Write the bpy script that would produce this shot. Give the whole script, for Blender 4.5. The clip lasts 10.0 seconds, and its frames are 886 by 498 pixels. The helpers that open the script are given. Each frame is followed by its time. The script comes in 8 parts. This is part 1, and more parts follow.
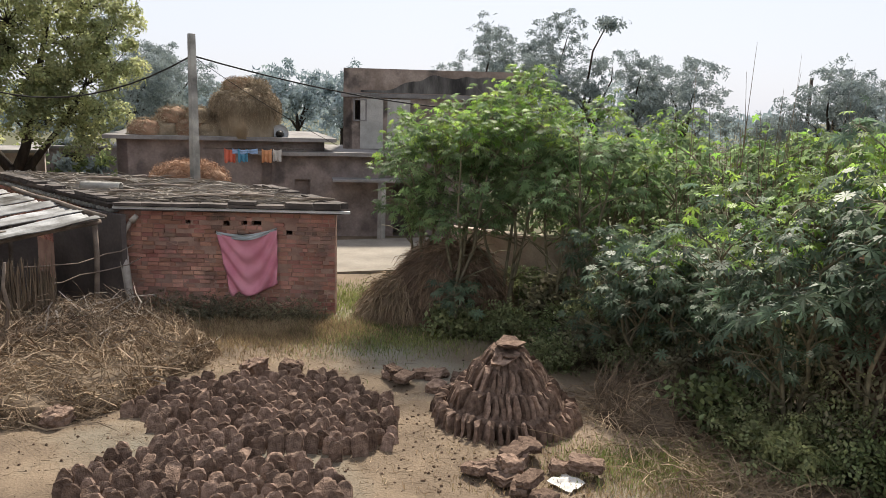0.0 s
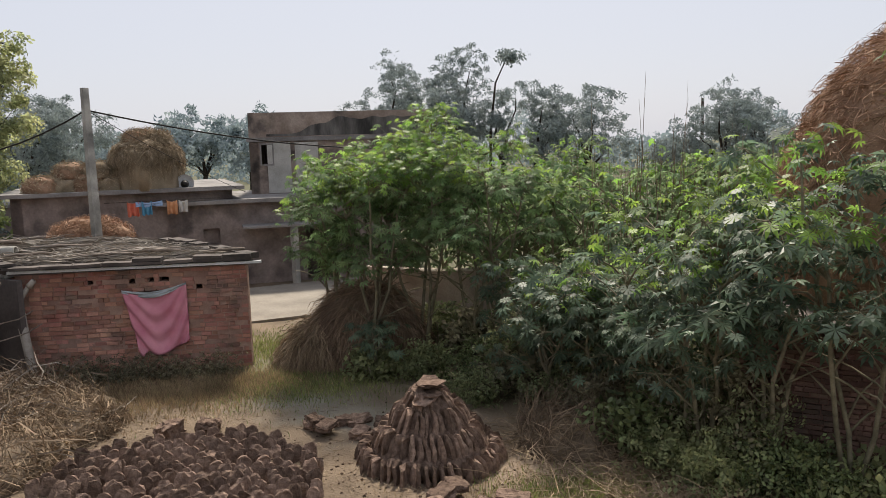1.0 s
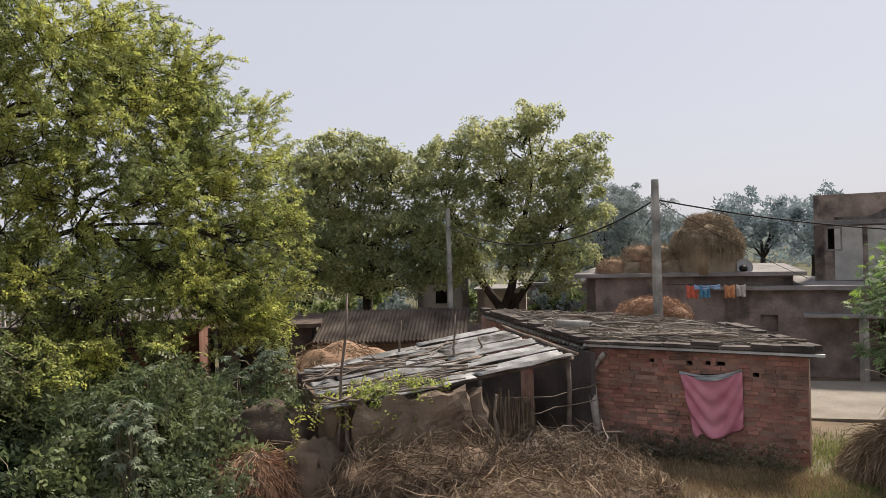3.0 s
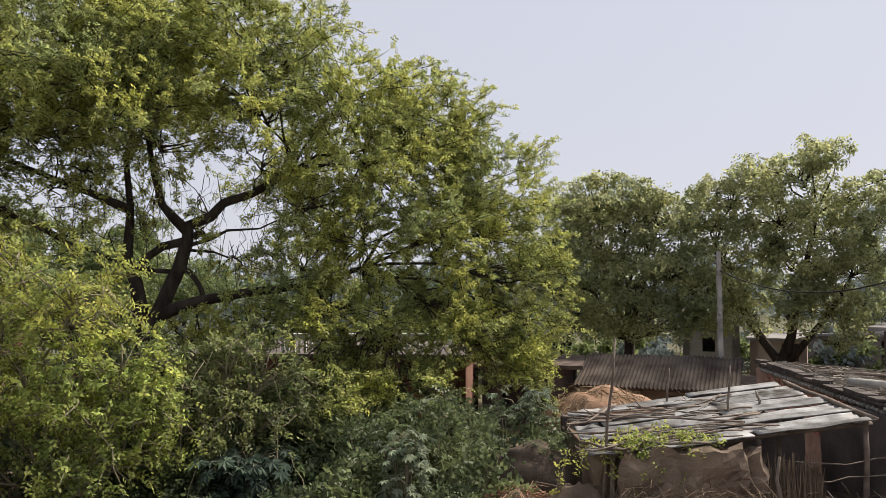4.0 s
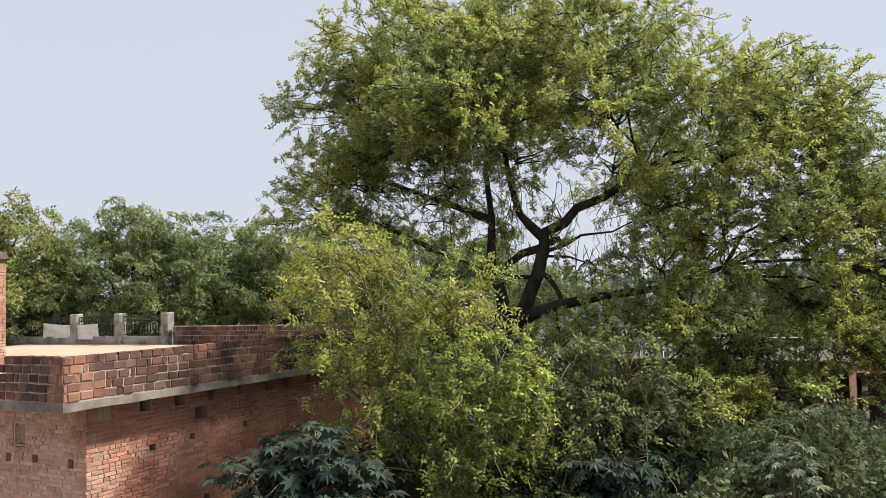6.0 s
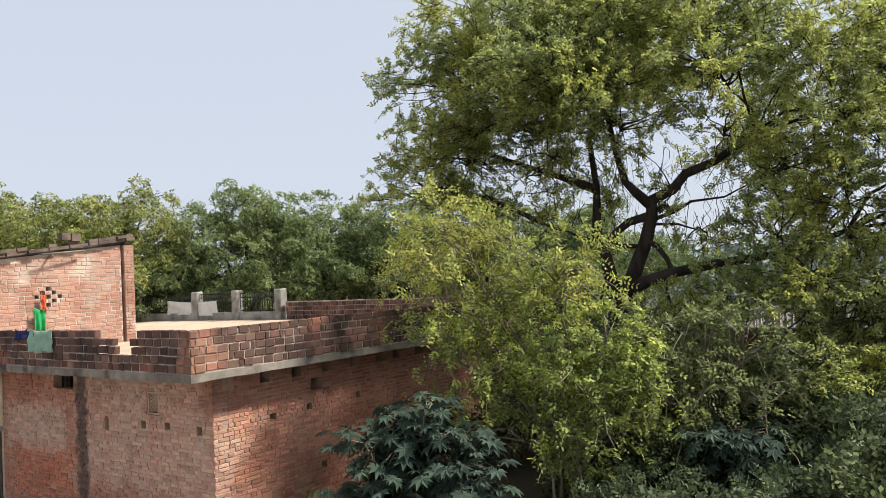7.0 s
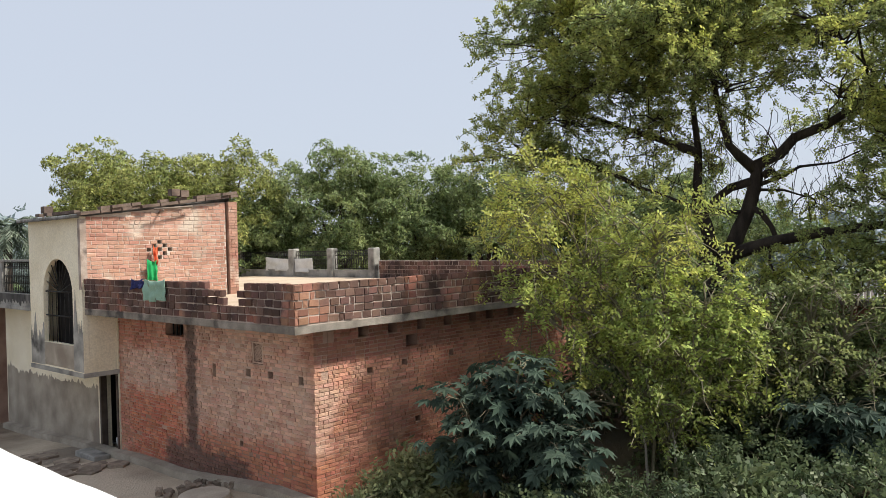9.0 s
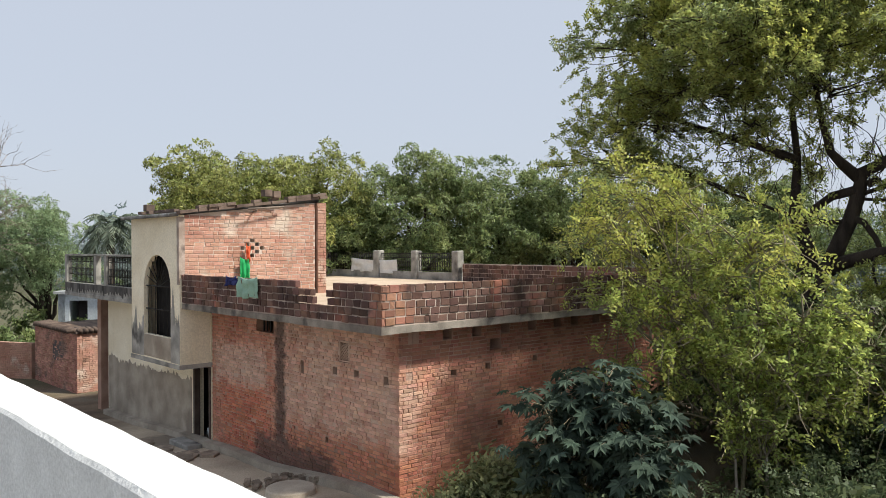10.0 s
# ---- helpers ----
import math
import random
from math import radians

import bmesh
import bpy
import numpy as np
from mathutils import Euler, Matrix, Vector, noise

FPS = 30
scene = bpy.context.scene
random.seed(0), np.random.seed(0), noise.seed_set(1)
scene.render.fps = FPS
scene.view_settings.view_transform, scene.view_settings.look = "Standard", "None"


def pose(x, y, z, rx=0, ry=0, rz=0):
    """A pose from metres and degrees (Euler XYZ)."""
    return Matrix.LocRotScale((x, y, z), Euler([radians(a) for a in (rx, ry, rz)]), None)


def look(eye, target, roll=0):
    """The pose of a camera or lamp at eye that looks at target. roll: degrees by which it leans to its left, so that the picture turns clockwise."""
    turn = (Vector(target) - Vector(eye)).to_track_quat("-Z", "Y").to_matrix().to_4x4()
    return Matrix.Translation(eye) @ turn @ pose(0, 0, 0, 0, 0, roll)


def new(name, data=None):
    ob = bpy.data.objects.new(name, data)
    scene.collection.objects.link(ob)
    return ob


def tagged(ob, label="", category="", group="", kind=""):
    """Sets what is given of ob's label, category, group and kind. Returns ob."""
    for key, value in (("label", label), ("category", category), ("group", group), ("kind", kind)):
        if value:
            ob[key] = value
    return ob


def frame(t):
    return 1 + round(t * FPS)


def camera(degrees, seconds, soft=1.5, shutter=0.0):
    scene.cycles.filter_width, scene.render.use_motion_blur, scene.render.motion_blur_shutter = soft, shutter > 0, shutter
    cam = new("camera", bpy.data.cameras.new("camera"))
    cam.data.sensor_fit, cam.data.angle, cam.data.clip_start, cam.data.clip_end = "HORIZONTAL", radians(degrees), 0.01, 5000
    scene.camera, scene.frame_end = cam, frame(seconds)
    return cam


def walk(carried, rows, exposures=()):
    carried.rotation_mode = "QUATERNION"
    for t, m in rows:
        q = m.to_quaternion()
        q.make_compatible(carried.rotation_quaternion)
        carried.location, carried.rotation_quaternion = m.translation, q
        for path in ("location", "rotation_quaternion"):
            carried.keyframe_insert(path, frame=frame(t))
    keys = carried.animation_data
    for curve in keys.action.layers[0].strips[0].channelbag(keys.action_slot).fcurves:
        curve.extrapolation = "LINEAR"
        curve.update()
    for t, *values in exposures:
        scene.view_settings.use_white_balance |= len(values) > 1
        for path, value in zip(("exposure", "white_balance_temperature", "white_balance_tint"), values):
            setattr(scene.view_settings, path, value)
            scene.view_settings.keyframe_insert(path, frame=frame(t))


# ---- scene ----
cam = camera(59.17, 10.0, soft=0.6)
PATH = [
    (0, 0.080, 0.017, 4.160, 79.943, -1.580, 42.456),
    (0.5, 0.094, 0.108, 4.214, 80.067, 0.578, 37.152),
    (1, 0.157, 0.090, 4.272, 82.379, 1.615, 36.003),
    (1.5, 0.260, 0.044, 4.341, 85.169, 2.144, 42.746),
    (2, 0.326, -0.016, 4.353, 86.586, 2.837, 55.061),
    (3.5, 0.365, -0.299, 4.486, 91.042, 0.716, 83.872),
    (4, 0.379, -0.407, 4.504, 92.595, 0.338, 93.718),
    (4.5, 0.406, -0.534, 4.479, 93.471, 0.660, 103.705),
    (5, 0.388, -0.665, 4.464, 93.852, 1.212, 109.421),
    (5.5, 0.373, -0.751, 4.447, 93.764, 1.492, 113.616),
    (6, 0.379, -0.826, 4.431, 93.514, 1.697, 118.137),
    (7.5, 0.448, -0.938, 4.369, 90.955, 3.169, 127.861),
    (8, 0.478, -0.989, 4.356, 90.135, 2.940, 129.144),
    (8.5, 0.529, -1.000, 4.351, 89.541, 2.202, 130.122),
    (9, 0.592, -1.002, 4.350, 89.455, 1.462, 131.840),
    (9.5, 0.651, -1.034, 4.356, 89.580, 0.924, 135.380),
    (10, 0.681, -1.050, 4.357, 89.804, 0.229, 137.772),
]
walk(cam, [(t, pose(x, y, z, rx, ry, rz)) for t, x, y, z, rx, ry, rz in PATH], exposures=[(0.0, 0.9, 6550, 11), (0.5, 0.75, 6550, 11), (1.0, 0.6, 6600, 12), (2.0, 0.5, 6650, 13), (3.5, 0.55, 6650, 14), (6.0, 0.65, 6400, 10), (8.0, 0.67, 6220, 8.5), (10.0, 0.52, 6220, 8.5)])

# ---- world and sun ----
SUN = Vector((-0.37, 0.53, 0.76)).normalized()
world = bpy.data.worlds.new("sky")
scene.world = world
world.use_nodes = True
wn = world.node_tree
sky = wn.nodes.new("ShaderNodeTexSky")
sky.sky_type, sky.sun_disc = "NISHITA", False
sky.sun_elevation, sky.sun_rotation = math.asin(SUN.z), math.atan2(SUN.x, SUN.y)
sky.air_density, sky.dust_density, sky.ozone_density, sky.altitude = 1.0, 2.0, 1.0, 100
haze = wn.nodes.new("ShaderNodeMixRGB")           # winter haze, which whitens the whole sky
haze.inputs[0].default_value = 0.75
haze.inputs[2].default_value = (10.4, 10.9, 12.1, 1)
wn.links.new(sky.outputs[0], haze.inputs[1])
wn.links.new(haze.outputs[0], wn.nodes["Background"].inputs[0])
wn.nodes["Background"].inputs[1].default_value = 0.05
lamp = bpy.data.lights.new("sun", "SUN")
lamp.energy, lamp.angle, lamp.color = 4.4, radians(7.0), (1.0, 0.93, 0.80)
new("sun", lamp).matrix_world = look(SUN * 60, (0, 0, 0))

# ---- materials ----
MATS = {}


def material(name, dark, light, scale=2.0, fine=35.0, rough=0.85, bump=0.3, metal=0.0, spread=0.0, by="", leaf=0.0, gloss=0.3, stain=None, stain_scale=0.6, stain_at=0.58, hue=0.0, stretch=(1, 1, 1), patches=()):
    """A surface mottled at two scales, with fine relief; spread varies pieces, leaf lets light through."""
    if name in MATS:
        return MATS[name]
    m = bpy.data.materials.new(name)
    m.use_nodes = True
    t = m.node_tree
    N, L = t.nodes.new, t.links.new
    b = t.nodes["Principled BSDF"]
    geo = N("ShaderNodeNewGeometry")
    mp = N("ShaderNodeMapping")
    mp.inputs["Scale"].default_value = stretch
    L(geo.outputs["Position"], mp.inputs["Vector"])

    def noise_at(s, detail):
        n = N("ShaderNodeTexNoise")
        n.inputs["Scale"].default_value, n.inputs["Detail"].default_value = s, detail
        L(mp.outputs["Vector"], n.inputs["Vector"])
        return n.outputs["Fac"]

    big, small = noise_at(scale, 5), noise_at(fine, 3)
    ramp = N("ShaderNodeValToRGB")
    ramp.color_ramp.elements[0].position, ramp.color_ramp.elements[1].position = 0.34, 0.66
    ramp.color_ramp.elements[0].color, ramp.color_ramp.elements[1].color = (*dark, 1), (*light, 1)
    L(big, ramp.inputs[0])
    colour = ramp.outputs[0]
    if stain:
        r2 = N("ShaderNodeValToRGB")
        r2.color_ramp.elements[0].position, r2.color_ramp.elements[1].position = stain_at, stain_at + 0.12
        L(noise_at(stain_scale, 7), r2.inputs[0])
        mx = N("ShaderNodeMixRGB")
        L(r2.outputs[0], mx.inputs[0])
        L(colour, mx.inputs[1])
        mx.inputs[2].default_value = (*stain, 1)
        colour = mx.outputs[0]
    for centre, half, tint, amount in patches:
        # a patch of colour with a shape of its own, for stains and painted light: a soft-edged, ragged block
        sub = N("ShaderNodeVectorMath")
        sub.operation = "SUBTRACT"
        L(geo.outputs["Position"], sub.inputs[0])
        sub.inputs[1].default_value = centre
        ab = N("ShaderNodeVectorMath")
        ab.operation = "ABSOLUTE"
        L(sub.outputs[0], ab.inputs[0])
        less = N("ShaderNodeVectorMath")
        less.operation = "SUBTRACT"
        L(ab.outputs[0], less.inputs[0])
        less.inputs[1].default_value = half
        sx = N("ShaderNodeSeparateXYZ")
        L(less.outputs[0], sx.inputs[0])
        soft = min(4.0, 0.45 * sorted(half)[1])
        m1, m2, rag, mr = N("ShaderNodeMath"), N("ShaderNodeMath"), N("ShaderNodeMath"), N("ShaderNodeMapRange")
        m1.operation = m2.operation = "MAXIMUM"
        rag.operation = "MULTIPLY_ADD"
        L(sx.outputs[0], m1.inputs[0]), L(sx.outputs[1], m1.inputs[1]), L(m1.outputs[0], m2.inputs[0]), L(sx.outputs[2], m2.inputs[1])
        L(noise_at(max(0.4, min(8.0, 1.2 / soft)), 6), rag.inputs[0])
        rag.inputs[1].default_value = 3.0 * soft
        L(m2.outputs[0], rag.inputs[2])
        mr.inputs["From Min"].default_value, mr.inputs["From Max"].default_value = 2.0 * soft, 0.9 * soft
        mr.inputs["To Min"].default_value, mr.inputs["To Max"].default_value = 0.0, amount
        L(rag.outputs[0], mr.inputs["Value"])
        mx = N("ShaderNodeMixRGB")
        L(mr.outputs[0], mx.inputs[0]), L(colour, mx.inputs[1])
        mx.inputs[2].default_value = (*tint, 1)
        colour = mx.outputs[0]
    hsv = N("ShaderNodeHueSaturation")
    rng = N("ShaderNodeMapRange")
    rng.inputs["To Min"].default_value, rng.inputs["To Max"].default_value = 0.72, 1.28
    L(small, rng.inputs["Value"])
    value = rng.outputs[0]
    if by:
        src = N("ShaderNodeObjectInfo").outputs["Random"] if by == "object" else geo.outputs["Random Per Island"]
        r3 = N("ShaderNodeMapRange")
        r3.inputs["To Min"].default_value, r3.inputs["To Max"].default_value = 1 - spread, 1 + spread
        L(src, r3.inputs["Value"])
        mu = N("ShaderNodeMath")
        mu.operation = "MULTIPLY"
        L(value, mu.inputs[0]), L(r3.outputs[0], mu.inputs[1])
        value = mu.outputs[0]
        if hue:
            wh = N("ShaderNodeTexWhiteNoise")
            wh.noise_dimensions = "1D"
            L(src, wh.inputs["W"])
            r4 = N("ShaderNodeMapRange")
            r4.inputs["To Min"].default_value, r4.inputs["To Max"].default_value = 0.5 - hue, 0.5 + hue
            L(wh.outputs["Value"], r4.inputs["Value"]), L(r4.outputs[0], hsv.inputs["Hue"])
    L(value, hsv.inputs["Value"]), L(colour, hsv.inputs["Color"])
    L(hsv.outputs[0], b.inputs["Base Color"])
    b.inputs["Roughness"].default_value, b.inputs["Metallic"].default_value = rough, metal
    b.inputs["Specular IOR Level"].default_value = gloss
    if bump:
        bp = N("ShaderNodeBump")
        bp.inputs["Strength"].default_value, bp.inputs["Distance"].default_value = bump, 0.02
        L(small, bp.inputs["Height"]), L(bp.outputs[0], b.inputs["Normal"])
    if leaf:
        tr, mix = N("ShaderNodeBsdfTranslucent"), N("ShaderNodeMixShader")
        L(hsv.outputs[0], tr.inputs[0])
        mix.inputs[0].default_value = leaf
        L(b.outputs[0], mix.inputs[1]), L(tr.outputs[0], mix.inputs[2])
        L(mix.outputs[0], t.nodes["Material Output"].inputs[0])
    MATS[name] = m
    return m


def brick_mats(name, dark, light, stain=None, **kw):
    a = dict(scale=1.3, fine=45, bump=0.5, rough=0.9, spread=0.28, hue=0.012, stain=stain, gloss=0.15)
    a.update(kw)
    return material(name, dark, light, by="object", **a), material(name + "_field", dark, light, by="island", **a)


DRAIN = ((-7.6, -15.14, 1.75), (0.3, 0.20, 1.40), (0.065, 0.05, 0.045), 0.8)
FOOT = ((-7.6, -14.7, 0.0), (0.3, 1.5, 0.42), (0.10, 0.07, 0.06), 0.8)
# the side wall's band below the slab puts the overhang's shade into colour
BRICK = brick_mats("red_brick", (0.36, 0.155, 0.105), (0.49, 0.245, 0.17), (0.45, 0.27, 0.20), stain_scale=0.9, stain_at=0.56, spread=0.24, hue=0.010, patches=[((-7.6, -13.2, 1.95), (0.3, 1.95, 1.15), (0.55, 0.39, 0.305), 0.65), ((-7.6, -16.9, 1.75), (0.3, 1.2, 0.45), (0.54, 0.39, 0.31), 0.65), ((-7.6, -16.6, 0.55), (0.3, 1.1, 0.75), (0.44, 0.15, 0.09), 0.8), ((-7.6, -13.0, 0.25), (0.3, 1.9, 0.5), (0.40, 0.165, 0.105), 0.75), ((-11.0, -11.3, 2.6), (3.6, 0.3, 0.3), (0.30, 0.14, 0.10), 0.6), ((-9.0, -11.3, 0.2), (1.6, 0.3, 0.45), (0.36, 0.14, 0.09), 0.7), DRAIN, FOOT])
# the orange patch paints sunlight on the bricks at the parapet corner
PARAPET = brick_mats("weathered_brick", (0.075, 0.05, 0.045), (0.19, 0.105, 0.082), (0.26, 0.115, 0.08), stain_scale=1.3, stain_at=0.56, spread=0.4, patches=[((-6.9, -10.85, 3.3), (0.45, 0.25, 0.4), (0.40, 0.20, 0.13), 0.55)])
ROOMBRICK = brick_mats("pale_brick", (0.37, 0.19, 0.14), (0.48, 0.29, 0.22), (0.55, 0.45, 0.37), stain_scale=1.4, stain_at=0.56, spread=0.14, hue=0.006)
HUTBRICK = brick_mats("hut_brick", (0.31, 0.145, 0.11), (0.48, 0.26, 0.20), (0.21, 0.14, 0.115), stain_scale=1.6, stain_at=0.55, spread=0.30, hue=0.012)
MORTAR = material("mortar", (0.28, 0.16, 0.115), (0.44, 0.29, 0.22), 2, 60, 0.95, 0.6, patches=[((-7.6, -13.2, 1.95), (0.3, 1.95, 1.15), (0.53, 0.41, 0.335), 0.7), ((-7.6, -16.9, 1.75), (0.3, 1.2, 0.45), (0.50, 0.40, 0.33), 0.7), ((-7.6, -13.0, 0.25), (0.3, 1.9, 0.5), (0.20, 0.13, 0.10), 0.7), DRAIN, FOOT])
ROOMMORTAR = material("lime_mortar", (0.44, 0.36, 0.30), (0.62, 0.53, 0.46), 3, 60, 0.95, 0.5)
SHEETEDGE = material("pale_sheet_edge", (0.46, 0.46, 0.45), (0.60, 0.60, 0.58), 3, 40, 0.8, 0.2)
PALEMORTAR = material("pale_mortar", (0.27, 0.21, 0.175), (0.48, 0.40, 0.345), 3, 60, 0.95, 0.5, stain=(0.12, 0.09, 0.08), stain_scale=2.2, stain_at=0.56)
HUTMORTAR = material("mud_mortar", (0.25, 0.15, 0.12), (0.39, 0.26, 0.205), 3, 60, 0.95, 0.5)
CONCRETE = material("concrete", (0.19, 0.185, 0.17), (0.42, 0.40, 0.365), 2.2, 50, 0.9, 0.35, stain=(0.09, 0.085, 0.08), stain_scale=1.6)
SLABEDGE = material("stained_slab", (0.15, 0.13, 0.11), (0.31, 0.275, 0.235), 3.0, 50, 0.92, 0.5, stain=(0.07, 0.062, 0.056), stain_scale=2.2, stain_at=0.55)
PLASTER = material("cream_plaster", (0.74, 0.66, 0.49), (0.84, 0.77, 0.61), 1.2, 30, 0.85, 0.12, stain=(0.50, 0.44, 0.33), stain_scale=0.8, stain_at=0.66)
BAREPLASTER = material("bare_cement_plaster", (0.24, 0.205, 0.165), (0.40, 0.35, 0.285), 1.6, 40, 0.9, 0.3, stain=(0.24, 0.20, 0.16), stain_scale=0.9, stain_at=0.56)
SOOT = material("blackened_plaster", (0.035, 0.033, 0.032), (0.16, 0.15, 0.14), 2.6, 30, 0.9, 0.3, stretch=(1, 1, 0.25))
WHITEWASH = material("white_paint", (0.60, 0.60, 0.585), (0.69, 0.69, 0.675), 5, 60, 0.8, 0.35, stain=(0.36, 0.35, 0.33), stain_scale=14, stain_at=0.70)
ROOFTOP = material("roof_terrace", (0.42, 0.325, 0.235), (0.53, 0.42, 0.32), 1.1, 30, 0.95, 0.2)
PALEWOOD = material("bleached_wood", (0.30, 0.265, 0.23), (0.46, 0.415, 0.365), 4, 60, 0.85, 0.4)
WOOD = material("grey_wood", (0.13, 0.10, 0.08), (0.27, 0.22, 0.18), 4, 60, 0.85, 0.4, by="island", spread=0.3)
DARKWOOD = material("dark_wood", (0.05, 0.035, 0.028), (0.10, 0.075, 0.06), 4, 60, 0.8, 0.4)
BARK = material("dark_bark", (0.022, 0.017, 0.014), (0.06, 0.046, 0.036), 6, 40, 0.95, 0.8, stretch=(1, 1, 0.3))
STEM = material("castor_stem", (0.13, 0.115, 0.075), (0.24, 0.21, 0.14), 6, 40, 0.8, 0.2)
# near-black paint that stands in for the darkness inside arch and doorway
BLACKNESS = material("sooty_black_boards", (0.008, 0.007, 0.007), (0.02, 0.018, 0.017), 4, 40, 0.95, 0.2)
IRON = material("dark_iron", (0.02, 0.02, 0.02), (0.05, 0.045, 0.04), 8, 60, 0.6, 0.2, metal=0.6)
CEMENTSHEET = material("asbestos_sheet", (0.13, 0.126, 0.12), (0.32, 0.322, 0.325), 2.4, 40, 0.85, 0.3, by="object", spread=0.35, stain=(0.075, 0.068, 0.06), stain_scale=1.6, stain_at=0.54, gloss=0.15)
TIN = material("grey_tin", (0.40, 0.41, 0.42), (0.58, 0.59, 0.60), 2.0, 30, 0.45, 0.1, metal=0.3)
TILE = material("old_clay_tile", (0.07, 0.05, 0.042), (0.17, 0.125, 0.10), 3, 40, 0.95, 0.4, by="island", spread=0.3)
DARKEARTH = material("dark_earth", (0.055, 0.042, 0.032), (0.12, 0.092, 0.07), 2, 30, 0.95, 0.6)
MUD = material("mud_wall", (0.13, 0.095, 0.07), (0.235, 0.178, 0.13), 1.5, 30, 0.95, 0.4, stain=(0.11, 0.085, 0.065))
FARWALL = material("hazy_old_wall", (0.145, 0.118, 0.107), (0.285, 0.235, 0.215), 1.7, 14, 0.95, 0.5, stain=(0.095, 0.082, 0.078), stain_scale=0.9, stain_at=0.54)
DARKWALL = material("dark_old_wall", (0.07, 0.06, 0.06), (0.15, 0.125, 0.115), 1.2, 16, 0.95, 0.2)
HAY = material("golden_hay", (0.24, 0.185, 0.122), (0.38, 0.30, 0.205), 2.2, 60, 0.95, 0.9, by="island", spread=0.35)
STRAW = material("dry_straw", (0.20, 0.143, 0.092), (0.345, 0.26, 0.175), 1.4, 30, 0.9, 0.0, by="island", spread=0.4)
BRUSH = material("dead_brushwood", (0.11, 0.08, 0.055), (0.24, 0.18, 0.125), 2, 30, 0.95, 0.0, by="island", spread=0.4)
THATCH = material("brown_thatch", (0.26, 0.15, 0.095), (0.41, 0.26, 0.17), 2.0, 50, 0.95, 0.6, by="island", spread=0.35)
DARKTHATCH = material("dark_brown_thatch", (0.165, 0.112, 0.078), (0.30, 0.21, 0.145), 2.0, 50, 0.95, 0.6, by="island", spread=0.4)
DUNG = material("dry_dung", (0.12, 0.082, 0.064), (0.255, 0.18, 0.14), 14, 55, 0.97, 1.0, by="object", spread=0.4, gloss=0.04)
DUNGCRUMB = material("dung_crumbs", (0.07, 0.048, 0.036), (0.17, 0.12, 0.085), 8, 60, 0.97, 0.6, by="island", spread=0.4, gloss=0.05)
STONE = material("rubble_stone", (0.17, 0.13, 0.10), (0.32, 0.26, 0.20), 5, 50, 0.95, 0.5, by="object", spread=0.25)
PINK = material("pink_cloth", (0.57, 0.20, 0.27), (0.68, 0.30, 0.36), 2.5, 90, 0.9, 0.15)
GREYCLOTH = material("grey_blue_cloth", (0.30, 0.34, 0.36), (0.46, 0.50, 0.52), 3, 90, 0.9, 0.15)


def cloth(name, c):
    return material(name, tuple(v * 0.8 for v in c), c, 3, 90, 0.9, 0.15)


def foliage(name, dark, light, leaf=0.3, rough=0.55, gloss=0.35, spread=0.45):
    return material(name, dark, light, 0.7, 6, rough, 0.0, by="island", spread=spread, hue=0.02, leaf=leaf, gloss=gloss)


ACACIA = foliage("acacia_leaves", (0.265, 0.315, 0.13), (0.46, 0.475, 0.12), 0.6, gloss=0.3, spread=0.46)
POD = foliage("yellow_green_leaves", (0.31, 0.365, 0.105), (0.55, 0.55, 0.14), 0.55, gloss=0.4, spread=0.4)
BUSHLEAF = foliage("round_bush_leaves", (0.285, 0.355, 0.115), (0.52, 0.555, 0.145), 0.65, gloss=0.35, spread=0.55)
# darker copy of the bush leaves: shade by the acacia put into colour
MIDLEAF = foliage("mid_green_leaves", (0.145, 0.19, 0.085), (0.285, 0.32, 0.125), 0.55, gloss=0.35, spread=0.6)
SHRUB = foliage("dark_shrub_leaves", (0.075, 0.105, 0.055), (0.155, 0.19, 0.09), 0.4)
CASTOR = foliage("castor_leaves", (0.125, 0.195, 0.09), (0.205, 0.295, 0.128), 0.56, 0.58, 0.3, 0.5)
CASTORDARK = foliage("deep_green_castor_leaves", (0.085, 0.128, 0.085), (0.15, 0.208, 0.128), 0.5, 0.5, 0.42, 0.5)
# brighter castor copy for crown tops: light through the leaves put into colour
CASTORLIT = foliage("young_castor_leaves", (0.16, 0.285, 0.05), (0.27, 0.405, 0.08), 0.58, 0.5, 0.35, 0.45)
# slightly paler castor copy, with the field's haze put into the colour
CASTORFAR = foliage("hazy_castor_leaves", (0.14, 0.205, 0.10), (0.23, 0.31, 0.14), 0.45, 0.6, 0.25)
# darker castor copy, with the trees' shade put into the leaf colour
CASTORSHADE = foliage("blue_green_castor_leaves", (0.042, 0.064, 0.049), (0.082, 0.115, 0.083), 0.3, 0.6, 0.1)
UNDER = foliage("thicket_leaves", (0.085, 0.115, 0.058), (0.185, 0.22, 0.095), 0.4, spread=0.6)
DUSTY = foliage("dusty_brown_green_leaves", (0.13, 0.125, 0.085), (0.26, 0.235, 0.15), 0.4, 0.7, 0.2, 0.6)
LITTER = foliage("dead_leaves", (0.16, 0.105, 0.06), (0.34, 0.245, 0.15), 0.2, 0.9, 0.1, 0.6)
CASTORPALE = foliage("pale_castor_leaves", (0.12, 0.155, 0.10), (0.22, 0.265, 0.17), 0.35, 0.6, 0.3)
NEEM = foliage("neem_leaves", (0.275, 0.31, 0.165), (0.43, 0.44, 0.215), 0.7, spread=0.36)
MANGO = foliage("grove_leaves", (0.145, 0.195, 0.08), (0.27, 0.315, 0.125), 0.5, spread=0.6)
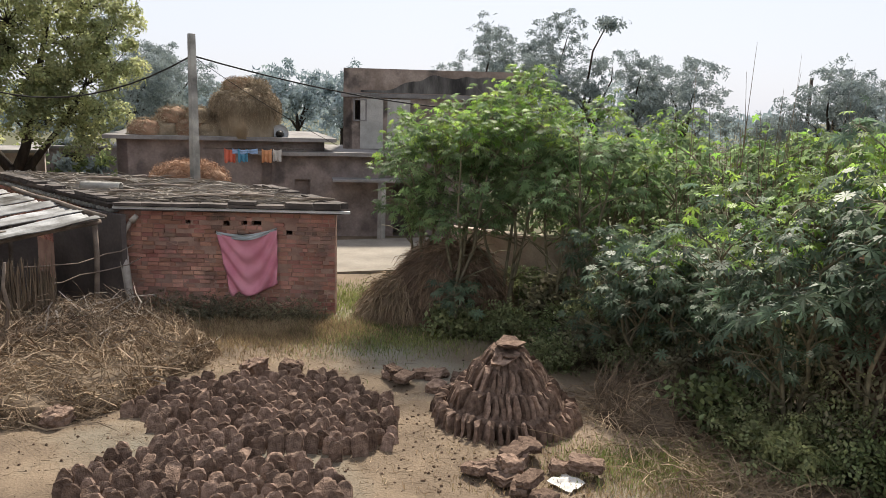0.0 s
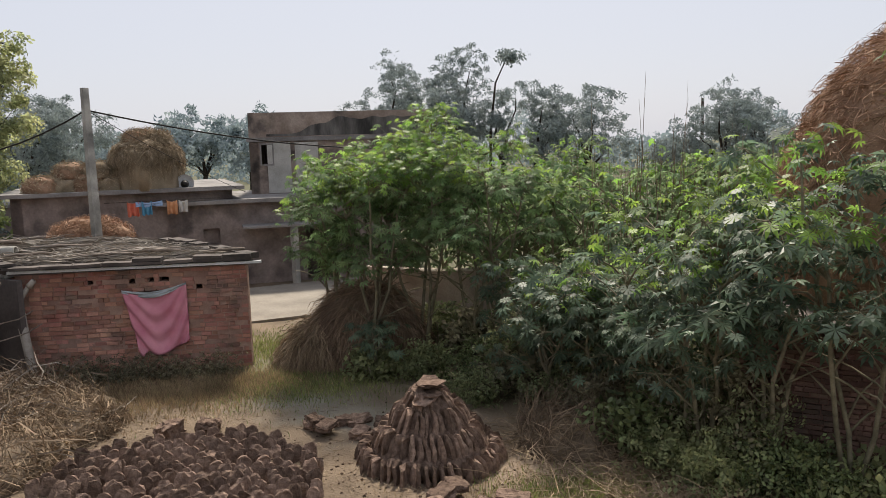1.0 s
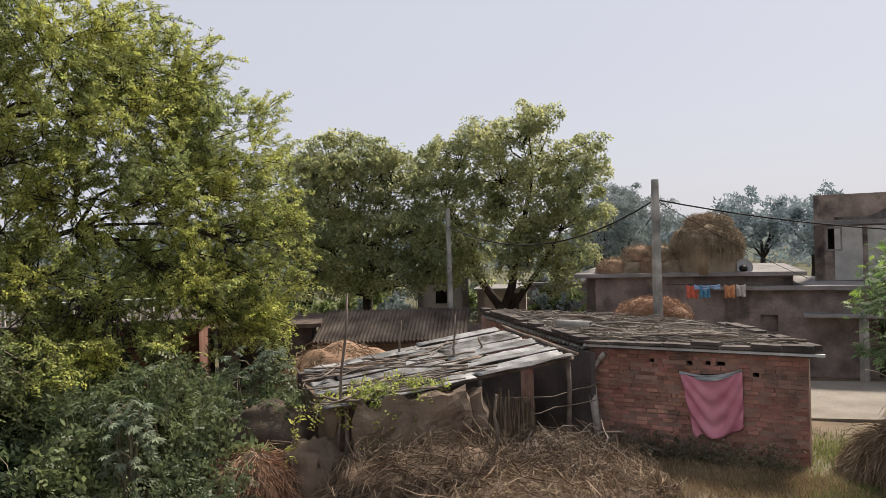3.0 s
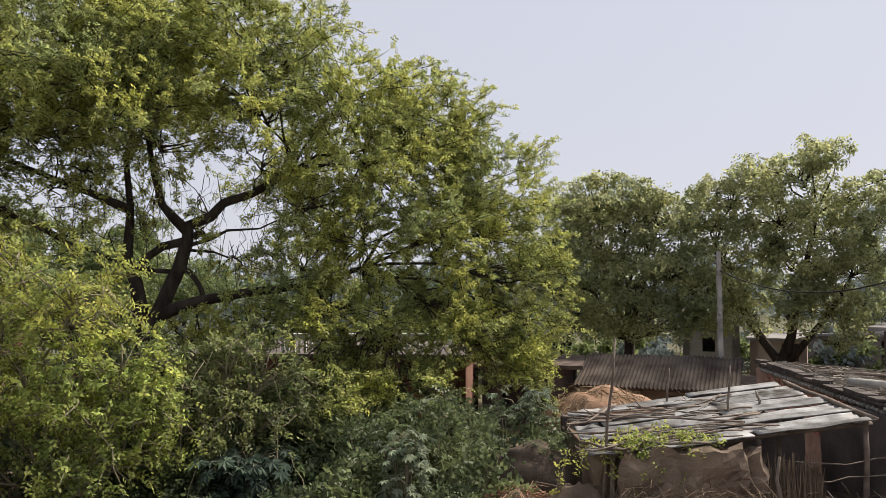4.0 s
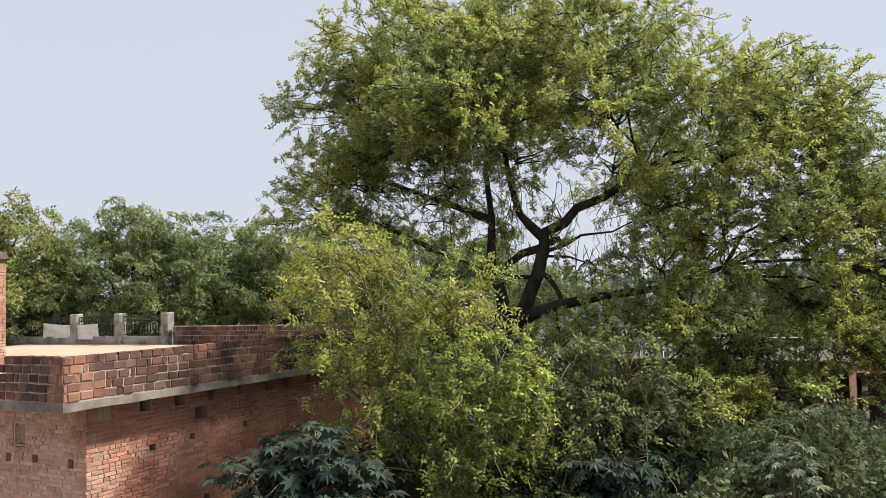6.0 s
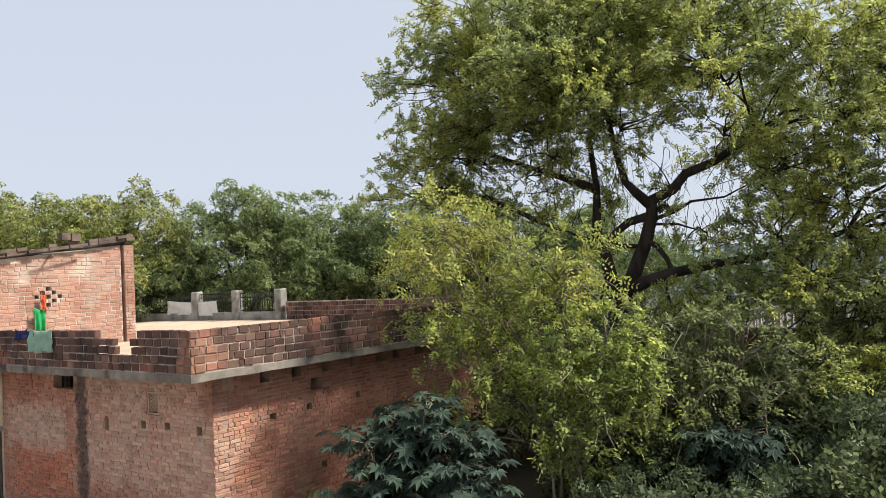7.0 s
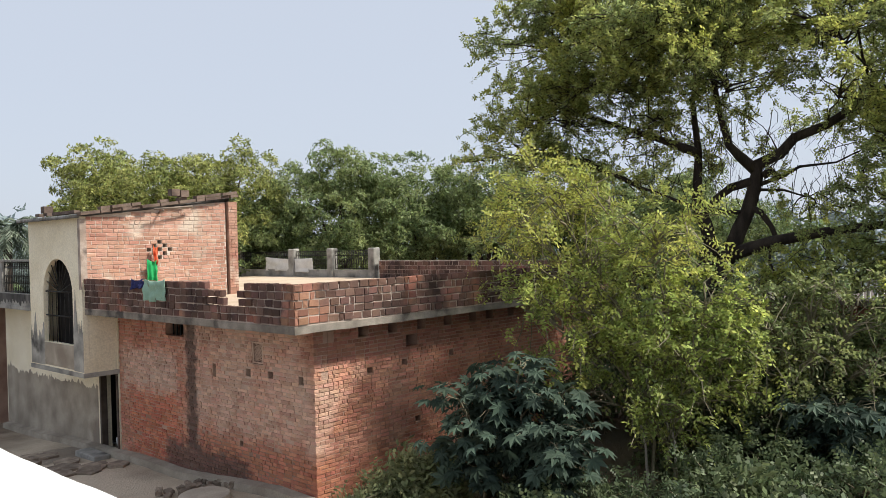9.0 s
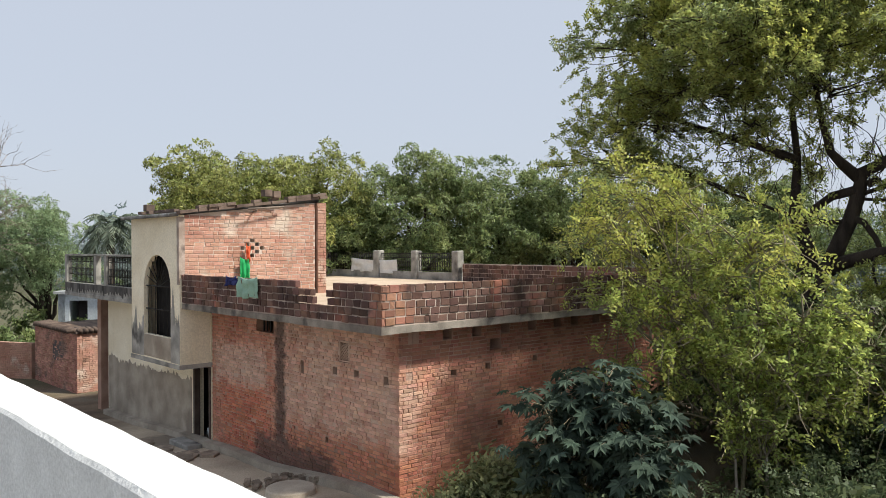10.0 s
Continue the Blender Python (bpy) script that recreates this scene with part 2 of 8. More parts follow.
YELLOWNEEM = foliage("sunny_grove_leaves", (0.20, 0.23, 0.07), (0.36, 0.37, 0.12), 0.5, spread=0.65)
# far leaves: distance haze painted into pale grey-blue base colours
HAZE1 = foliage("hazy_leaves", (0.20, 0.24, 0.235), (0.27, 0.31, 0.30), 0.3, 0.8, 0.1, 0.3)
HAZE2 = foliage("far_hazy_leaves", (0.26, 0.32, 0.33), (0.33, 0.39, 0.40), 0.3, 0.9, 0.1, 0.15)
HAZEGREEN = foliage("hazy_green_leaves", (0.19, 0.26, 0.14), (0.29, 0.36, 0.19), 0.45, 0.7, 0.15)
PALMLEAF = foliage("grey_palm_fronds", (0.12, 0.15, 0.115), (0.20, 0.235, 0.17), 0.3, 0.6, 0.3, 0.4)
WEED = foliage("dusty_weeds", (0.18, 0.21, 0.11), (0.33, 0.355, 0.18), 0.58)
ROOFBRUSH = material("grey_brushwood", (0.17, 0.145, 0.12), (0.33, 0.295, 0.255), 2, 30, 0.95, 0.0, by="island", spread=0.4)
UPPERWALL = material("brown_stone_wall", (0.19, 0.145, 0.12), (0.34, 0.275, 0.235), 1.6, 16, 0.95, 0.5, stain=(0.09, 0.075, 0.068), stain_scale=1.1, stain_at=0.55)
GRASS = foliage("green_grass", (0.14, 0.18, 0.06), (0.27, 0.29, 0.11), 0.4, 0.7, 0.2)
DRYGRASS = foliage("dry_grass", (0.25, 0.185, 0.105), (0.38, 0.29, 0.18), 0.25, 0.8, 0.1)


# ---- building blocks ----
def part(name, bm, mat, parent=None, label=""):
    """Links a bmesh as one mesh object, under a thing or a part where one is given."""
    me = bpy.data.meshes.new(name)
    bm.to_mesh(me)
    bm.free()
    me.materials.append(mat)
    ob = new(name, me)
    ob.parent = parent
    return tagged(ob, label)


def thing(name, label, category, group="", kind="", at=(0, 0, 0), turn=0):
    ob = new(name)
    ob.matrix_basis = pose(*at, 0, 0, turn)
    ob.empty_display_size = 0.2
    return tagged(ob, label, category, group, kind)


def sheet(name, verts, faces, mat, parent=None, label="", smooth=False):
    """One mesh from vertices and faces that all have the same number of corners."""
    v, f = np.asarray(verts, np.float32), np.asarray(faces, np.int32)
    me = bpy.data.meshes.new(name)
    me.vertices.add(len(v)), me.loops.add(f.size), me.polygons.add(len(f))
    me.vertices.foreach_set("co", v.ravel())
    me.loops.foreach_set("vertex_index", f.ravel())
    me.polygons.foreach_set("loop_start", np.arange(0, f.size, f.shape[1], dtype=np.int32))
    me.polygons.foreach_set("use_smooth", np.full(len(f), smooth))
    me.update(calc_edges=True)
    me.materials.append(mat)
    ob = new(name, me)
    ob.parent = parent
    return tagged(ob, label)


def box(bm, lo, hi, bevel=0.0, rot=None):
    """A box between two corners, its edges rounded by bevel, turned about its middle by rot."""
    mid = [(a + b) / 2 for a, b in zip(lo, hi)]
    m = Matrix.Translation(mid) @ (rot or Matrix()) @ Matrix.Diagonal((*[abs(b - a) for a, b in zip(lo, hi)], 1))
    got = bmesh.ops.create_cube(bm, size=1, matrix=m)
    if bevel:
        edges = list({e for v in got["verts"] for e in v.link_edges})
        bmesh.ops.bevel(bm, geom=edges, offset=bevel, segments=1, affect="EDGES")
    return bm


def tube(bm, pts, radii, seg=6):
    """A tapered tube along points."""
    rings = []
    n = len(pts)
    for i, p in enumerate(pts):
        p = Vector(p)
        d = (Vector(pts[min(i + 1, n - 1)]) - Vector(pts[max(i - 1, 0)])).normalized()
        s = d.orthogonal().normalized()
        k = d.cross(s)
        rings.append([bm.verts.new(p + radii[i] * (math.cos(a) * s + math.sin(a) * k)) for a in (2 * math.pi * j / seg for j in range(seg))])
    for a, b in zip(rings, rings[1:]):
        off = min(range(seg), key=lambda o: sum((a[j].co - b[(j + o) % seg].co).length for j in range(seg)))
        for j in range(seg):
            bm.faces.new((a[j], a[(j + 1) % seg], b[(j + 1 + off) % seg], b[(j + off) % seg]))
    bm.faces.new(rings[0][::-1]), bm.faces.new(rings[-1])
    for f in bm.faces:
        f.smooth = True
    return bm


def roughen(bm, amount, scale=3.0):
    for v in bm.verts:
        v.co += amount * Vector(noise.noise_vector(v.co * scale))
    return bm


def curve_pts(a, b, n=5, sag=0.0, wander=0.0, rng=random):
    a, b = Vector(a), Vector(b)
    out = []
    for i in range(n):
        k = i / (n - 1)
        p = a.lerp(b, k) + Vector((0, 0, sag * 4 * k * (1 - k)))
        if 0 < i < n - 1:
            p += wander * Vector([rng.uniform(-1, 1) for _ in range(3)])
        out.append(p)
    return out


RNG = np.random.default_rng(7)


def turns(n, up=0.0, rng=RNG):
    """n random rotations; up pulls the leaves' faces towards the sky."""
    z = rng.normal(size=(n, 3))
    z /= np.linalg.norm(z, axis=1, keepdims=True)
    z[:, 2] += up
    z /= np.linalg.norm(z, axis=1, keepdims=True)
    x = np.cross(rng.normal(size=(n, 3)), z)
    x /= np.linalg.norm(x, axis=1, keepdims=True)
    return np.stack([x, np.cross(z, x), z], axis=2)


def scatter(name, template, places, rots, sizes, mat, parent=None, label=""):
    """One mesh of many copies of a small template (verts, faces)."""
    tv, tf = np.asarray(template[0], float), np.asarray(template[1])
    n, k = len(places), len(tv)
    v = np.einsum("nij,kj->nki", rots, tv) * np.asarray(sizes).reshape(n, 1, 1) + np.asarray(places)[:, None, :]
    f = (tf[None] + (np.arange(n) * k)[:, None, None]).reshape(-1, tf.shape[1])
    return sheet(name, v.reshape(-1, 3), f, mat, parent, label)


def sprig(pairs, length, leaf_l, leaf_w, droop=0.1):
    """A feather of leaflets in pairs along a rib."""
    v, f = [], []
    for i in range(pairs):
        k = (i + 0.7) / pairs
        for s in (-1, 1):
            b = np.array((length * (k - 0.5), 0.0, -droop * length * k * k))
            d = np.array((0.35 * leaf_l, s * leaf_l, -0.25 * leaf_l))
            w = np.array((leaf_w / 2, 0, 0.1 * leaf_w))
            q = len(v)
            v += [b, b + d * 0.5 - w, b + d, b + d * 0.5 + w]
            f.append((q, q + 1, q + 2, q + 3))
    return v, f


def spray(pairs, length, leaf_l, leaf_w, droop=0.1):
    """A feather of small three-cornered leaflets in pairs along a rib, for crowns that stay far off."""
    v, f = [], []
    for i in range(pairs):
        k = (i + 0.7) / pairs
        for s in (-1, 1):
            b = np.array((length * (k - 0.5), 0.0, -droop * length * k * k))
            d = np.array((0.45 * leaf_l, s * leaf_l * 0.9, -0.25 * leaf_l))
            w = np.array((leaf_w / 2, 0, 0.1 * leaf_w))
            q = len(v)
            v += [b, b + d * 0.8 - w, b + d + w]
            f.append((q, q + 1, q + 2))
    return v, f


def palmate(lobes=7, droop=0.25, slim=0.72):
    """A castor leaf of pointed lobes joined at their feet, one metre across, with its stalk at the middle."""
    v, f = [(0, 0, 0)], []
    for i in range(lobes):
        a = radians(-145 + 290 * i / (lobes - 1))
        ln = 0.5 * (1.0 - 0.38 * abs(i - (lobes - 1) / 2) / ((lobes - 1) / 2))
        w = 0.5 * radians(290 / (lobes - 1))
        q = len(v)
        for da, r, z in ((-slim * w, 0.55, 0.02), (0, 1.0, -0.75), (slim * w, 0.55, 0.02)):
            v.append((math.cos(a + da) * ln * r, math.sin(a + da) * ln * r, droop * z * ln))
        f.append((0, q, q + 1, q + 2))
    return v, f


FERN = sprig(3, 0.165, 0.073, 0.042)
FEATHER = sprig(2, 0.12, 0.066, 0.040, 0.2)
FARLEAF = spray(2, 0.36, 0.24, 0.17, 0.15)
ARCHING = sprig(3, 0.23, 0.085, 0.046, 0.25)
ROUNDLEAF = sprig(2, 0.15, 0.085, 0.055, 0.3)
PINNATE = sprig(3, 0.20, 0.085, 0.055)
LEAFY = sprig(2, 0.24, 0.125, 0.085, 0.3)
BROAD = sprig(3, 0.30, 0.13, 0.085)
CLUMP = sprig(2, 0.50, 0.26, 0.17)
PALM8, PALM5, PALMBROAD = palmate(8, 0.35), palmate(5, 0.4, 0.85), palmate(8, 0.3, 1.05)
BLADE = ([(-0.5, 0, 0), (0.5, 0, 0), (0.3, 0.12, 0.55), (0.0, 0.4, 1.0)], [(0, 1, 2, 3)])


def cloud(centre, radii, clumps, per, size, rng, hollow=0.55, flat=0.7):
    """Leaf places in uneven clumps through the outer part of an ellipsoid; also the clumps' middles."""
    d = rng.normal(size=(clumps, 3))
    d /= np.linalg.norm(d, axis=1, keepdims=True)
    r = hollow + (1 - hollow) * rng.random(clumps) ** 0.6
    mid = np.asarray(centre) + d * r[:, None] * np.asarray(radii)
    n = rng.integers(int(per * 0.5), int(per * 1.5) + 1, clumps)
    at = np.repeat(mid, n, axis=0)
    at = at + np.clip(rng.normal(size=at.shape), -1.7, 1.7) * size * np.array((1, 1, flat))
    return at, mid


def unit(v):
    return v / (np.linalg.norm(v, axis=-1, keepdims=True) + 1e-9)


def frames_along(x, z):
    """Rotations whose first axis runs along x and whose third leans to z."""
    x = unit(x)
    y = unit(np.cross(z, x))
    return np.stack([x, y, np.cross(x, y)], axis=2)


def frames_facing(z, rng, jitter=0.6):
    """Rotations whose third axis leans to z, turned at random about it."""
    z = unit(unit(z) + rng.normal(size=z.shape) * jitter)
    x = unit(np.cross(rng.normal(size=z.shape), z))
    return np.stack([x, np.cross(z, x), z], axis=2)


def twiggy(mid, out, rng, per=6, length=(0.35, 0.8), sprays=6, droop=0.25, wild=0.75):
    """Twigs that leave each clump outwards and droop, and the places and turns of the leaf sprays along them."""
    n = len(mid)
    s = np.repeat(mid, per, axis=0) + rng.normal(size=(n * per, 3)) * 0.12
    d = unit(np.repeat(unit(out), per, axis=0) + rng.normal(size=s.shape) * wild)
    ln = rng.uniform(*length, (len(s), 1))
    e = s + d * ln - np.array((0, 0, droop)) * ln
    k = rng.uniform(0.12, 1.04, (len(s), sprays, 1))
    p = s[:, None] * (1 - k) + e[:, None] * k + np.array((0, 0, droop * 0.35)) * ln[:, None] * 4 * k * (1 - k)
    p = (p + rng.normal(size=p.shape) * 0.022).reshape(-1, 3)
    x = np.repeat(e - s, sprays, axis=0)
    x = unit(unit(x) + rng.normal(size=x.shape) * 0.65 - np.array((0, 0, 0.15)))
    z = rng.normal(size=x.shape) * 0.65 + np.array((0, 0, 0.8))
    return s, e, p, frames_along(x, z)


def domes(mid, out, rng, per=60, radius=(0.35, 0.65), flat=0.75):
    """Leaf places and turns over the rounded tops of clumps, as broad-leaved crowns have them."""
    m = np.repeat(mid, per, axis=0)
    d = unit(rng.normal(size=m.shape) + np.repeat(unit(out), per, axis=0) * 0.75 + np.array((0, 0, 0.35)))
    r = np.repeat(rng.uniform(*radius, (len(mid), 1)), per, axis=0) * rng.uniform(0.72, 1.1, (len(m), 1))
    return m + d * r * np.array((1, 1, flat)), frames_facing(d, rng, 0.55)


def tree(name, label, category, base, fork, blobs, mat, template, leaf=(0.8, 1.3), per=40, density=3.0, size=0.28, trunk=0.2, up=0.3, bark=None, seed=1, twigs=30, hollow=0.5, group="", limbs=None, thin=1.0, flat=0.7, style="", reach=(0.35, 0.8), sprays=6, droop=0.25):
    """A trunk with limbs that reach into each part of the crown, twigs, and clumps of leaves with gaps."""
    rng, rnd = np.random.default_rng(seed), random.Random(seed)
    root = thing(name, label, category, group, at=base)
    off = Vector(base)
    bm = bmesh.new()
    fk = Vector(fork) - off
    tube(bm, [(0, 0, -0.1), (0.02, 0.01, 0.25), *curve_pts((0, 0, 0.5), fk, 4, 0, 0.06, rnd)], [trunk * 1.5, trunk * 1.15, trunk, trunk * 0.95, trunk * 0.9, trunk * 0.85], 9)
    places, rots, mids, outs = [], [], [], []
    for c, r, *share in blobs:
        c = Vector(c) - off
        r = (r, r, r) if isinstance(r, (int, float)) else r
        joints = [Vector(p) - off for q, _, _ in limbs or () for p in q[2:]] or [fk]
        start = min(joints, key=lambda p: (p - c).length + (2.0 if p.z > c.z else 0))
        d = (c - start).length
        pts = curve_pts(start, c, 6, 0.06 * d, 0.05 * d, rnd)
        r0 = min(trunk * 0.62, 0.03 + 0.035 * d) * thin
        tube(bm, pts, [r0 * (1 - 0.85 * i / 5) for i in range(6)], 6)
        volume = r[0] * r[1] + r[1] * r[2] + r[0] * r[2]
        at, mid = cloud(c, r, max(4, int(volume * density * (share[0] if share else 1))), per, size, rng, hollow, flat)
        out = mid - np.array(c + Vector((0, 0, -0.6 * r[2])))
        if style == "dome":
            at, rot = domes(mid, out, rng, per, reach, flat)
            rots.append(rot)
        mids.append(mid), outs.append(out), places.append(at)
        if twigs > 1:
            for m in mid[:: max(1, len(mid) // twigs)]:
                s = pts[3].lerp(pts[5], rnd.random())
                w = curve_pts(s, m, 4, 0.05, 0.08, rnd)
                tube(bm, w, [0.022, 0.016, 0.011, 0.006], 4)
    for pts, r0, r1 in limbs or ():
        pts = [Vector(p) - off for p in pts]
        tube(bm, pts, [r0 + (r1 - r0) * i / (len(pts) - 1) for i in range(len(pts))], 8)
    part("trunk", bm, bark or BARK, root)
    p = np.concatenate(places)
    if style == "twig":
        s, e, p, rot = twiggy(np.concatenate(mids), np.concatenate(outs), rng, per, reach, sprays, droop)
        tagged(strands("twig_mass", s, e, 0.025, 0.018, bark or BARK, root, "", rng), kind="stuff")
    else:
        rot = np.concatenate(rots) if rots else turns(len(p), up, rng)
    scatter("crown", template, p, rot, rng.uniform(*leaf, len(p)), mat, root)
    return root


def castor(name, label, base, height, spread, mat, leaves=260, leaf=(0.22, 0.42), stems=5, seed=1, template=None, low=0.25, single=0, lit_share=0.0):
    """A castor bush: forking stems with whorls of drooping star-shaped leaves on stalks; the last argument gives the
    share of top leaves in a brighter copy that paints light.
    """
    rng, rnd = np.random.default_rng(seed), random.Random(seed)
    root = thing(name, label, "shrub", "castor bushes", at=base)
    bm, tips = bmesh.new(), []
    for s in range(stems):
        a = 2 * math.pi * (s + rnd.random() * 0.7) / stems
        ln = height * rnd.uniform(0.72, 0.92)
        top = Vector((math.cos(a) * spread * rnd.uniform(0.3, 0.7), math.sin(a) * spread * rnd.uniform(0.3, 0.7), ln))
        pts = curve_pts((rnd.uniform(-0.15, 0.15), rnd.uniform(-0.15, 0.15), -0.05), top, 6, 0.1, 0.09, rnd)
        tube(bm, pts, [0.035, 0.032, 0.028, 0.024, 0.018, 0.01], 6)
        for k in range(7):
            i = rnd.randint(1, 4)
            st = pts[i].lerp(pts[i + 1], rnd.random())
            b = rnd.uniform(0, 6.28)
            e = st + Vector((math.cos(b), math.sin(b), 0)) * spread * rnd.uniform(0.35, 0.8) + Vector((0, 0, rnd.uniform(0.2, 0.7)))
            e.z = min(e.z, height * 0.97)
            tube(bm, curve_pts(st, e, 4, 0.08, 0.05, rnd), [0.018, 0.014, 0.01, 0.006], 5)
            tips.append(e)
        tips.append(top)
    part("stem", bm, STEM, root)
    tips = np.array(tips)
    tips = tips[tips[:, 2] > low * height]
    tip = tips[rng.integers(0, len(tips), leaves)]
    az, el = rng.uniform(0, 2 * math.pi, leaves), rng.uniform(-0.5, 1.0, leaves)
    d = np.stack([np.cos(az) * np.cos(el), np.sin(az) * np.cos(el), np.sin(el)], 1)
    at = tip + d * rng.uniform(0.12, 0.5, (leaves, 1)) * (0.6 + 0.3 * spread) - np.array((0, 0, 1)) * rng.uniform(0, 0.22, (leaves, 1))
    at[:, 2] = np.clip(at[:, 2], 0.15, height)
    flat = d * np.array((1, 1, 0))
    rots = frames_along(unit(flat + rng.normal(size=d.shape) * 0.25) - np.array((0, 0, 0.45)), flat * 0.55 + np.array((0, 0, 0.8)) + rng.normal(size=d.shape) * 0.28)
    sizes = rng.uniform(*leaf, leaves)
    part_stalks = strands("stalk_mass", tip, at, 0.02, 0.008, STEM, root, "", rng)
    tagged(part_stalks, kind="stuff")
    for i in range(single):
        ob = new("leaf", LEAVES[i % len(LEAVES)])
        m = Matrix(rots[i].tolist()).to_4x4()
        m.translation = at[i]
        ob.matrix_basis = m @ Matrix.Diagonal((sizes[i],) * 3 + (1,))
        ob.parent = root
    rest = np.arange(single, leaves)
    # leaves picked by height for the brighter copy that paints light on top
    young = rest[(at[rest, 2] > np.quantile(at[:, 2], 0.6)) & (rng.random(len(rest)) < lit_share * 2.5)] if lit_share else rest[:0]
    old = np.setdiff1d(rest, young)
    tagged(scatter("leaf_mass", template or PALM8, at[old], rots[old], sizes[old], mat, root), kind="stuff")
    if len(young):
        tagged(scatter("young_leaf_mass", template or PALM8, at[young] + np.array((0, 0, 0.06)), rots[young], sizes[young] * 0.8, CASTORLIT, root), kind="stuff")
    return root


def leaf_meshes():
    out = []
    for i in range(4):
        v, f = palmate(8, 0.2 + 0.12 * i)
        me = bpy.data.meshes.new("leaf")
        me.from_pydata(v, [], f)
        me.materials.append(material("castor_leaf", (0.088, 0.13, 0.088), (0.158, 0.214, 0.136), 0.7, 6, 0.44, 0, by="object", spread=0.5, hue=0.03, leaf=0.5, gloss=0.5))
        out.append(me)
    return out


LEAVES = leaf_meshes()


def strands(name, starts, ends, sag, width, mat, parent=None, label="", rng=RNG):
    """Bent thin stalks from start to end, each a folded strip of three pieces."""
    n = len(starts)
    s, e = np.asarray(starts), np.asarray(ends)
    mid1, mid2 = s * 0.67 + e * 0.33, s * 0.33 + e * 0.67
    for m in (mid1, mid2):
        m += rng.normal(size=(n, 3)) * sag
    side = np.cross(e - s, rng.normal(size=(n, 3)))
    side = side / (np.linalg.norm(side, axis=1, keepdims=True) + 1e-9) * width / 2
    rows = []
    for p, w in ((s, 1), (mid1, 1), (mid2, 0.8), (e, 0.3)):
        rows += [p - side * w, p + side * w]
    v = np.stack(rows, axis=1).reshape(-1, 3)
    f = np.array([(0, 1, 3, 2), (2, 3, 5, 4), (4, 5, 7, 6)])
    f = (f[None] + (np.arange(n) * 8)[:, None, None]).reshape(-1, 4)
    return sheet(name, v, f, mat, parent, label)


BRICK_MESHES = {}


def brick_mesh(l, d, h, mat, kind):
    key = (round(l, 3), round(d, 3), round(h, 3), mat.name, kind)
    if key not in BRICK_MESHES:
        rnd = random.Random(str(key))
        bm = bmesh.new()
        box(bm, (-l / 2, -d / 2, -h / 2), (l / 2, d / 2, h / 2))
        bmesh.ops.bevel(bm, geom=[e for e in bm.edges if e.verts[0].co.y < 0 and e.verts[1].co.y < 0], offset=min(h, l) * 0.07, segments=1, affect="EDGES")
        for v in bm.verts:
            v.co += Vector([rnd.uniform(-1, 1) * (0.06 if h < 0.1 else 0.075) * h for _ in range(3)])
        me = bpy.data.meshes.new("brick")
        bm.to_mesh(me)
        bm.free()
        me.materials.append(mat)
        BRICK_MESHES[key] = me
    return BRICK_MESHES[key]


def brickwork(parent, a, b, z0, z1, mats, course=0.068, length=0.215, joint=0.010, near=0.0, holes=(), depth=0.1, rough=0.006, seed=3, tops=None, headers=0.4):
    """Bricks laid in courses on the face from a to b (the outside lies to the right of a to b); the first near metres as single pieces, the rest joined."""
    rnd = random.Random(seed)
    a, b = Vector((*a, 0)), Vector((*b, 0))
    u = (b - a).normalized()
    out = Vector((u.y, -u.x, 0))
    total, turn = (b - a).length, math.atan2(u.y, u.x)
    V, Fc = [], []
    for row in range(int((z1 - z0) / course + 0.5)):
        z = z0 + (row + 0.5) * course
        s = (-length / 2 if row % 2 else 0.0) + rnd.uniform(-0.05, 0.0)
        while s < total - 0.02:
            l = (length / 2 if rnd.random() < headers else length) * rnd.uniform(0.94, 1.06)
            lo, hi = max(s, 0), min(s + l, total)
            s += l
            for h0, h1, k0, k1 in holes:
                if k0 < z < k1 and h0 < hi and h1 > lo:
                    lo, hi = (lo, h0) if h0 - lo > hi - h1 else (h1, hi)
            w = hi - lo - joint
            mid = (lo + hi) / 2
            if w < 0.03 or (tops and z > tops(mid)):
                continue
            wave = 0.014 * noise.noise((mid * 0.7, z * 1.5, seed)) + 0.006 * noise.noise((mid * 3, z * 9, seed))
            p = a + u * mid + out * (rnd.uniform(-rough, rough) - depth / 2) + Vector((0, 0, z + wave))
            tilt = rnd.uniform(-0.02, 0.02)
            if mid < near or mid > total + min(near, 0) and near < 0:
                w = min((0.0 + length / 2 - joint, length - joint), key=lambda q: abs(q - w)) if abs(w - length / 2) < 0.02 or abs(w - length) < 0.03 else w
                ob = new("brick", brick_mesh(w, depth, course - joint, mats[0], rnd.randint(0, 5)))
                ob.matrix_basis = Matrix.Translation(p) @ Matrix.Rotation(turn, 4, "Z") @ Matrix.Rotation(tilt, 4, "Y")
                ob.parent = parent
            else:
                h = (course - joint) / 2
                q = len(V)
                for y in (-1, 1):
                    for x, zz in ((-1, -1), (1, -1), (1, 1), (-1, 1)):
                        jit = rnd.uniform(-0.006, 0.006)
                        c = p + u * (x * (w / 2 - (0.004 if y > 0 else 0)) + jit) + out * (y * depth / 2) + Vector((0, 0, zz * (h - (0.003 if y > 0 else 0)) + x * tilt * w / 2 + jit))
                        V.append(tuple(c))
                Fc += [(q + 4, q + 5, q + 6, q + 7), (q, q + 1, q + 5, q + 4), (q + 1, q + 2, q + 6, q + 5), (q + 2, q + 3, q + 7, q + 6), (q + 3, q, q + 4, q + 7)]
    if V:
        ob = sheet("brick_field", V, Fc, mats[1], parent)
        tagged(ob, kind="stuff")


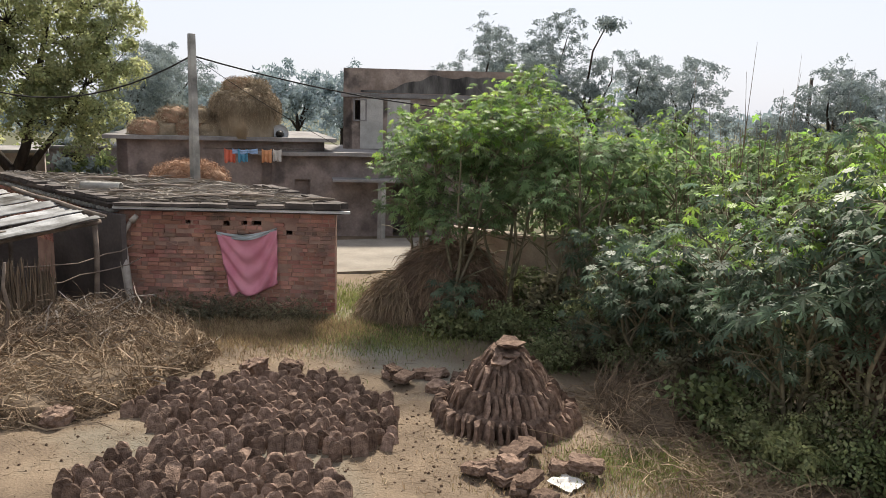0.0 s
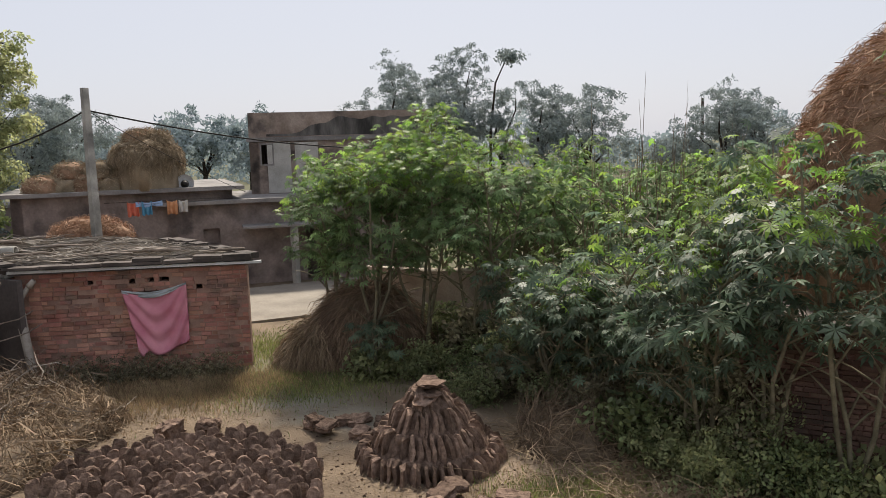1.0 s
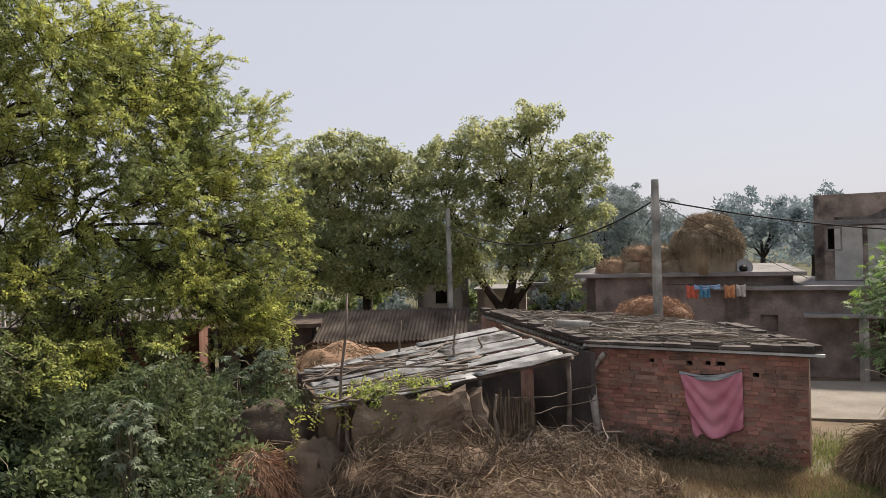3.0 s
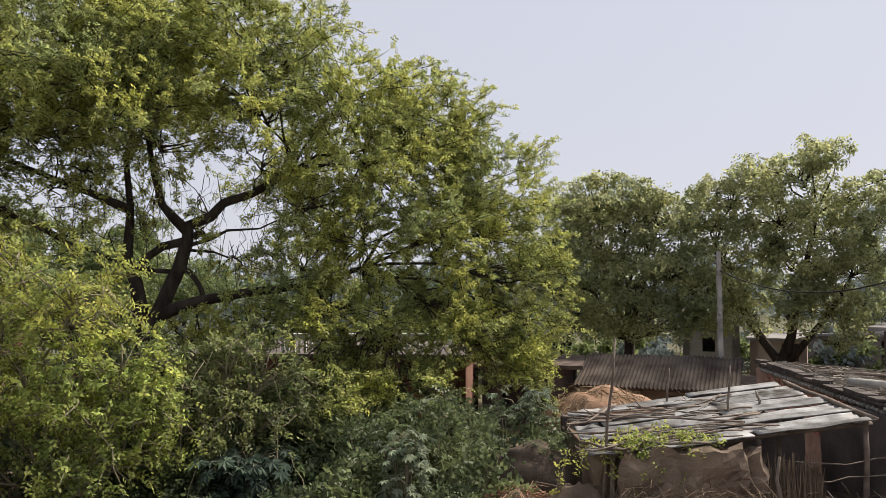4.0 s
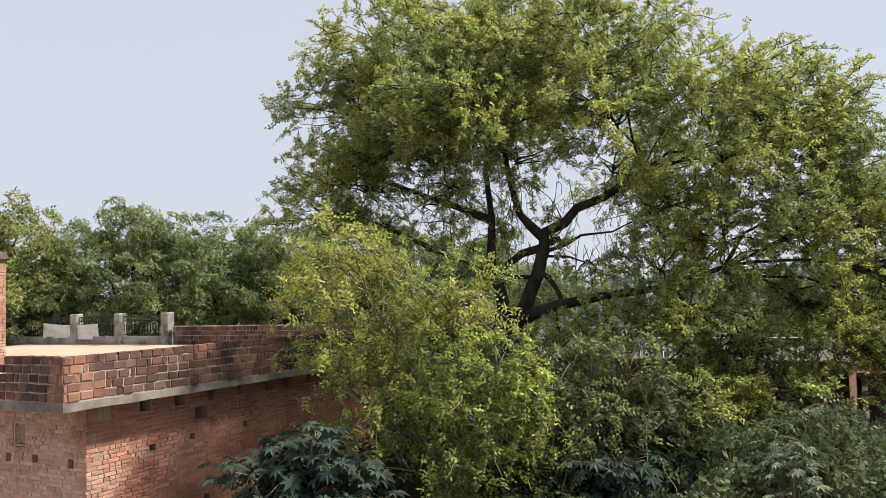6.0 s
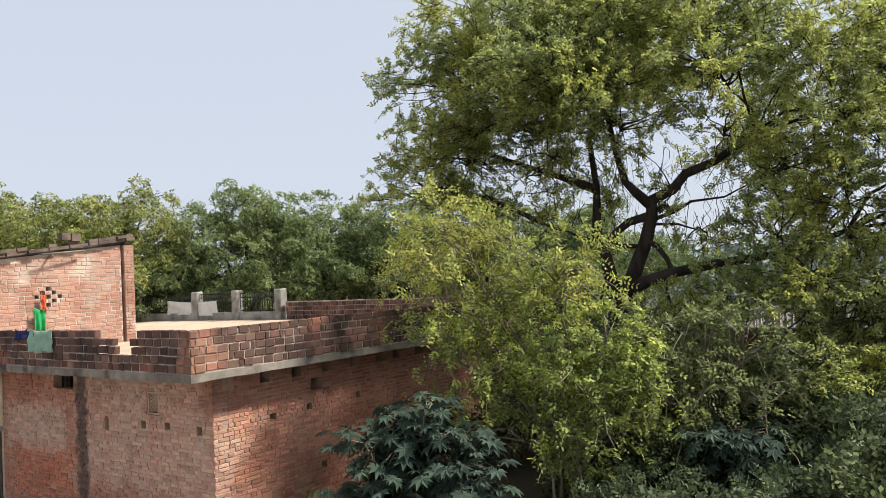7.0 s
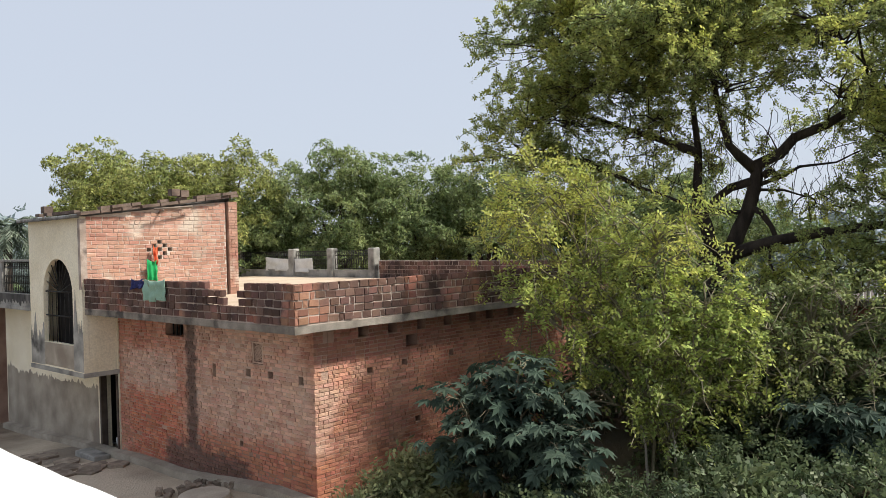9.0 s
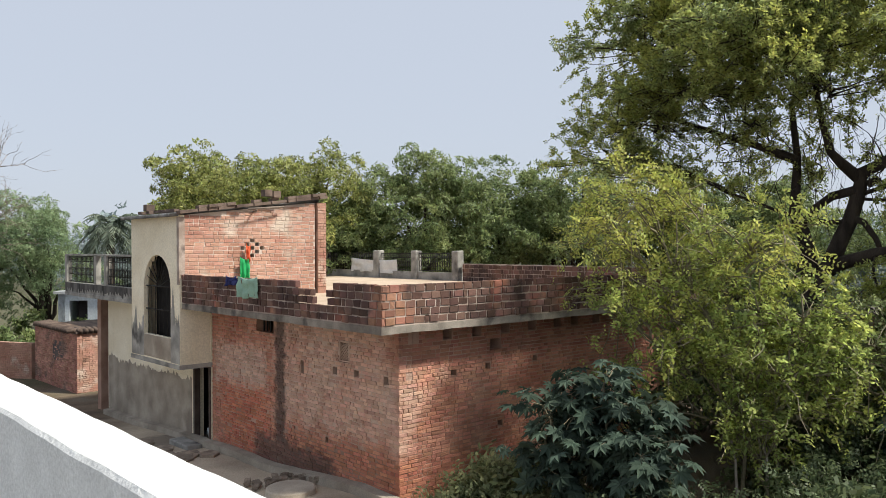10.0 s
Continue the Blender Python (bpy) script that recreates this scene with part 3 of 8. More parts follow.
def prism(bm, pts, z0, z1):
    """An upright block over a ground plan."""
    lo = [bm.verts.new((x, y, z0)) for x, y in pts]
    hi = [bm.verts.new((x, y, z1)) for x, y in pts]
    bm.faces.new(hi), bm.faces.new(lo[::-1])
    for i in range(len(pts)):
        j = (i + 1) % len(pts)
        bm.faces.new((lo[i], lo[j], hi[j], hi[i]))
    bmesh.ops.recalc_face_normals(bm, faces=bm.faces)
    return bm


def wall_with_holes(bm, a, b, z0, z1, thick, holes=()):
    """A wall from a to b, its outside to the right, with rectangular holes (s0, s1, k0, k1) right through it."""
    a, b = Vector((*a, 0)), Vector((*b, 0))
    u = (b - a).normalized()
    inn = Vector((-u.y, u.x, 0))
    total = (b - a).length
    ss = sorted({0, total, *[s for h in holes for s in h[:2]]})
    zs = sorted({z0, z1, *[k for h in holes for k in h[2:]]})
    for s0, s1 in zip(ss, ss[1:]):
        run = None
        for k0, k1 in list(zip(zs, zs[1:])) + [(None, None)]:
            solid = k0 is not None and not any(h[0] <= (s0 + s1) / 2 <= h[1] and h[2] <= (k0 + k1) / 2 <= h[3] for h in holes)
            if solid:
                run = (run[0] if run else k0, k1)
            elif run:
                p = [a + u * s0, a + u * s1, a + u * s1 + inn * thick, a + u * s0 + inn * thick]
                prism(bm, [(q.x, q.y) for q in p], *run)
                run = None
    bmesh.ops.remove_doubles(bm, verts=bm.verts, dist=0.0005)
    return bm


def smooth(a, b, x):
    k = min(1, max(0, (x - a) / (b - a)))
    return k * k * (3 - 2 * k)


def ground_z(x, y):
    """The lie of the land: level by the hut, falling away beside the brick house."""
    z = -0.25 * smooth(-11.6, -16.0, y) - 0.35 * smooth(-16, -27, y)
    near = max(0.0, 1 - math.hypot(x + 8, y) / 60)
    return z + near * (0.05 * noise.noise((x * 0.5, y * 0.5, 0)) + 0.018 * noise.noise((x * 2.3, y * 2.3, 4)))


# ---- ground ----
def axis(lo, hi, step, far):
    near = list(np.arange(lo, hi + 1e-6, step))
    out, d = [], step
    while d < far:
        out.append(d)
        d *= 1.5
    return [lo - q for q in reversed(out)] + near + [hi + q for q in out]


def make_ground():
    xs, ys = axis(-26, 2, 0.25, 1500), axis(-26, 22, 0.25, 1500)
    v = [(x, y, ground_z(x, y)) for y in ys for x in xs]
    n = len(xs)
    f = [(j * n + i, j * n + i + 1, (j + 1) * n + i + 1, (j + 1) * n + i) for j in range(len(ys) - 1) for i in range(n - 1)]
    field = (0.085, 0.085, 0.045)
    # pale patches on the lane and before the castors brighten ground in shade
    soil = material("dusty_soil", (0.115, 0.084, 0.058), (0.19, 0.142, 0.098), 1.4, 30, 0.97, 1.0, stain=(0.15, 0.135, 0.105), stain_scale=0.35, stain_at=0.55,
                    patches=[((-1040, 0, 0), (1012, 5000, 50), field, 0.9), ((0, 1020, 0), (3000, 1001, 50), field, 0.9), ((0, -1030, 0), (3000, 999, 50), field, 0.9), ((-10.4, 9.9, 0), (1.4, 1.0, 5), (0.17, 0.165, 0.09), 0.7), ((-8.5, 8.9, 0), (1.6, 0.6, 5), (0.25, 0.24, 0.20), 0.6), ((-14.5, -5, 0), (4.5, 5.2, 9), (0.10, 0.085, 0.055), 0.85), ((-5.2, -17.0, 0), (3.0, 5.5, 9), (0.56, 0.47, 0.36), 0.95), ((-7.0, -19.6, 0), (0.8, 0.7, 9), (0.13, 0.105, 0.085), 0.7), ((-5, 12.5, 0), (8, 2.2, 9), (0.20, 0.165, 0.115), 0.7), ((-3.6, 8.9, 0), (3.2, 1.1, 9), (0.28, 0.215, 0.16), 0.7)])
    tagged(sheet("ground", v, f, soil, smooth=True), "dusty yellow-brown village ground with thin dry grass", "ground", kind="structure")


make_ground()


# ---- the roof terrace that the walk keeps to ----
def own_house():
    root = thing("house", "whitewashed flat-roofed house with a low white terrace parapet", "house")
    bm = bmesh.new()
    box(bm, (-0.30, -9.0, -0.6), (6.0, 0.66, 2.80))
    part("wall", bm, WHITEWASH, root)
    bm = bmesh.new()
    box(bm, (-0.33, -9.03, 2.803), (6.03, 0.69, 2.95))
    part("roof_slab", bm, CONCRETE, root)
    bm = bmesh.new()
    for lo, hi in (((-0.36, -9.0, 2.953), (-0.12, 0.7, 3.70)), ((-0.115, 0.46, 2.953), (6.0, 0.7, 3.70))):
        k = bmesh.new()
        box(k, lo, hi, 0.014)
        along = 1 if hi[1] - lo[1] > 2 else 0
        for c in np.linspace(lo[along] + 0.1, hi[along] - 0.1, 90):
            nrm = (0, 1, 0) if along else (1, 0, 0)
            bmesh.ops.bisect_plane(k, geom=k.verts[:] + k.edges[:] + k.faces[:], plane_co=tuple(c * q for q in nrm), plane_no=nrm)
        roughen(k, 0.007, 3.5)
        me = bpy.data.meshes.new("tmp")
        k.to_mesh(me)
        k.free()
        bm.from_mesh(me)
    part("parapet", bm, WHITEWASH, root, "white-painted parapet, chipped along its edge")


own_house()


# ---- the red brick house ----
WX, WY = -7.58, -11.27          # outer faces of its two walls
SX, SY = -6.87, -10.82          # edge of its roof slab
SIDE, BACK = -18.25, -16.5      # side of the upper room, back of the terrace
SLAB0, SLAB1 = 2.95, 3.07


def railing(parent, a, b, z0, z1, name="railing"):
    """A cast-iron railing: top and bottom bars, uprights and scrolls."""
    a, b = Vector((*a, 0)), Vector((*b, 0))
    ln = (b - a).length
    for z in (z0 + 0.03, z1 - 0.16, z1 - 0.02):
        bm = bmesh.new()
        part("rail", tube(bm, [a + Vector((0, 0, z)), b + Vector((0, 0, z))], [0.014, 0.014], 5), IRON, parent)
    n = max(3, int(ln / 0.11))
    u = (b - a).normalized()
    for i in range(n + 1):
        bm = bmesh.new()
        p = a.lerp(b, i / n)
        tube(bm, [p + Vector((0, 0, z0)), p + Vector((0, 0, z1))], [0.009, 0.009], 4)
        if i < n:
            c = a.lerp(b, (i + 0.5) / n) + Vector((0, 0, (z0 + z1) / 2 - 0.06))
            r = 0.045
            tube(bm, [c + r * (math.cos(t) * u + 2.4 * math.sin(t) * Vector((0, 0, 1))) for t in np.linspace(0, 2 * math.pi, 9)], [0.007] * 9, 4)
            c2 = c + Vector((0, 0, (z1 - z0) / 2 - 0.03))
            tube(bm, [c2 + 0.04 * (math.cos(t) * u + math.sin(t) * Vector((0, 0, 1))) for t in np.linspace(0, 2 * math.pi, 8)], [0.006] * 8, 4)
        part("baluster", bm, IRON, parent)


def brick_house():
    root = thing("brick_house", "red brick house with an open roof terrace behind a parapet", "house", at=(0, 0, 0))
    front_holes = [(12.70 - 11.27, 13.04 - 11.27, 2.23, 2.64), (13.1 - 11.27, 13.24 - 11.27, 1.98, 2.12), (12.42 - 11.27, 12.56 - 11.27, 1.99, 2.13), (11.55 - 11.27, 11.69 - 11.27, 1.98, 2.12),
                   (14.24 - 11.27, 14.36 - 11.27, 1.86, 2.12), (15.40 - 11.27, 16.10 - 11.27, 2.56, 2.88), (13.4 - 11.27, 13.5 - 11.27, 0.66, 0.76)]
    side_holes = [(0.16, 0.30, 2.05, 2.18), (1.2, 1.33, 2.04, 2.17), (2.08, 2.21, 2.05, 2.18), (2.2, 2.5, 2.4, 2.62), (3.4, 3.53, 2.08, 2.2), (2.4, 2.53, 0.95, 1.07)] + [(x, x + 0.23, 2.70, 2.949) for x in (0.22, 1.01, 1.74, 2.51, 3.27, 4.05, 4.6, 5.35, 6.1, 6.85, 7.6)]
    ln_front, ln_side = 18.2 - 11.27, 8.8
    # front, seen from the lane: a to b with the outside to the right
    bm = bmesh.new()
    flip = [(ln_front - s1, ln_front - s0, k0, k1) for s0, s1, k0, k1 in front_holes]
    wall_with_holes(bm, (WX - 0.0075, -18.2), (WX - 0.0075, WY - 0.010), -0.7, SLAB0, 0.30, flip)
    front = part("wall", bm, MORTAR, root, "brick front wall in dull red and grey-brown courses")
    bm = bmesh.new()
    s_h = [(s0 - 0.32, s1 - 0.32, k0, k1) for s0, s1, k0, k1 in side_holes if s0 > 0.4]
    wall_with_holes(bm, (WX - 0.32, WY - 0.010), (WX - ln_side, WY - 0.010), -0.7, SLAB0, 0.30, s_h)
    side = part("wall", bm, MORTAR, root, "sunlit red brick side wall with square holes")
    bm = bmesh.new()
    wall_with_holes(bm, (BACK + 0.2, WY - 0.05), (BACK + 0.2, -26.0), -0.7, SLAB0, 0.3)
    wall_with_holes(bm, (BACK + 0.2, -26.0), (WX, -26.0), -0.7, SLAB0, 0.3)
    part("wall", bm, MORTAR, root)
    # inner room walls close the holes to darkness
    bm = bmesh.new()
    box(bm, (BACK + 0.6, -25.6, -0.3), (WX - 0.4, WY - 0.45, -0.25))
    part("floor_slab", bm, CONCRETE, root)
    # slab with its overhang, rough at the edge
    bm = bmesh.new()
    prism(bm, [(SX, SY), (BACK, SY), (BACK, -26.0), (WX + 0.02, -26.0), (WX + 0.02, SIDE), (SX, SIDE)], SLAB0, SLAB1)
    bmesh.ops.subdivide_edges(bm, edges=[e for e in bm.edges if e.calc_length() > 3], cuts=24)
    bmesh.ops.triangulate(bm, faces=[f for f in bm.faces if len(f.verts) > 4])
    roughen(bm, 0.012, 4)
    part("roof_slab", bm, SLABEDGE, root, "grey stained concrete roof slab")
    bm = bmesh.new()
    prism(bm, [(SX - 0.1, SY - 0.1), (BACK + 0.1, SY - 0.1), (BACK + 0.1, -26.0), (-10.9, -26.0), (-10.9, SIDE + 0.02), (SX - 0.1, SIDE + 0.02)], SLAB1 + 0.014, SLAB1 + 0.04)
    for v in bm.verts:
        v.co.z += 0.017 * max(0, SX - 1 - v.co.x)
    part("terrace_floor", bm, ROOFTOP, root, "sandy terrace floor in full sun")
    # parapets of bricks on edge
    par = thing("parapet", "soot-dark weathered parapet of bricks laid on edge", "parapet", kind="structure", at=(0, 0, 0))

    def front_top(s):
        y = -10.82 - s
        steps = ((-12.14, 9), (-12.35, 3.62), (-12.75, 3.34), (-12.95, 3.48), (-13.35, 3.62), (-18.3, 9))
        for edge, top in steps:
            if y > edge:
                return top
        return 9

    bm = bmesh.new()
    wall_with_holes(bm, (SX - 0.012, SIDE), (SX - 0.012, -13.4), SLAB1, 3.70, 0.07)
    wall_with_holes(bm, (SX - 0.012, -13.4), (SX - 0.012, -12.14), SLAB1, 3.33, 0.07)
    wall_with_holes(bm, (SX - 0.012, -12.14), (SX - 0.012, SY - 0.012), SLAB1, 3.70, 0.07)
    wall_with_holes(bm, (SX - 0.086, SY - 0.012), (BACK, SY - 0.012), SLAB1, 3.70, 0.07)
    wall_with_holes(bm, (BACK, -19.05), (BACK, SY - 0.09), SLAB1, 3.80, 0.1)
    part("core", bm, PALEMORTAR, par)
    # window grille, vent lattice, door and drain stain
    win = thing("window_1", "small barred window under the roof slab", "window", kind="structure")
    bm = bmesh.new()
    for i in range(5):
        y = -15.46 - i * 0.145
        box(bm, (WX - 0.16, y - 0.012, 2.56), (WX - 0.136, y + 0.012, 2.88))
    part("bar", bm, IRON, win)
    bm = bmesh.new()
    for i in range(7):
        for s in (-1, 1):
            z = 2.20 + i * 0.075
            box(bm, (WX - 0.07, -13.08, z - 0.008), (WX - 0.04 + 0.004 * s, -12.66, z + 0.008), 0, Matrix.Rotation(radians(45 * s), 4, "X"))
    for f in bm.verts:
        f.co.y, f.co.z = min(-12.71, max(-13.03, f.co.y)), min(2.63, max(2.24, f.co.z))
    for y0, y1, z0, z1 in ((-13.03, -12.71, 2.24, 2.27), (-13.03, -12.71, 2.60, 2.63), (-13.03, -13.0, 2.27, 2.60), (-12.74, -12.71, 2.27, 2.60)):
        box(bm, (WX - 0.09, y0, z0), (WX - 0.012, y1, z1))
    part("vent_lattice", bm, MORTAR, root, "diamond lattice vent of pale clay")
    return front, side, par, front_holes, side_holes, ln_front, ln_side, front_top


FRONT, FLANK, PAR, FRONT_HOLES, SIDE_HOLES, LN_FRONT, LN_SIDE, FRONT_TOP = brick_house()


def plaster_front():
    """The cream front with its projecting bay, arch, balcony and door."""
    root = thing("plaster_house", "cream plastered house front with arched bay and iron balcony", "house")
    F = WX + 0.02
    bm = bmesh.new()
    wall_with_holes(bm, (F, -25.0), (F, SIDE + 0.02), -0.75, SLAB0, 0.25, [(25.0 - 19.15, 25.0 - 18.235, -0.28, 1.62)])
    part("wall", bm, PLASTER, root, "cream plaster, flaking to bare cement below")
    # bare cement where the paint has come away, with a ragged top
    rnd = random.Random(5)
    ys = np.linspace(-24.95, -19.25, 120)
    top = [1.12 + 0.10 * noise.noise((y * 1.2, 0, 0)) + 0.13 * noise.noise((y * 5, 3, 0)) + rnd.uniform(-0.02, 0.04) + 0.10 * noise.noise((y * 11, 7, 0)) for y in ys]
    v = [(F + 0.004, y, z) for y, t in zip(ys, top) for z in (-0.7, t)]
    f = [(2 * i, 2 * i + 2, 2 * i + 3, 2 * i + 1) for i in range(len(ys) - 1)]
    sheet("bare_plaster", v, f, BAREPLASTER, root, "bare grey cement with a ragged edge")
    # bay: a box on brackets with an arched opening
    y0, y1, x0, x1 = -21.15, SIDE, F, SX + 0.05
    bm = bmesh.new()
    cx, hw, spring, sill = -19.55, 0.80, 3.38, 2.24
    n = 14
    arch = [(cx + hw * math.cos(math.pi * i / n), spring + hw * math.sin(math.pi * i / n)) for i in range(n + 1)]
    ring = [(y1, 1.66), (y1, 5.10), (y0, 5.10), (y0, 1.66)]
    hole = [(cx + hw, sill)] + arch + [(cx - hw, sill)]
    for x in (x1, x1 - 0.12):
        outer = [bm.verts.new((x, y, z)) for y, z in ring]
        inner = [bm.verts.new((x, y, z)) for y, z in hole]
        m = len(inner)
        half = m // 2
        bm.faces.new([outer[0], *[inner[i] for i in range(0, 1)], inner[-1], outer[3]])
        bm.faces.new([outer[0], outer[1], *[inner[i] for i in range(half, -1, -1)]])
        bm.faces.new([outer[1], outer[2], *[inner[i] for i in (half,)]])
        bm.faces.new([outer[2], outer[3], *[inner[i] for i in range(m - 1, half - 1, -1)]])
        if x == x1:
            first = (outer, inner)
    for a, b in ((first[0], outer), (first[1], inner)):
        for i in range(len(a)):
            j = (i + 1) % len(a)
            bm.faces.new((a[i], a[j], b[j], b[i]))
    bmesh.ops.recalc_face_normals(bm, faces=bm.faces)
    part("bay_front", bm, PLASTER, root, "cream bay with a tall round arch")
    bm = bmesh.new()
    box(bm, (F + 0.003, y1 - 0.12, 1.66), (x1 - 0.123, y1, SLAB0 - 0.002)), box(bm, (F + 0.003, y0, 1.66), (x1 - 0.123, y0 + 0.12, 5.08))
    box(bm, (F + 0.003, y0 + 0.123, 1.60), (x1 - 0.125, y1 - 0.123, 1.72))
    part("bay_side", bm, PLASTER, root)
    bm = bmesh.new()
    box(bm, (F - 0.25, y0 - 0.02, 1.56), (x1 + 0.02, y1 + 0.02, 1.655))
    roughen(bm, 0.01, 4)
    part("bay_floor", bm, CONCRETE, root)
    # dark streaks down the bay
    def streaks(y_a, y_b, z_lo, z_hi, seed, mat, off=0.004):
        r = random.Random(seed)
        v, f = [], []
        n = 40
        for i in range(n + 1):
            y = y_a + (y_b - y_a) * i / n
            v += [(x1 + off, y, z_lo), (x1 + off, y, z_lo + (z_hi - z_lo) * min(0.59 if seed == 4 else 2, 0.45 + 0.55 * abs(noise.noise((y * 4, seed, 0)) * 1.6) + r.uniform(-0.08, 0.08) + (0.3 if seed == 4 else 0)))]
        for i in range(n):
            f.append((2 * i, 2 * i + 2, 2 * i + 3, 2 * i + 1))
        sheet("stain", v, f, mat, root, "grey-black rain streaks")
    streaks(y0, cx - hw, 1.68, 3.15, 2, CONCRETE), streaks(cx + hw, y1, 1.68, 3.6, 3, CONCRETE), streaks(cx - hw, cx + hw, 1.70, 2.6, 4, BAREPLASTER, 0.003)
    bm = bmesh.new()
    box(bm, (x1 + 0.004, y1 - 0.10, 3.5), (x1 + 0.022, y1 + 0.022, 5.05)), box(bm, (x1 - 0.12, y1 + 0.003, 3.72), (x1 + 0.003, y1 + 0.022, 5.05))
    part("corner_strip", bm, PALEMORTAR, root)
    # black panel added behind the arch in place of its dark inside
    bm = bmesh.new()
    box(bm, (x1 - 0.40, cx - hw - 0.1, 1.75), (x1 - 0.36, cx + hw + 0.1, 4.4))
    part("shutter", bm, BLACKNESS, root, "black panel standing for the unlit inside behind the grille")
    # iron in the arch
    bm = bmesh.new()
    for z in (2.86, 3.42):
        box(bm, (x1 - 0.07, cx - hw, z - 0.015), (x1 - 0.045, cx + hw, z + 0.015))
    for i in range(7):
        y = cx - hw + 2 * hw * (i + 0.5) / 7
        box(bm, (x1 - 0.068, y - 0.006, sill), (x1 - 0.056, y + 0.006, 3.42))
    for i in range(1, 10):
        a = math.pi * i / 10
        tube(bm, [(x1 - 0.06, cx, 3.42), (x1 - 0.06, cx + hw * 0.97 * math.cos(a), 3.42 + hw * 0.97 * math.sin(a))], [0.01, 0.01], 4)
    part("arch_grille", bm, IRON, root, "black iron fan grille")
    # the upper room's roof of sheets under a rough brick edge
    bm = bmesh.new()
    rows = []
    for i in range(205):
        y = y0 - 0.15 + (y1 - y0 + 0.12) * i / 204
        z = 0.035 * math.cos(6.2832 * i / 6)
        rows.append([bm.verts.new(p) for p in ((x1 + 0.22, y, 5.10 + z), (-8.7, y, 5.33 + z), (-10.6, y, 5.56 + z))])
    for a, b in zip(rows, rows[1:]):
        for k in range(2):
            bm.faces.new((a[k], b[k], b[k + 1], a[k + 1])).smooth = True
    ob = part("roof_sheet", bm, CEMENTSHEET, root, "corrugated cement roof sheet")
    ob.modifiers.new("thickness", "SOLIDIFY").thickness = 0.015
    rr = random.Random(8)
    loose = []
    for row in range(2):
        x = x1 + 0.05
        while x > -10.7:
            z = 5.14 + (x1 - x) * 0.125 + row * 0.075
            if row == 0 or rr.random() < 0.75:
                loose.append(((x - 0.22, y1 - 0.05 + rr.uniform(-.03, .03), z), (x, y1 + 0.12 + rr.uniform(-.03, .05), z + 0.07), Matrix.Rotation(-0.13 + rr.uniform(-.03, .03), 4, "Y").inverted()))
            x -= 0.235
    for i in range(10):
        y = y1 - 0.1 - i * 0.24
        if rr.random() < 0.8:
            loose.append(((x1 - 0.05, y - 0.22, 5.17), (x1 + 0.08, y, 5.24), None))
    for q in ((x1 - 0.1, -20.1, 5.24), (-9.1, y1, 5.60), (-9.35, y1 - 0.02, 5.58)):
        loose.append((q, (q[0] + 0.2, q[1] + 0.2, q[2] + 0.16), None))
    for lo, hi, turn in loose:
        bm = bmesh.new()
        part("roof_brick", box(bm, lo, hi, 0, turn), TILE, root)
    bm = bmesh.new()
    tube(bm, [(-8.4, y1 + 0.28, 5.27), (-9.45, y1 + 0.16, 5.36)], [0.024, 0.024], 6), tube(bm, [(-8.66, y1 - 0.02, 5.19), (-8.62, y1 + 0.30, 5.25)], [0.022, 0.022], 5)
    part("roof_pole", bm, WOOD, root)
    # door frame and passage, its walls painted black for the unlit inside
    door = thing("door_1", "dark open doorway with an old wooden frame", "door", kind="structure")
    bm = bmesh.new()
    for y in (-19.15, -18.32):
        box(bm, (F - 0.12, y, -0.28), (F + 0.02, y + 0.08, 1.6))
    box(bm, (F - 0.12, -19.07, 1.52), (F + 0.02, -18.32, 1.6))
    part("door_frame", bm, DARKWOOD, door)
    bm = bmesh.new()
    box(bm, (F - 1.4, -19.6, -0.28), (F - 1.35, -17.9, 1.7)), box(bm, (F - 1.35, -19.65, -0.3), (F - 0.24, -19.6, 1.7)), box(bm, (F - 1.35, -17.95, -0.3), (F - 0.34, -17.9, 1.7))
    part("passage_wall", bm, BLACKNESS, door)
    bm = bmesh.new()
    tube(bm, [(F - 0.25, -18.62, -0.26), (F - 0.25, -18.62, -0.1), (F - 0.25, -18.62, 0.02)], [0.1, 0.14, 0.15], 12)
    tagged(part("bucket", bm, TIN), "small grey metal bucket on the doorstep", "bucket")
    # balcony
    bal = thing("balcony", "stained concrete balcony with ornate iron railing", "balcony")
    bm = bmesh.new()
    box(bm, (F + 0.02, -26.6, SLAB0 - 0.03), (SX + 0.06, y0 - 0.003, SLAB0 + 0.07)), box(bm, (SX - 0.08, -26.6, SLAB0 + 0.073), (SX + 0.04, y0 - 0.003, 3.32))
    roughen(bm, 0.008, 5)
    part("slab", bm, CONCRETE, bal)
    v, f = [], []
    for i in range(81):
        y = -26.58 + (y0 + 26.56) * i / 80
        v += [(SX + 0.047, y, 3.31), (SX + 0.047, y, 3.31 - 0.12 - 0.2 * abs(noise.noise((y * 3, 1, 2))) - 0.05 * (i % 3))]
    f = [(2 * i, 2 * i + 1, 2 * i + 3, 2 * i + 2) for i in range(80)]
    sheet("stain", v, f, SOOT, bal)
    for y in (-26.6, -24.0, -23.2):
        bm = bmesh.new()
        box(bm, (SX - 0.1, y, 3.323), (SX + 0.05, y + 0.18, 4.16), 0.012)
        part("post", bm, CONCRETE, bal)
    railing(bal, (SX - 0.02, -26.4), (SX - 0.02, -24.02), 3.33, 4.12), railing(bal, (SX - 0.02, -23.0), (SX - 0.02, y0 - 0.02), 3.33, 4.12)
    bm = bmesh.new()
    box(bm, (SX - 0.1, -26.6, 4.125), (SX + 0.05, y0 - 0.01, 4.17))
    part("handrail", bm, CONCRETE, bal)
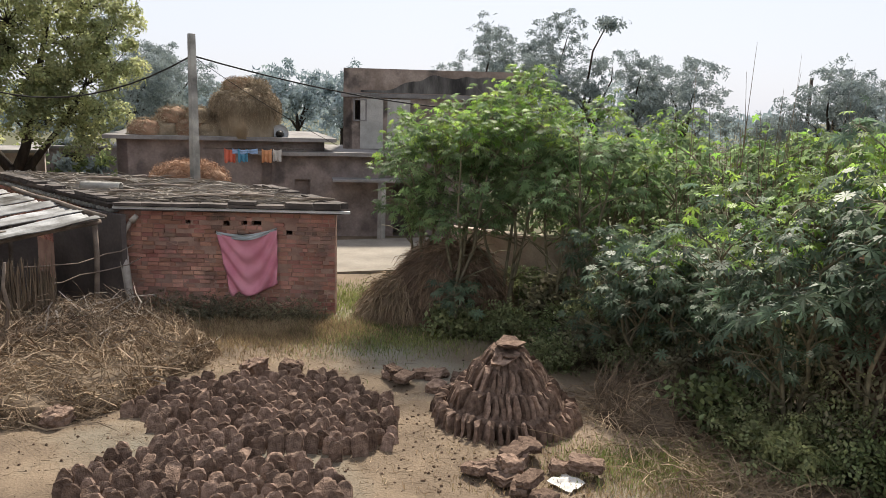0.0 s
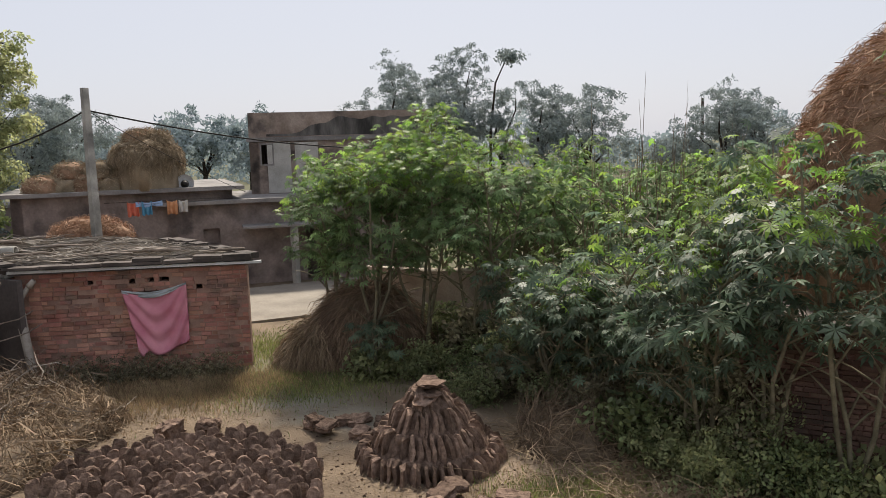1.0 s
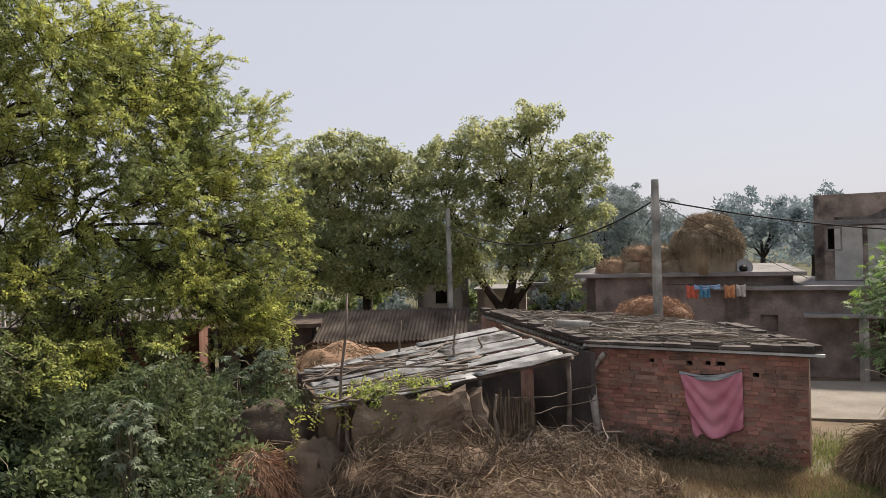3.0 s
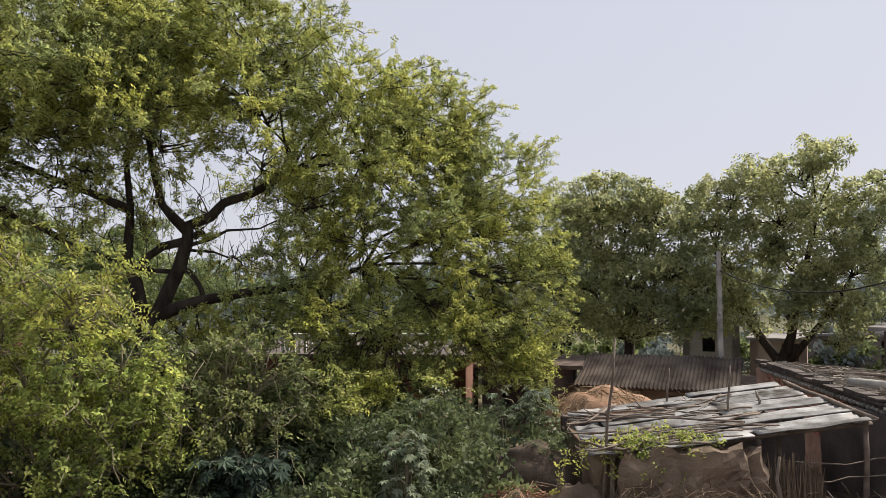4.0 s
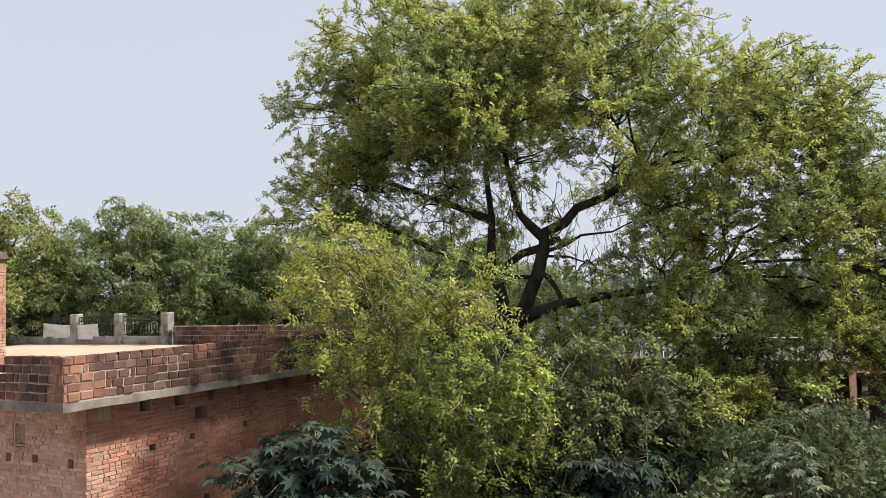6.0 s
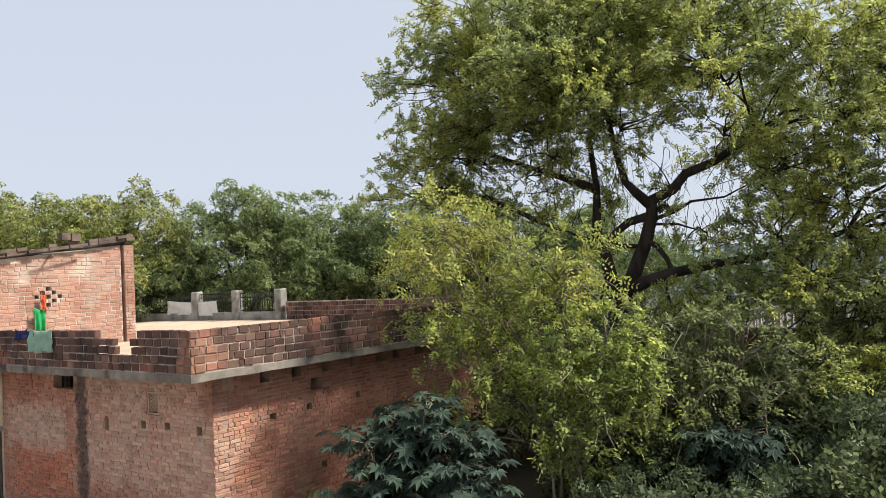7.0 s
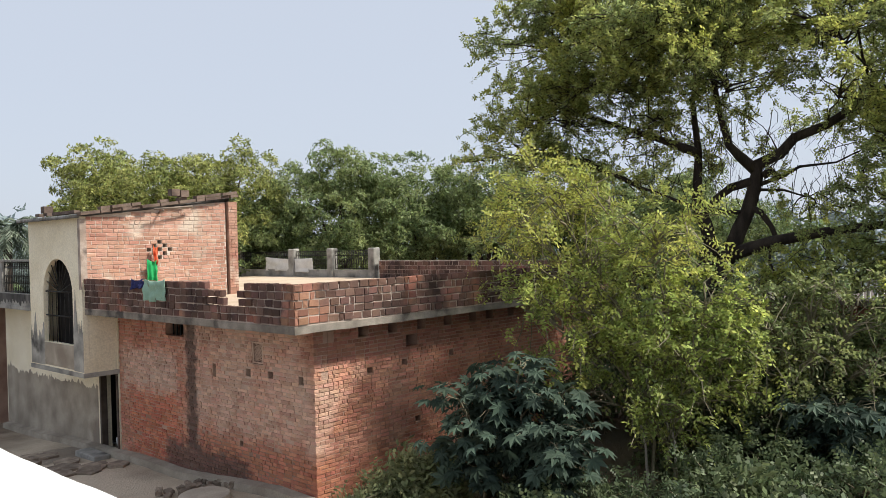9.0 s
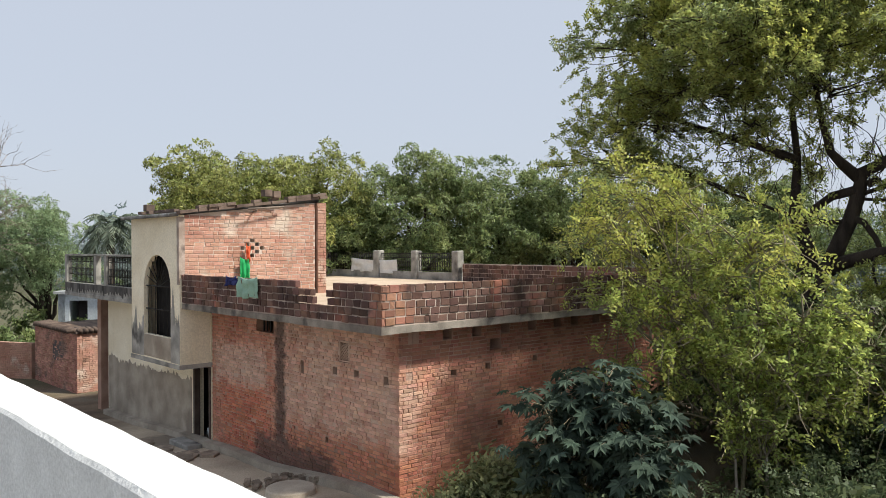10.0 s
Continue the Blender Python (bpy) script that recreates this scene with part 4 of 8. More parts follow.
    bm = bmesh.new()
    box(bm, (F + 0.003, -22.05, 2.3), (F + 0.03, -21.75, 2.75))
    part("meter_box", bm, DARKWOOD, root)
    # room on the terrace
    room = thing("upper_room", "sunlit pale red brick room on the roof terrace", "room")
    gr = []
    for r, cols in ((0, (0,)), (1, (-1, 1)), (2, (-2, 0, 2)), (3, (-1, 1)), (4, (0,))):
        gr += [(c, 4.155 + 0.09 * r) for c in cols]
    gx = -8.66
    holes = [(-gx + SX - 0.06 + c * 0.13 - 0.055 - 0.0, -gx + SX - 0.06 + c * 0.13 + 0.055, z - 0.043, z + 0.043) for c, z in gr]
    bm = bmesh.new()
    wall_with_holes(bm, (SX - 0.06, y1 - 0.008), (-10.45, y1 - 0.008), SLAB1 + 0.042, 5.10, 0.2, [h for h in holes])
    room_wall = part("wall", bm, ROOMMORTAR, room)
    bm = bmesh.new()
    vs = [bm.verts.new(p) for p in ((SX - 0.06, y1 - 0.009, 5.101), (-10.45, y1 - 0.009, 5.101), (-10.45, y1 - 0.009, 5.50), (SX - 0.06, y1 - 0.2, 5.101), (-10.45, y1 - 0.2, 5.101), (-10.45, y1 - 0.2, 5.50))]
    for q in ((0, 1, 2), (3, 5, 4), (0, 2, 5, 3), (1, 4, 5, 2)):
        bm.faces.new([vs[i] for i in q])
    part("gable", bm, ROOMMORTAR, room)
    bm = bmesh.new()
    box(bm, (-10.76, y1 - 0.16, SLAB1 + 0.042), (-10.50, y1 + 0.05, 5.50))
    part("pillar", bm, MORTAR, room, "brick pillar at the corner of the room")
    # the thin wall close behind the grille is added to block light in its holes
    bm = bmesh.new()
    box(bm, (-10.7, -22, SLAB1 + 0.042), (-10.5, y1 - 0.24, 5.4)), box(bm, (-10.1, -22, SLAB1), (F, -21.8, 5.1)), box(bm, (-10.4, y1 - 0.75, SLAB1 + 0.05), (F - 0.9, y1 - 0.7, 5.0)), box(bm, (F, -22.0, 3.05), (F + 0.1, y0 - 0.01, 5.08))
    part("back_wall", bm, MORTAR, room)
    return room_wall, holes


ROOM, GRILLE = plaster_front()


def terrace_things():
    rail = thing("terrace_railing", "iron railing between pale concrete posts at the terrace edge", "railing")
    ys = (-26.8, -23.43, -21.33, -19.28)
    for y in ys:
        bm = bmesh.new()
        box(bm, (BACK - 0.15, y - 0.15, SLAB1 + 0.04), (BACK + 0.15, y + 0.15, 4.22), 0.03)
        roughen(bm, 0.02, 3)
        part("post", bm, CONCRETE, rail, "weathered concrete post")
    for a, b in zip(ys, ys[1:]):
        railing(rail, (BACK, a + 0.15), (BACK, b - 0.15), 3.52, 4.14)
        bm = bmesh.new()
        box(bm, (BACK - 0.06, a + 0.153, SLAB1 + 0.04), (BACK + 0.07, b - 0.153, 3.50))
        part("kerb", bm, CONCRETE, rail)


terrace_things()


def hanging(name, label, a, b, drop, mat, seed=1, folds=6, slack=0.05, ragged=0.06, normal=(1, 0, 0), category="cloth", thick=0.006, pull=0.0, depth=0.03, swag=0.0):
    """A cloth that hangs from a line between two points in folds, or, by swag, in curved swags between its corners."""
    a, b, nrm = Vector(a), Vector(b), Vector(normal)
    nu, nv = 36, 24
    bm = bmesh.new()
    grid = []
    for j in range(nv + 1):
        row = []
        for i in range(nu + 1):
            u, k = i / nu, j / nv
            top = a.lerp(b, u) - Vector((0, 0, slack * 4 * u * (1 - u) * (1 - k)))
            d = drop(u) if callable(drop) else drop + ragged * noise.noise((u * 4, seed, 0))
            wave = math.sin(6.28 * (swag * (k + 0.55 * (2 * u - 1) ** 2) ** 0.8) + 0.8 * noise.noise((u * 2, k, seed))) if swag else math.sin(u * folds * 6.28 + seed + 2.5 * k * (u - 0.5))
            p = top - Vector((0, 0, d * k)) + (b - a) * pull * k * (1 - u) ** 1.5 + nrm * (depth * (0.4 + k) * wave + 0.04 * noise.noise((u * 3, k * 3, seed)))
            row.append(bm.verts.new(p))
        grid.append(row)
    for j in range(nv):
        for i in range(nu):
            bm.faces.new((grid[j][i], grid[j][i + 1], grid[j + 1][i + 1], grid[j + 1][i])).smooth = True
    ob = part(name, bm, mat)
    s = ob.modifiers.new("thickness", "SOLIDIFY")
    s.thickness = thick
    return tagged(ob, label, category)


hanging("towel", "pale green towel drying over the dark parapet", (SX + 0.03, -15.5, 3.77), (SX + 0.03, -14.68, 3.78), 0.42, cloth("green_towel", (0.30, 0.46, 0.36)), 2, 3)
hanging("white_cloth", "white cloth drying over the terrace railing", (BACK + 0.08, -25.0, 3.95), (BACK + 0.08, -22.3, 3.90), 0.5, cloth("white_linen", (0.74, 0.73, 0.70)), 4, 2)
hanging("blue_cloth", "dark blue cloth bundled on the parapet", (SX + 0.04, -16.0, 3.78), (SX + 0.04, -15.55, 3.78), 0.2, cloth("blue_bundle", (0.03, 0.035, 0.12)), 5, 4)
hanging("green_shirt", "bright green cloth hanging from the wall grille", (-8.52, SIDE + 0.14, 4.10), (-8.26, SIDE + 0.14, 4.12), 0.55, cloth("bright_green", (0.03, 0.38, 0.12)), 6, 2, normal=(0, 1, 0))
hanging("red_cloth", "orange-red cloth tied to the wall grille", (-8.54, SIDE + 0.12, 4.40), (-8.42, SIDE + 0.12, 4.46), 0.42, cloth("orange_red", (0.60, 0.12, 0.05)), 7, 1, normal=(0, 1, 0))


# ---- the brick hut with its pink curtain ----
HB_L, HB_R = Vector((-15.0, 7.06, 0)), Vector((-11.9, 10.02, 0))
H_BR, H_BL = Vector((-16.4, 11.1, 0)), Vector((-22.8, 7.3, 0))
HU = (HB_R - HB_L).normalized()
HN = Vector((HU.y, -HU.x, 0))


def hut():
    root = thing("hut", "low red brick hut with a flat brushwood-covered roof", "hut")
    ln = (HB_R - HB_L).length
    core = HN * -0.013
    hole = [(2.05, 3.1, 0.95, 1.66)] + [(2.05, 2.17, 1.78, 1.87), (2.42, 2.52, 1.80, 1.89), (2.62, 2.80, 1.80, 1.89), (3.3, 3.42, 1.62, 1.71), (1.3, 1.4, 1.80, 1.89)]
    bm = bmesh.new()
    # outside lies to the right of the way from left to right
    wall_with_holes(bm, (HB_L + core)[:2], (HB_R + core)[:2], -0.2, 2.06, 0.25, hole)
    hut_wall = part("wall", bm, HUTMORTAR, root)
    bm = bmesh.new()
    wall_with_holes(bm, (HB_R + Vector((-0.42, 0.03, 0)))[:2], H_BR[:2], -0.2, 2.06, 0.25)
    wall_with_holes(bm, H_BR[:2], H_BL[:2], -0.2, 2.06, 0.25)
    wall_with_holes(bm, H_BL[:2], (HB_L + Vector((-0.06, 0.05, 0)))[:2], -0.2, 2.06, 0.25)
    part("wall", bm, HUTMORTAR, root)
    # roof slab and stone edge
    c = (HB_L + HB_R + H_BR + H_BL) / 4
    pts = [p + (p - c).normalized() * 0.16 for p in (HB_L, HB_R, H_BR, H_BL)]
    bm = bmesh.new()
    prism(bm, [(p.x, p.y) for p in pts], 2.063, 2.17)
    part("roof", bm, DARKWALL, root, "flat roof of dark slabs and earth")
    bm = bmesh.new()
    rnd = random.Random(4)
    for a, b in ((pts[0], pts[1]), (pts[3], pts[0]), (pts[1], pts[2])):
        n = int((b - a).length / 0.55)
        for i in range(n):
            p, q = a.lerp(b, i / n), a.lerp(b, (i + 0.96) / n)
            m, l = (p + q) / 2, (q - p).length
            for lay in range(2):
                t = 0.045 + rnd.uniform(0, 0.02)
                z = 2.172 + lay * 0.062
                if lay and rnd.random() < 0.25:
                    continue
                k = bmesh.new()
                box(bm, (m.x - l / 2, m.y - 0.13, z), (m.x + l / 2, m.y + 0.13, z + t), 0.0, Matrix.Rotation(math.atan2((b - a).y, (b - a).x) + rnd.uniform(-.06, .06), 4, "Z") @ Matrix.Rotation(rnd.uniform(-.03, .03), 4, "Y"))
                k.free()
    part("roof_edge", bm, material("slate_edge", (0.05, 0.042, 0.038), (0.12, 0.10, 0.09), 3, 40, 0.9, 0.4, by="island", spread=0.3), root, "uneven dark stone slabs along the roof edge")
    bm = bmesh.new()
    a, b = HB_L + HN * 0.14 - HU * 0.06, HB_R + HN * 0.14 + HU * 0.3
    m, l = (a + b) / 2, (b - a).length
    box(bm, (m.x - l / 2, m.y - 0.05, 2.095), (m.x + l / 2, m.y + 0.05, 2.145), 0, Matrix.Rotation(math.atan2(HU.y, HU.x), 4, "Z"))
    part("eave_strip", bm, SHEETEDGE, root, "pale grey sheet edge along the eave")
    # row of tile ends below the eave of the long side
    n = 38
    for i in range(n):
        p = HB_L.lerp(H_BL, (i + 0.3) / n) + Vector((0.0, -0.10, 0))
        bm = bmesh.new()
        tube(bm, [p + Vector((0, -0.06, 2.02)), p + Vector((0, 0.1, 2.055))], [0.05, 0.05], 7)
        part("tile", bm, CONCRETE, root)
    # brush and sticks on the roof
    rng = np.random.default_rng(11)
    n = 3600
    u, w = 0.02 + 0.82 * rng.random(n), 0.07 + 0.9 * rng.random(n)
    P = [np.array(p)[:3] for p in pts]
    q = (P[0][None] * (1 - u)[:, None] + P[1][None] * u[:, None]) * (1 - w)[:, None] + (P[3][None] * (1 - u)[:, None] + P[2][None] * u[:, None]) * w[:, None]
    q[:, 2] = 2.2 + rng.random(n) * 0.09
    ang = rng.normal(0.62, 0.28, n)
    ln2 = rng.uniform(0.25, 1.0, n)
    e = q + np.stack([np.cos(ang), np.sin(ang), rng.normal(0, 0.04, n)], 1) * ln2[:, None]
    e[:, 2] = np.clip(e[:, 2], 2.2, 2.5)
    brush = strands("brushwood", q, e, 0.03, 0.02, ROOFBRUSH, None, "grey dry brushwood strewn over the hut roof", rng)
    tagged(brush, "", "brushwood", kind="stuff")
    for i, (u0, w0, l, r, an) in enumerate(((0.3, 0.12, 1.3, 0.03, 0.7), (0.5, 0.2, 1.6, 0.035, 0.55), (0.15, 0.25, 1.2, 0.035, 0.4), (0.6, 0.35, 1.6, 0.03, 0.45), (0.35, 0.5, 1.5, 0.035, 0.6), (0.8, 0.1, 1.0, 0.03, 0.8), (0.2, 0.7, 1.6, 0.04, 0.5))):
        s = (P[0] * (1 - u0) + P[1] * u0) * (1 - w0) + (P[3] * (1 - u0) + P[2] * u0) * w0
        s = Vector((s[0], s[1], 2.24 + r))
        bm = bmesh.new()
        tube(bm, curve_pts(s, s + Vector((math.cos(an) * l, math.sin(an) * l, 0.05)), 5, 0.02, 0.02, rnd), [r, r, r * 0.95, r * 0.9, r * 0.8], 8)
        tagged(part("log" if r > 0.06 else "stick", bm, WOOD), "weathered grey wood lying on the hut roof", "wood", "sticks on the hut roof")
    bm = bmesh.new()
    p0, p1 = Vector((-17.35, 7.35, 2.32)), Vector((-16.55, 7.85, 2.33))
    axis_ = (p1 - p0).normalized()
    si = axis_.orthogonal().normalized()
    up_ = axis_.cross(si)
    ring = lambda c, r: [bm.verts.new(c + r * (math.cos(6.2832 * k / 14) * si + math.sin(6.2832 * k / 14) * up_)) for k in range(14)]
    rs = [ring(p0, 0.075), ring(p0, 0.1), ring(p1, 0.1), ring(p1, 0.075), ring(p0 + axis_ * 0.05, 0.075)]
    for ra, rb in ((rs[0], rs[1]), (rs[1], rs[2]), (rs[2], rs[3]), (rs[3], rs[4])):
        for k in range(14):
            bm.faces.new((ra[k], ra[(k + 1) % 14], rb[(k + 1) % 14], rb[k])).smooth = True
    tagged(part("hollow_pipe", bm, CONCRETE), "short hollow grey pipe lying on the hut roof", "pipe")
    # forked prop against the wall
    bm = bmesh.new()
    b0 = Vector((-14.35, 6.95, -0.05))
    f0 = HB_L + HU * 0.12 + HN * 0.22 + Vector((0, 0, 1.35))
    tube(bm, [b0, b0.lerp(f0, 0.5), f0], [0.08, 0.085, 0.095], 8), tube(bm, [f0, f0 + HU * 0.05 + Vector((0, 0, 0.3)), f0 + HU * 0.22 + Vector((0, 0, 0.55))], [0.05, 0.05, 0.04], 7), tube(bm, [f0, f0 - HU * 0.1 + Vector((0, 0, 0.4))], [0.045, 0.035], 7)
    tube(bm, [f0 + HU * 0.2 + Vector((0, 0, 0.5)), f0 + HU * 0.3 + Vector((0, 0, 0.62))], [0.07, 0.05], 7)
    tagged(part("forked_prop", bm, PALEWOOD), "pale forked branch leaning on the brick hut", "branch")
    # cloth over the opening
    a = HB_L + HU * 1.93 + HN * 0.06 + Vector((0, 0, 1.66))
    b = HB_L + HU * 3.13 + HN * 0.06 + Vector((0, 0, 1.76))
    hanging("pink_curtain", "faded pink cloth hung across the hut's window", a, b, lambda u: 1.26 + 0.18 * u - 0.62 * max(0, u - 0.42) ** 1.3 + (0.05 if u < 0.1 else 0), PINK, 3, 4, slack=0.16, normal=HN, category="curtain", pull=0.22, depth=0.035, swag=3.2)
    hanging("grey_cloth", "grey-blue cloth strip along the curtain's top", a + HN * 0.03 + Vector((0, 0, 0.01)), b + HN * 0.03 + Vector((0, 0, 0.01)), lambda u: 0.05 + 0.16 * math.sin(math.pi * min(1, u * 1.05)), GREYCLOTH, 4, 1, slack=0.09, normal=HN, category="cloth")
    return hut_wall, ln, hole


HUT, _, HUT_HOLE = hut()


def shed():
    root = thing("shed", "lean-to cattle shed roofed with worn grey sheets and sticks", "shed")
    a, b = Vector((-14.15, 6.25, 2.02)), Vector((-13.4, 1.3, 1.55))     # front eave
    c, d = Vector((-17.1, 5.75, 2.30)), Vector((-16.3, 1.2, 1.80))     # back
    rnd = random.Random(9)

    def on_roof(k, w, up=0.0):
        return a.lerp(b, k).lerp(c.lerp(d, k), w) + Vector((0, 0, up))

    # long weathered sheets laid along the eave, lapped, with dark gaps
    w = -0.05
    row = 0
    while w < 0.98:
        width = rnd.uniform(0.07, 0.115)
        k = rnd.uniform(-0.03, 0.02)
        while k < 0.93:
            k1 = min(1.02, k + rnd.uniform(0.4, 0.62))
            if k > 0.45 and rnd.random() < 0.18:
                k = k1 + 0.02
                continue
            lift, tilt, skew = rnd.uniform(0.0, 0.05), rnd.uniform(-0.02, 0.03), rnd.uniform(-0.03, 0.03)
            bm = bmesh.new()
            grid = []
            for i in range(9):
                u = i / 8
                grid.append([bm.verts.new(on_roof(k + (k1 - k) * u, w + width * v + skew * u, lift + tilt * (v - 0.5) + 0.035 * noise.noise((u * 3 + row, v * 2, k * 7)) + 0.008 * math.cos(v * 6.28 * 2))) for v in (0, 0.12, 0.25, 0.38, 0.5, 0.62, 0.75, 0.88, 0.97)])
            for p, q in zip(grid, grid[1:]):
                for n in range(8):
                    bm.faces.new((p[n], p[n + 1], q[n + 1], q[n])).smooth = True
            ob = part("roof_sheet", bm, CEMENTSHEET, root)
            ob.modifiers.new("thickness", "SOLIDIFY").thickness = 0.018
            k = k1 + rnd.uniform(-0.03, 0.02)
        w += width + rnd.uniform(0.004, 0.022)
        row += 1
    for q, top in ((a, 1.95), (a.lerp(b, 0.40), 1.72), (a.lerp(b, 0.93), 1.5), (c + Vector((0.1, 0, 0)), 2.2), (d, 1.7)):
        bm = bmesh.new()
        tube(bm, curve_pts((q.x - 0.12, q.y, -0.1), (q.x - 0.12, q.y, top), 4, 0, 0.03, rnd), [0.06, 0.055, 0.05, 0.05], 7)
        part("post", bm, WOOD, root)
    bm = bmesh.new()
    tube(bm, curve_pts(a + Vector((-0.1, 0.1, -0.06)), b + Vector((-0.1, 0, -0.06)), 6, 0, 0.03, rnd), [0.045] * 6, 6)
    part("beam", bm, WOOD, root)
    bm = bmesh.new()
    tube(bm, curve_pts(c + Vector((0, 0, -0.06)), d + Vector((0, 0, -0.06)), 6, 0, 0.03, rnd), [0.05] * 6, 6)
    part("beam", bm, WOOD, root)
    bm = bmesh.new()
    tube(bm, curve_pts(a + Vector((0.1, 0.1, 0.05)), c + Vector((0, 0.1, 0.06)), 5, 0, 0.02, rnd), [0.045] * 5, 6)
    part("beam", bm, WOOD, root)
    # broken mud walls under the eave; the third is added to shut light out of the end
    for pts, top, seed in (([(-13.25, 3.9), (-13.75, 3.95), (-13.8, 1.8), (-13.2, 1.75)], 1.68, 1), ([(-13.45, 4.2), (-13.72, 4.25), (-13.72, 3.4), (-13.4, 3.35)], 1.66, 2), ([(-13.8, 1.75), (-13.6, 1.45), (-16.4, 1.0), (-16.5, 1.3)], 1.55, 3)):
        bm = bmesh.new()
        prism(bm, pts, -0.1, top)
        bmesh.ops.subdivide_edges(bm, edges=bm.edges[:], cuts=14, use_grid_fill=True)
        for v in bm.verts:
            k = smooth(0.2, top, v.co.z)
            v.co += (0.10 + 0.12 * k) * Vector(noise.noise_vector(v.co * 1.7 + Vector((seed, 0, 0)))) + 0.05 * Vector(noise.noise_vector(v.co * 6))
            v.co.z -= 0.3 * k * max(0, noise.noise((v.co.x, v.co.y * 2.2, seed * 5)))
        part("mud_wall", bm, MUD, root, "eroded mud wall under the eave")
    # dark back and side walls, added to keep light out of the shed
    bm = bmesh.new()
    prism(bm, [(-17.2, 6.3), (-17.4, 6.3), (-16.6, 1.0), (-16.4, 1.0)], -0.1, 1.7)
    part("back_wall", bm, DARKWALL, root)
    bm = bmesh.new()
    prism(bm, [(-17.0, 6.55), (-14.6, 6.9), (-14.6, 7.0), (-17.0, 6.7)], -0.1, 2.0)
    part("side_wall", bm, DARKWALL, root)
    # reed screen
    rng = np.random.default_rng(3)
    n = 190
    s = np.stack([-13.62 + rng.normal(0, 0.03, n), rng.uniform(3.9, 5.2, n), np.zeros(n)], 1)
    strands("reed_screen", s, s + np.stack([rng.normal(0, 0.03, n), rng.normal(0, 0.05, n), rng.uniform(1.15, 1.6, n)], 1), 0.02, 0.035, BRUSH, root, "screen of grey reeds", rng)
    # sticks strewn on the roof
    for i in range(40):
        k, w = rnd.uniform(0.42, 1.04), rnd.uniform(-0.06, 0.75)
        dk, dw = rnd.uniform(0.14, 0.42), rnd.gauss(0.0, 0.22)
        r = rnd.choice((0.012, 0.014, 0.018, 0.022, 0.03))
        pts = [on_roof(min(1.06, k + dk * (q - 0.5)), min(0.95, max(-0.12, w + dw * (q - 0.5))), 0.07 + 0.05 * (i % 4) * q + 0.05 * noise.noise((q * 3, i, 0))) + Vector((0.04 * noise.noise((q * 4, i, 7)), 0, 0)) for q in (0, .2, .4, .6, .8, 1)]
        bm = bmesh.new()
        tube(bm, pts, [r, r, r * 0.9, r * 0.85, r * 0.7, r * 0.45], 6)
        if i % 3 == 0:
            tube(bm, [pts[3], pts[3].lerp(pts[5], 0.5) + Vector((rnd.uniform(-.2, .2), 0, rnd.uniform(0.03, 0.2)))], [r * 0.6, r * 0.25], 5)
        tagged(part("stick", bm, WOOD), "crooked grey stick lying on the shed roof", "wood", "sticks on the shed roof")
    for (x, y, z0, z1, r, lean) in ((-13.55, 1.38, 0.0, 3.55, 0.03, 0.32), (-15.2, 4.1, 1.75, 2.9, 0.025, 0.05), (-15.6, 4.9, 1.9, 2.35, 0.03, -0.1), (-12.45, 4.02, 0.0, 1.75, 0.035, 0.05), (-16.5, 3.2, 1.8, 2.7, 0.025, 0.1)):
        bm = bmesh.new()
        tube(bm, curve_pts((x, y, z0 - 0.05), (x + rnd.uniform(-.1, .1), y + lean, z1), 6, 0, 0.03, rnd), [r, r, r, r * 0.9, r * 0.8, r * 0.6], 7)
        tagged(part("pole", bm, WOOD), "thin crooked upright stake beside the shed", "stake", "stakes round the shed")
    # creeper trailing over the eave
    vine = thing("creeper", "green creeper trailing over the shed's eave", "creeper", at=(0, 0, 0))
    at = []
    for i in range(22):
        bm = bmesh.new()
        k = rnd.gauss(0.80, 0.09)
        p = on_roof(k, rnd.uniform(0, 0.25), 0.08)
        e = on_roof(k + rnd.uniform(-.1, .1), -0.05, 0) + Vector((rnd.uniform(0.05, 0.2), 0, -rnd.uniform(-0.1, 0.75)))
        pts = curve_pts(p, e, 6, 0.1, 0.06, rnd)
        tube(bm, pts, [0.006] * 6, 4)
        at += [q + 0.06 * Vector([rnd.gauss(0, 1) for _ in range(3)]) for q in pts for _ in range(4)]
        part("stem", bm, STEM, vine)
    at = np.array(at)
    scatter("leaf_mass", LEAFY, at, turns(len(at), 0.6, rng), rng.uniform(0.35, 0.75, len(at)), POD, vine)
    # the clay lump and earth beside the shed
    for nm, lab, at_, sz, mt, sd in (("clay_mound", "smooth brown clay mound beside the shed", (-13.35, 0.95, 0.35), (1.0, 1.15, 1.45), MUD, 4), ("earth_bank", "dark eroded earth bank behind the shed's corner", (-15.0, 0.35, 0.45), (1.1, 2.2, 1.9), DARKEARTH, 6)):
        bm = bmesh.new()
        bmesh.ops.create_icosphere(bm, subdivisions=4, radius=0.5)
        for v in bm.verts:
            q = v.co.normalized()
            v.co = Vector([q[i] * 0.5 * sz[i] for i in range(3)]) + 0.14 * min(sz) * Vector(noise.noise_vector(q * 2.3 + Vector((sd, 0, 0)))) + 0.05 * min(sz) * Vector(noise.noise_vector(q * 7))
        for f in bm.faces:
            f.smooth = True
        ob = part(nm, bm, mt)
        ob.matrix_basis = pose(*at_)
        tagged(ob, lab, "mound")


shed()


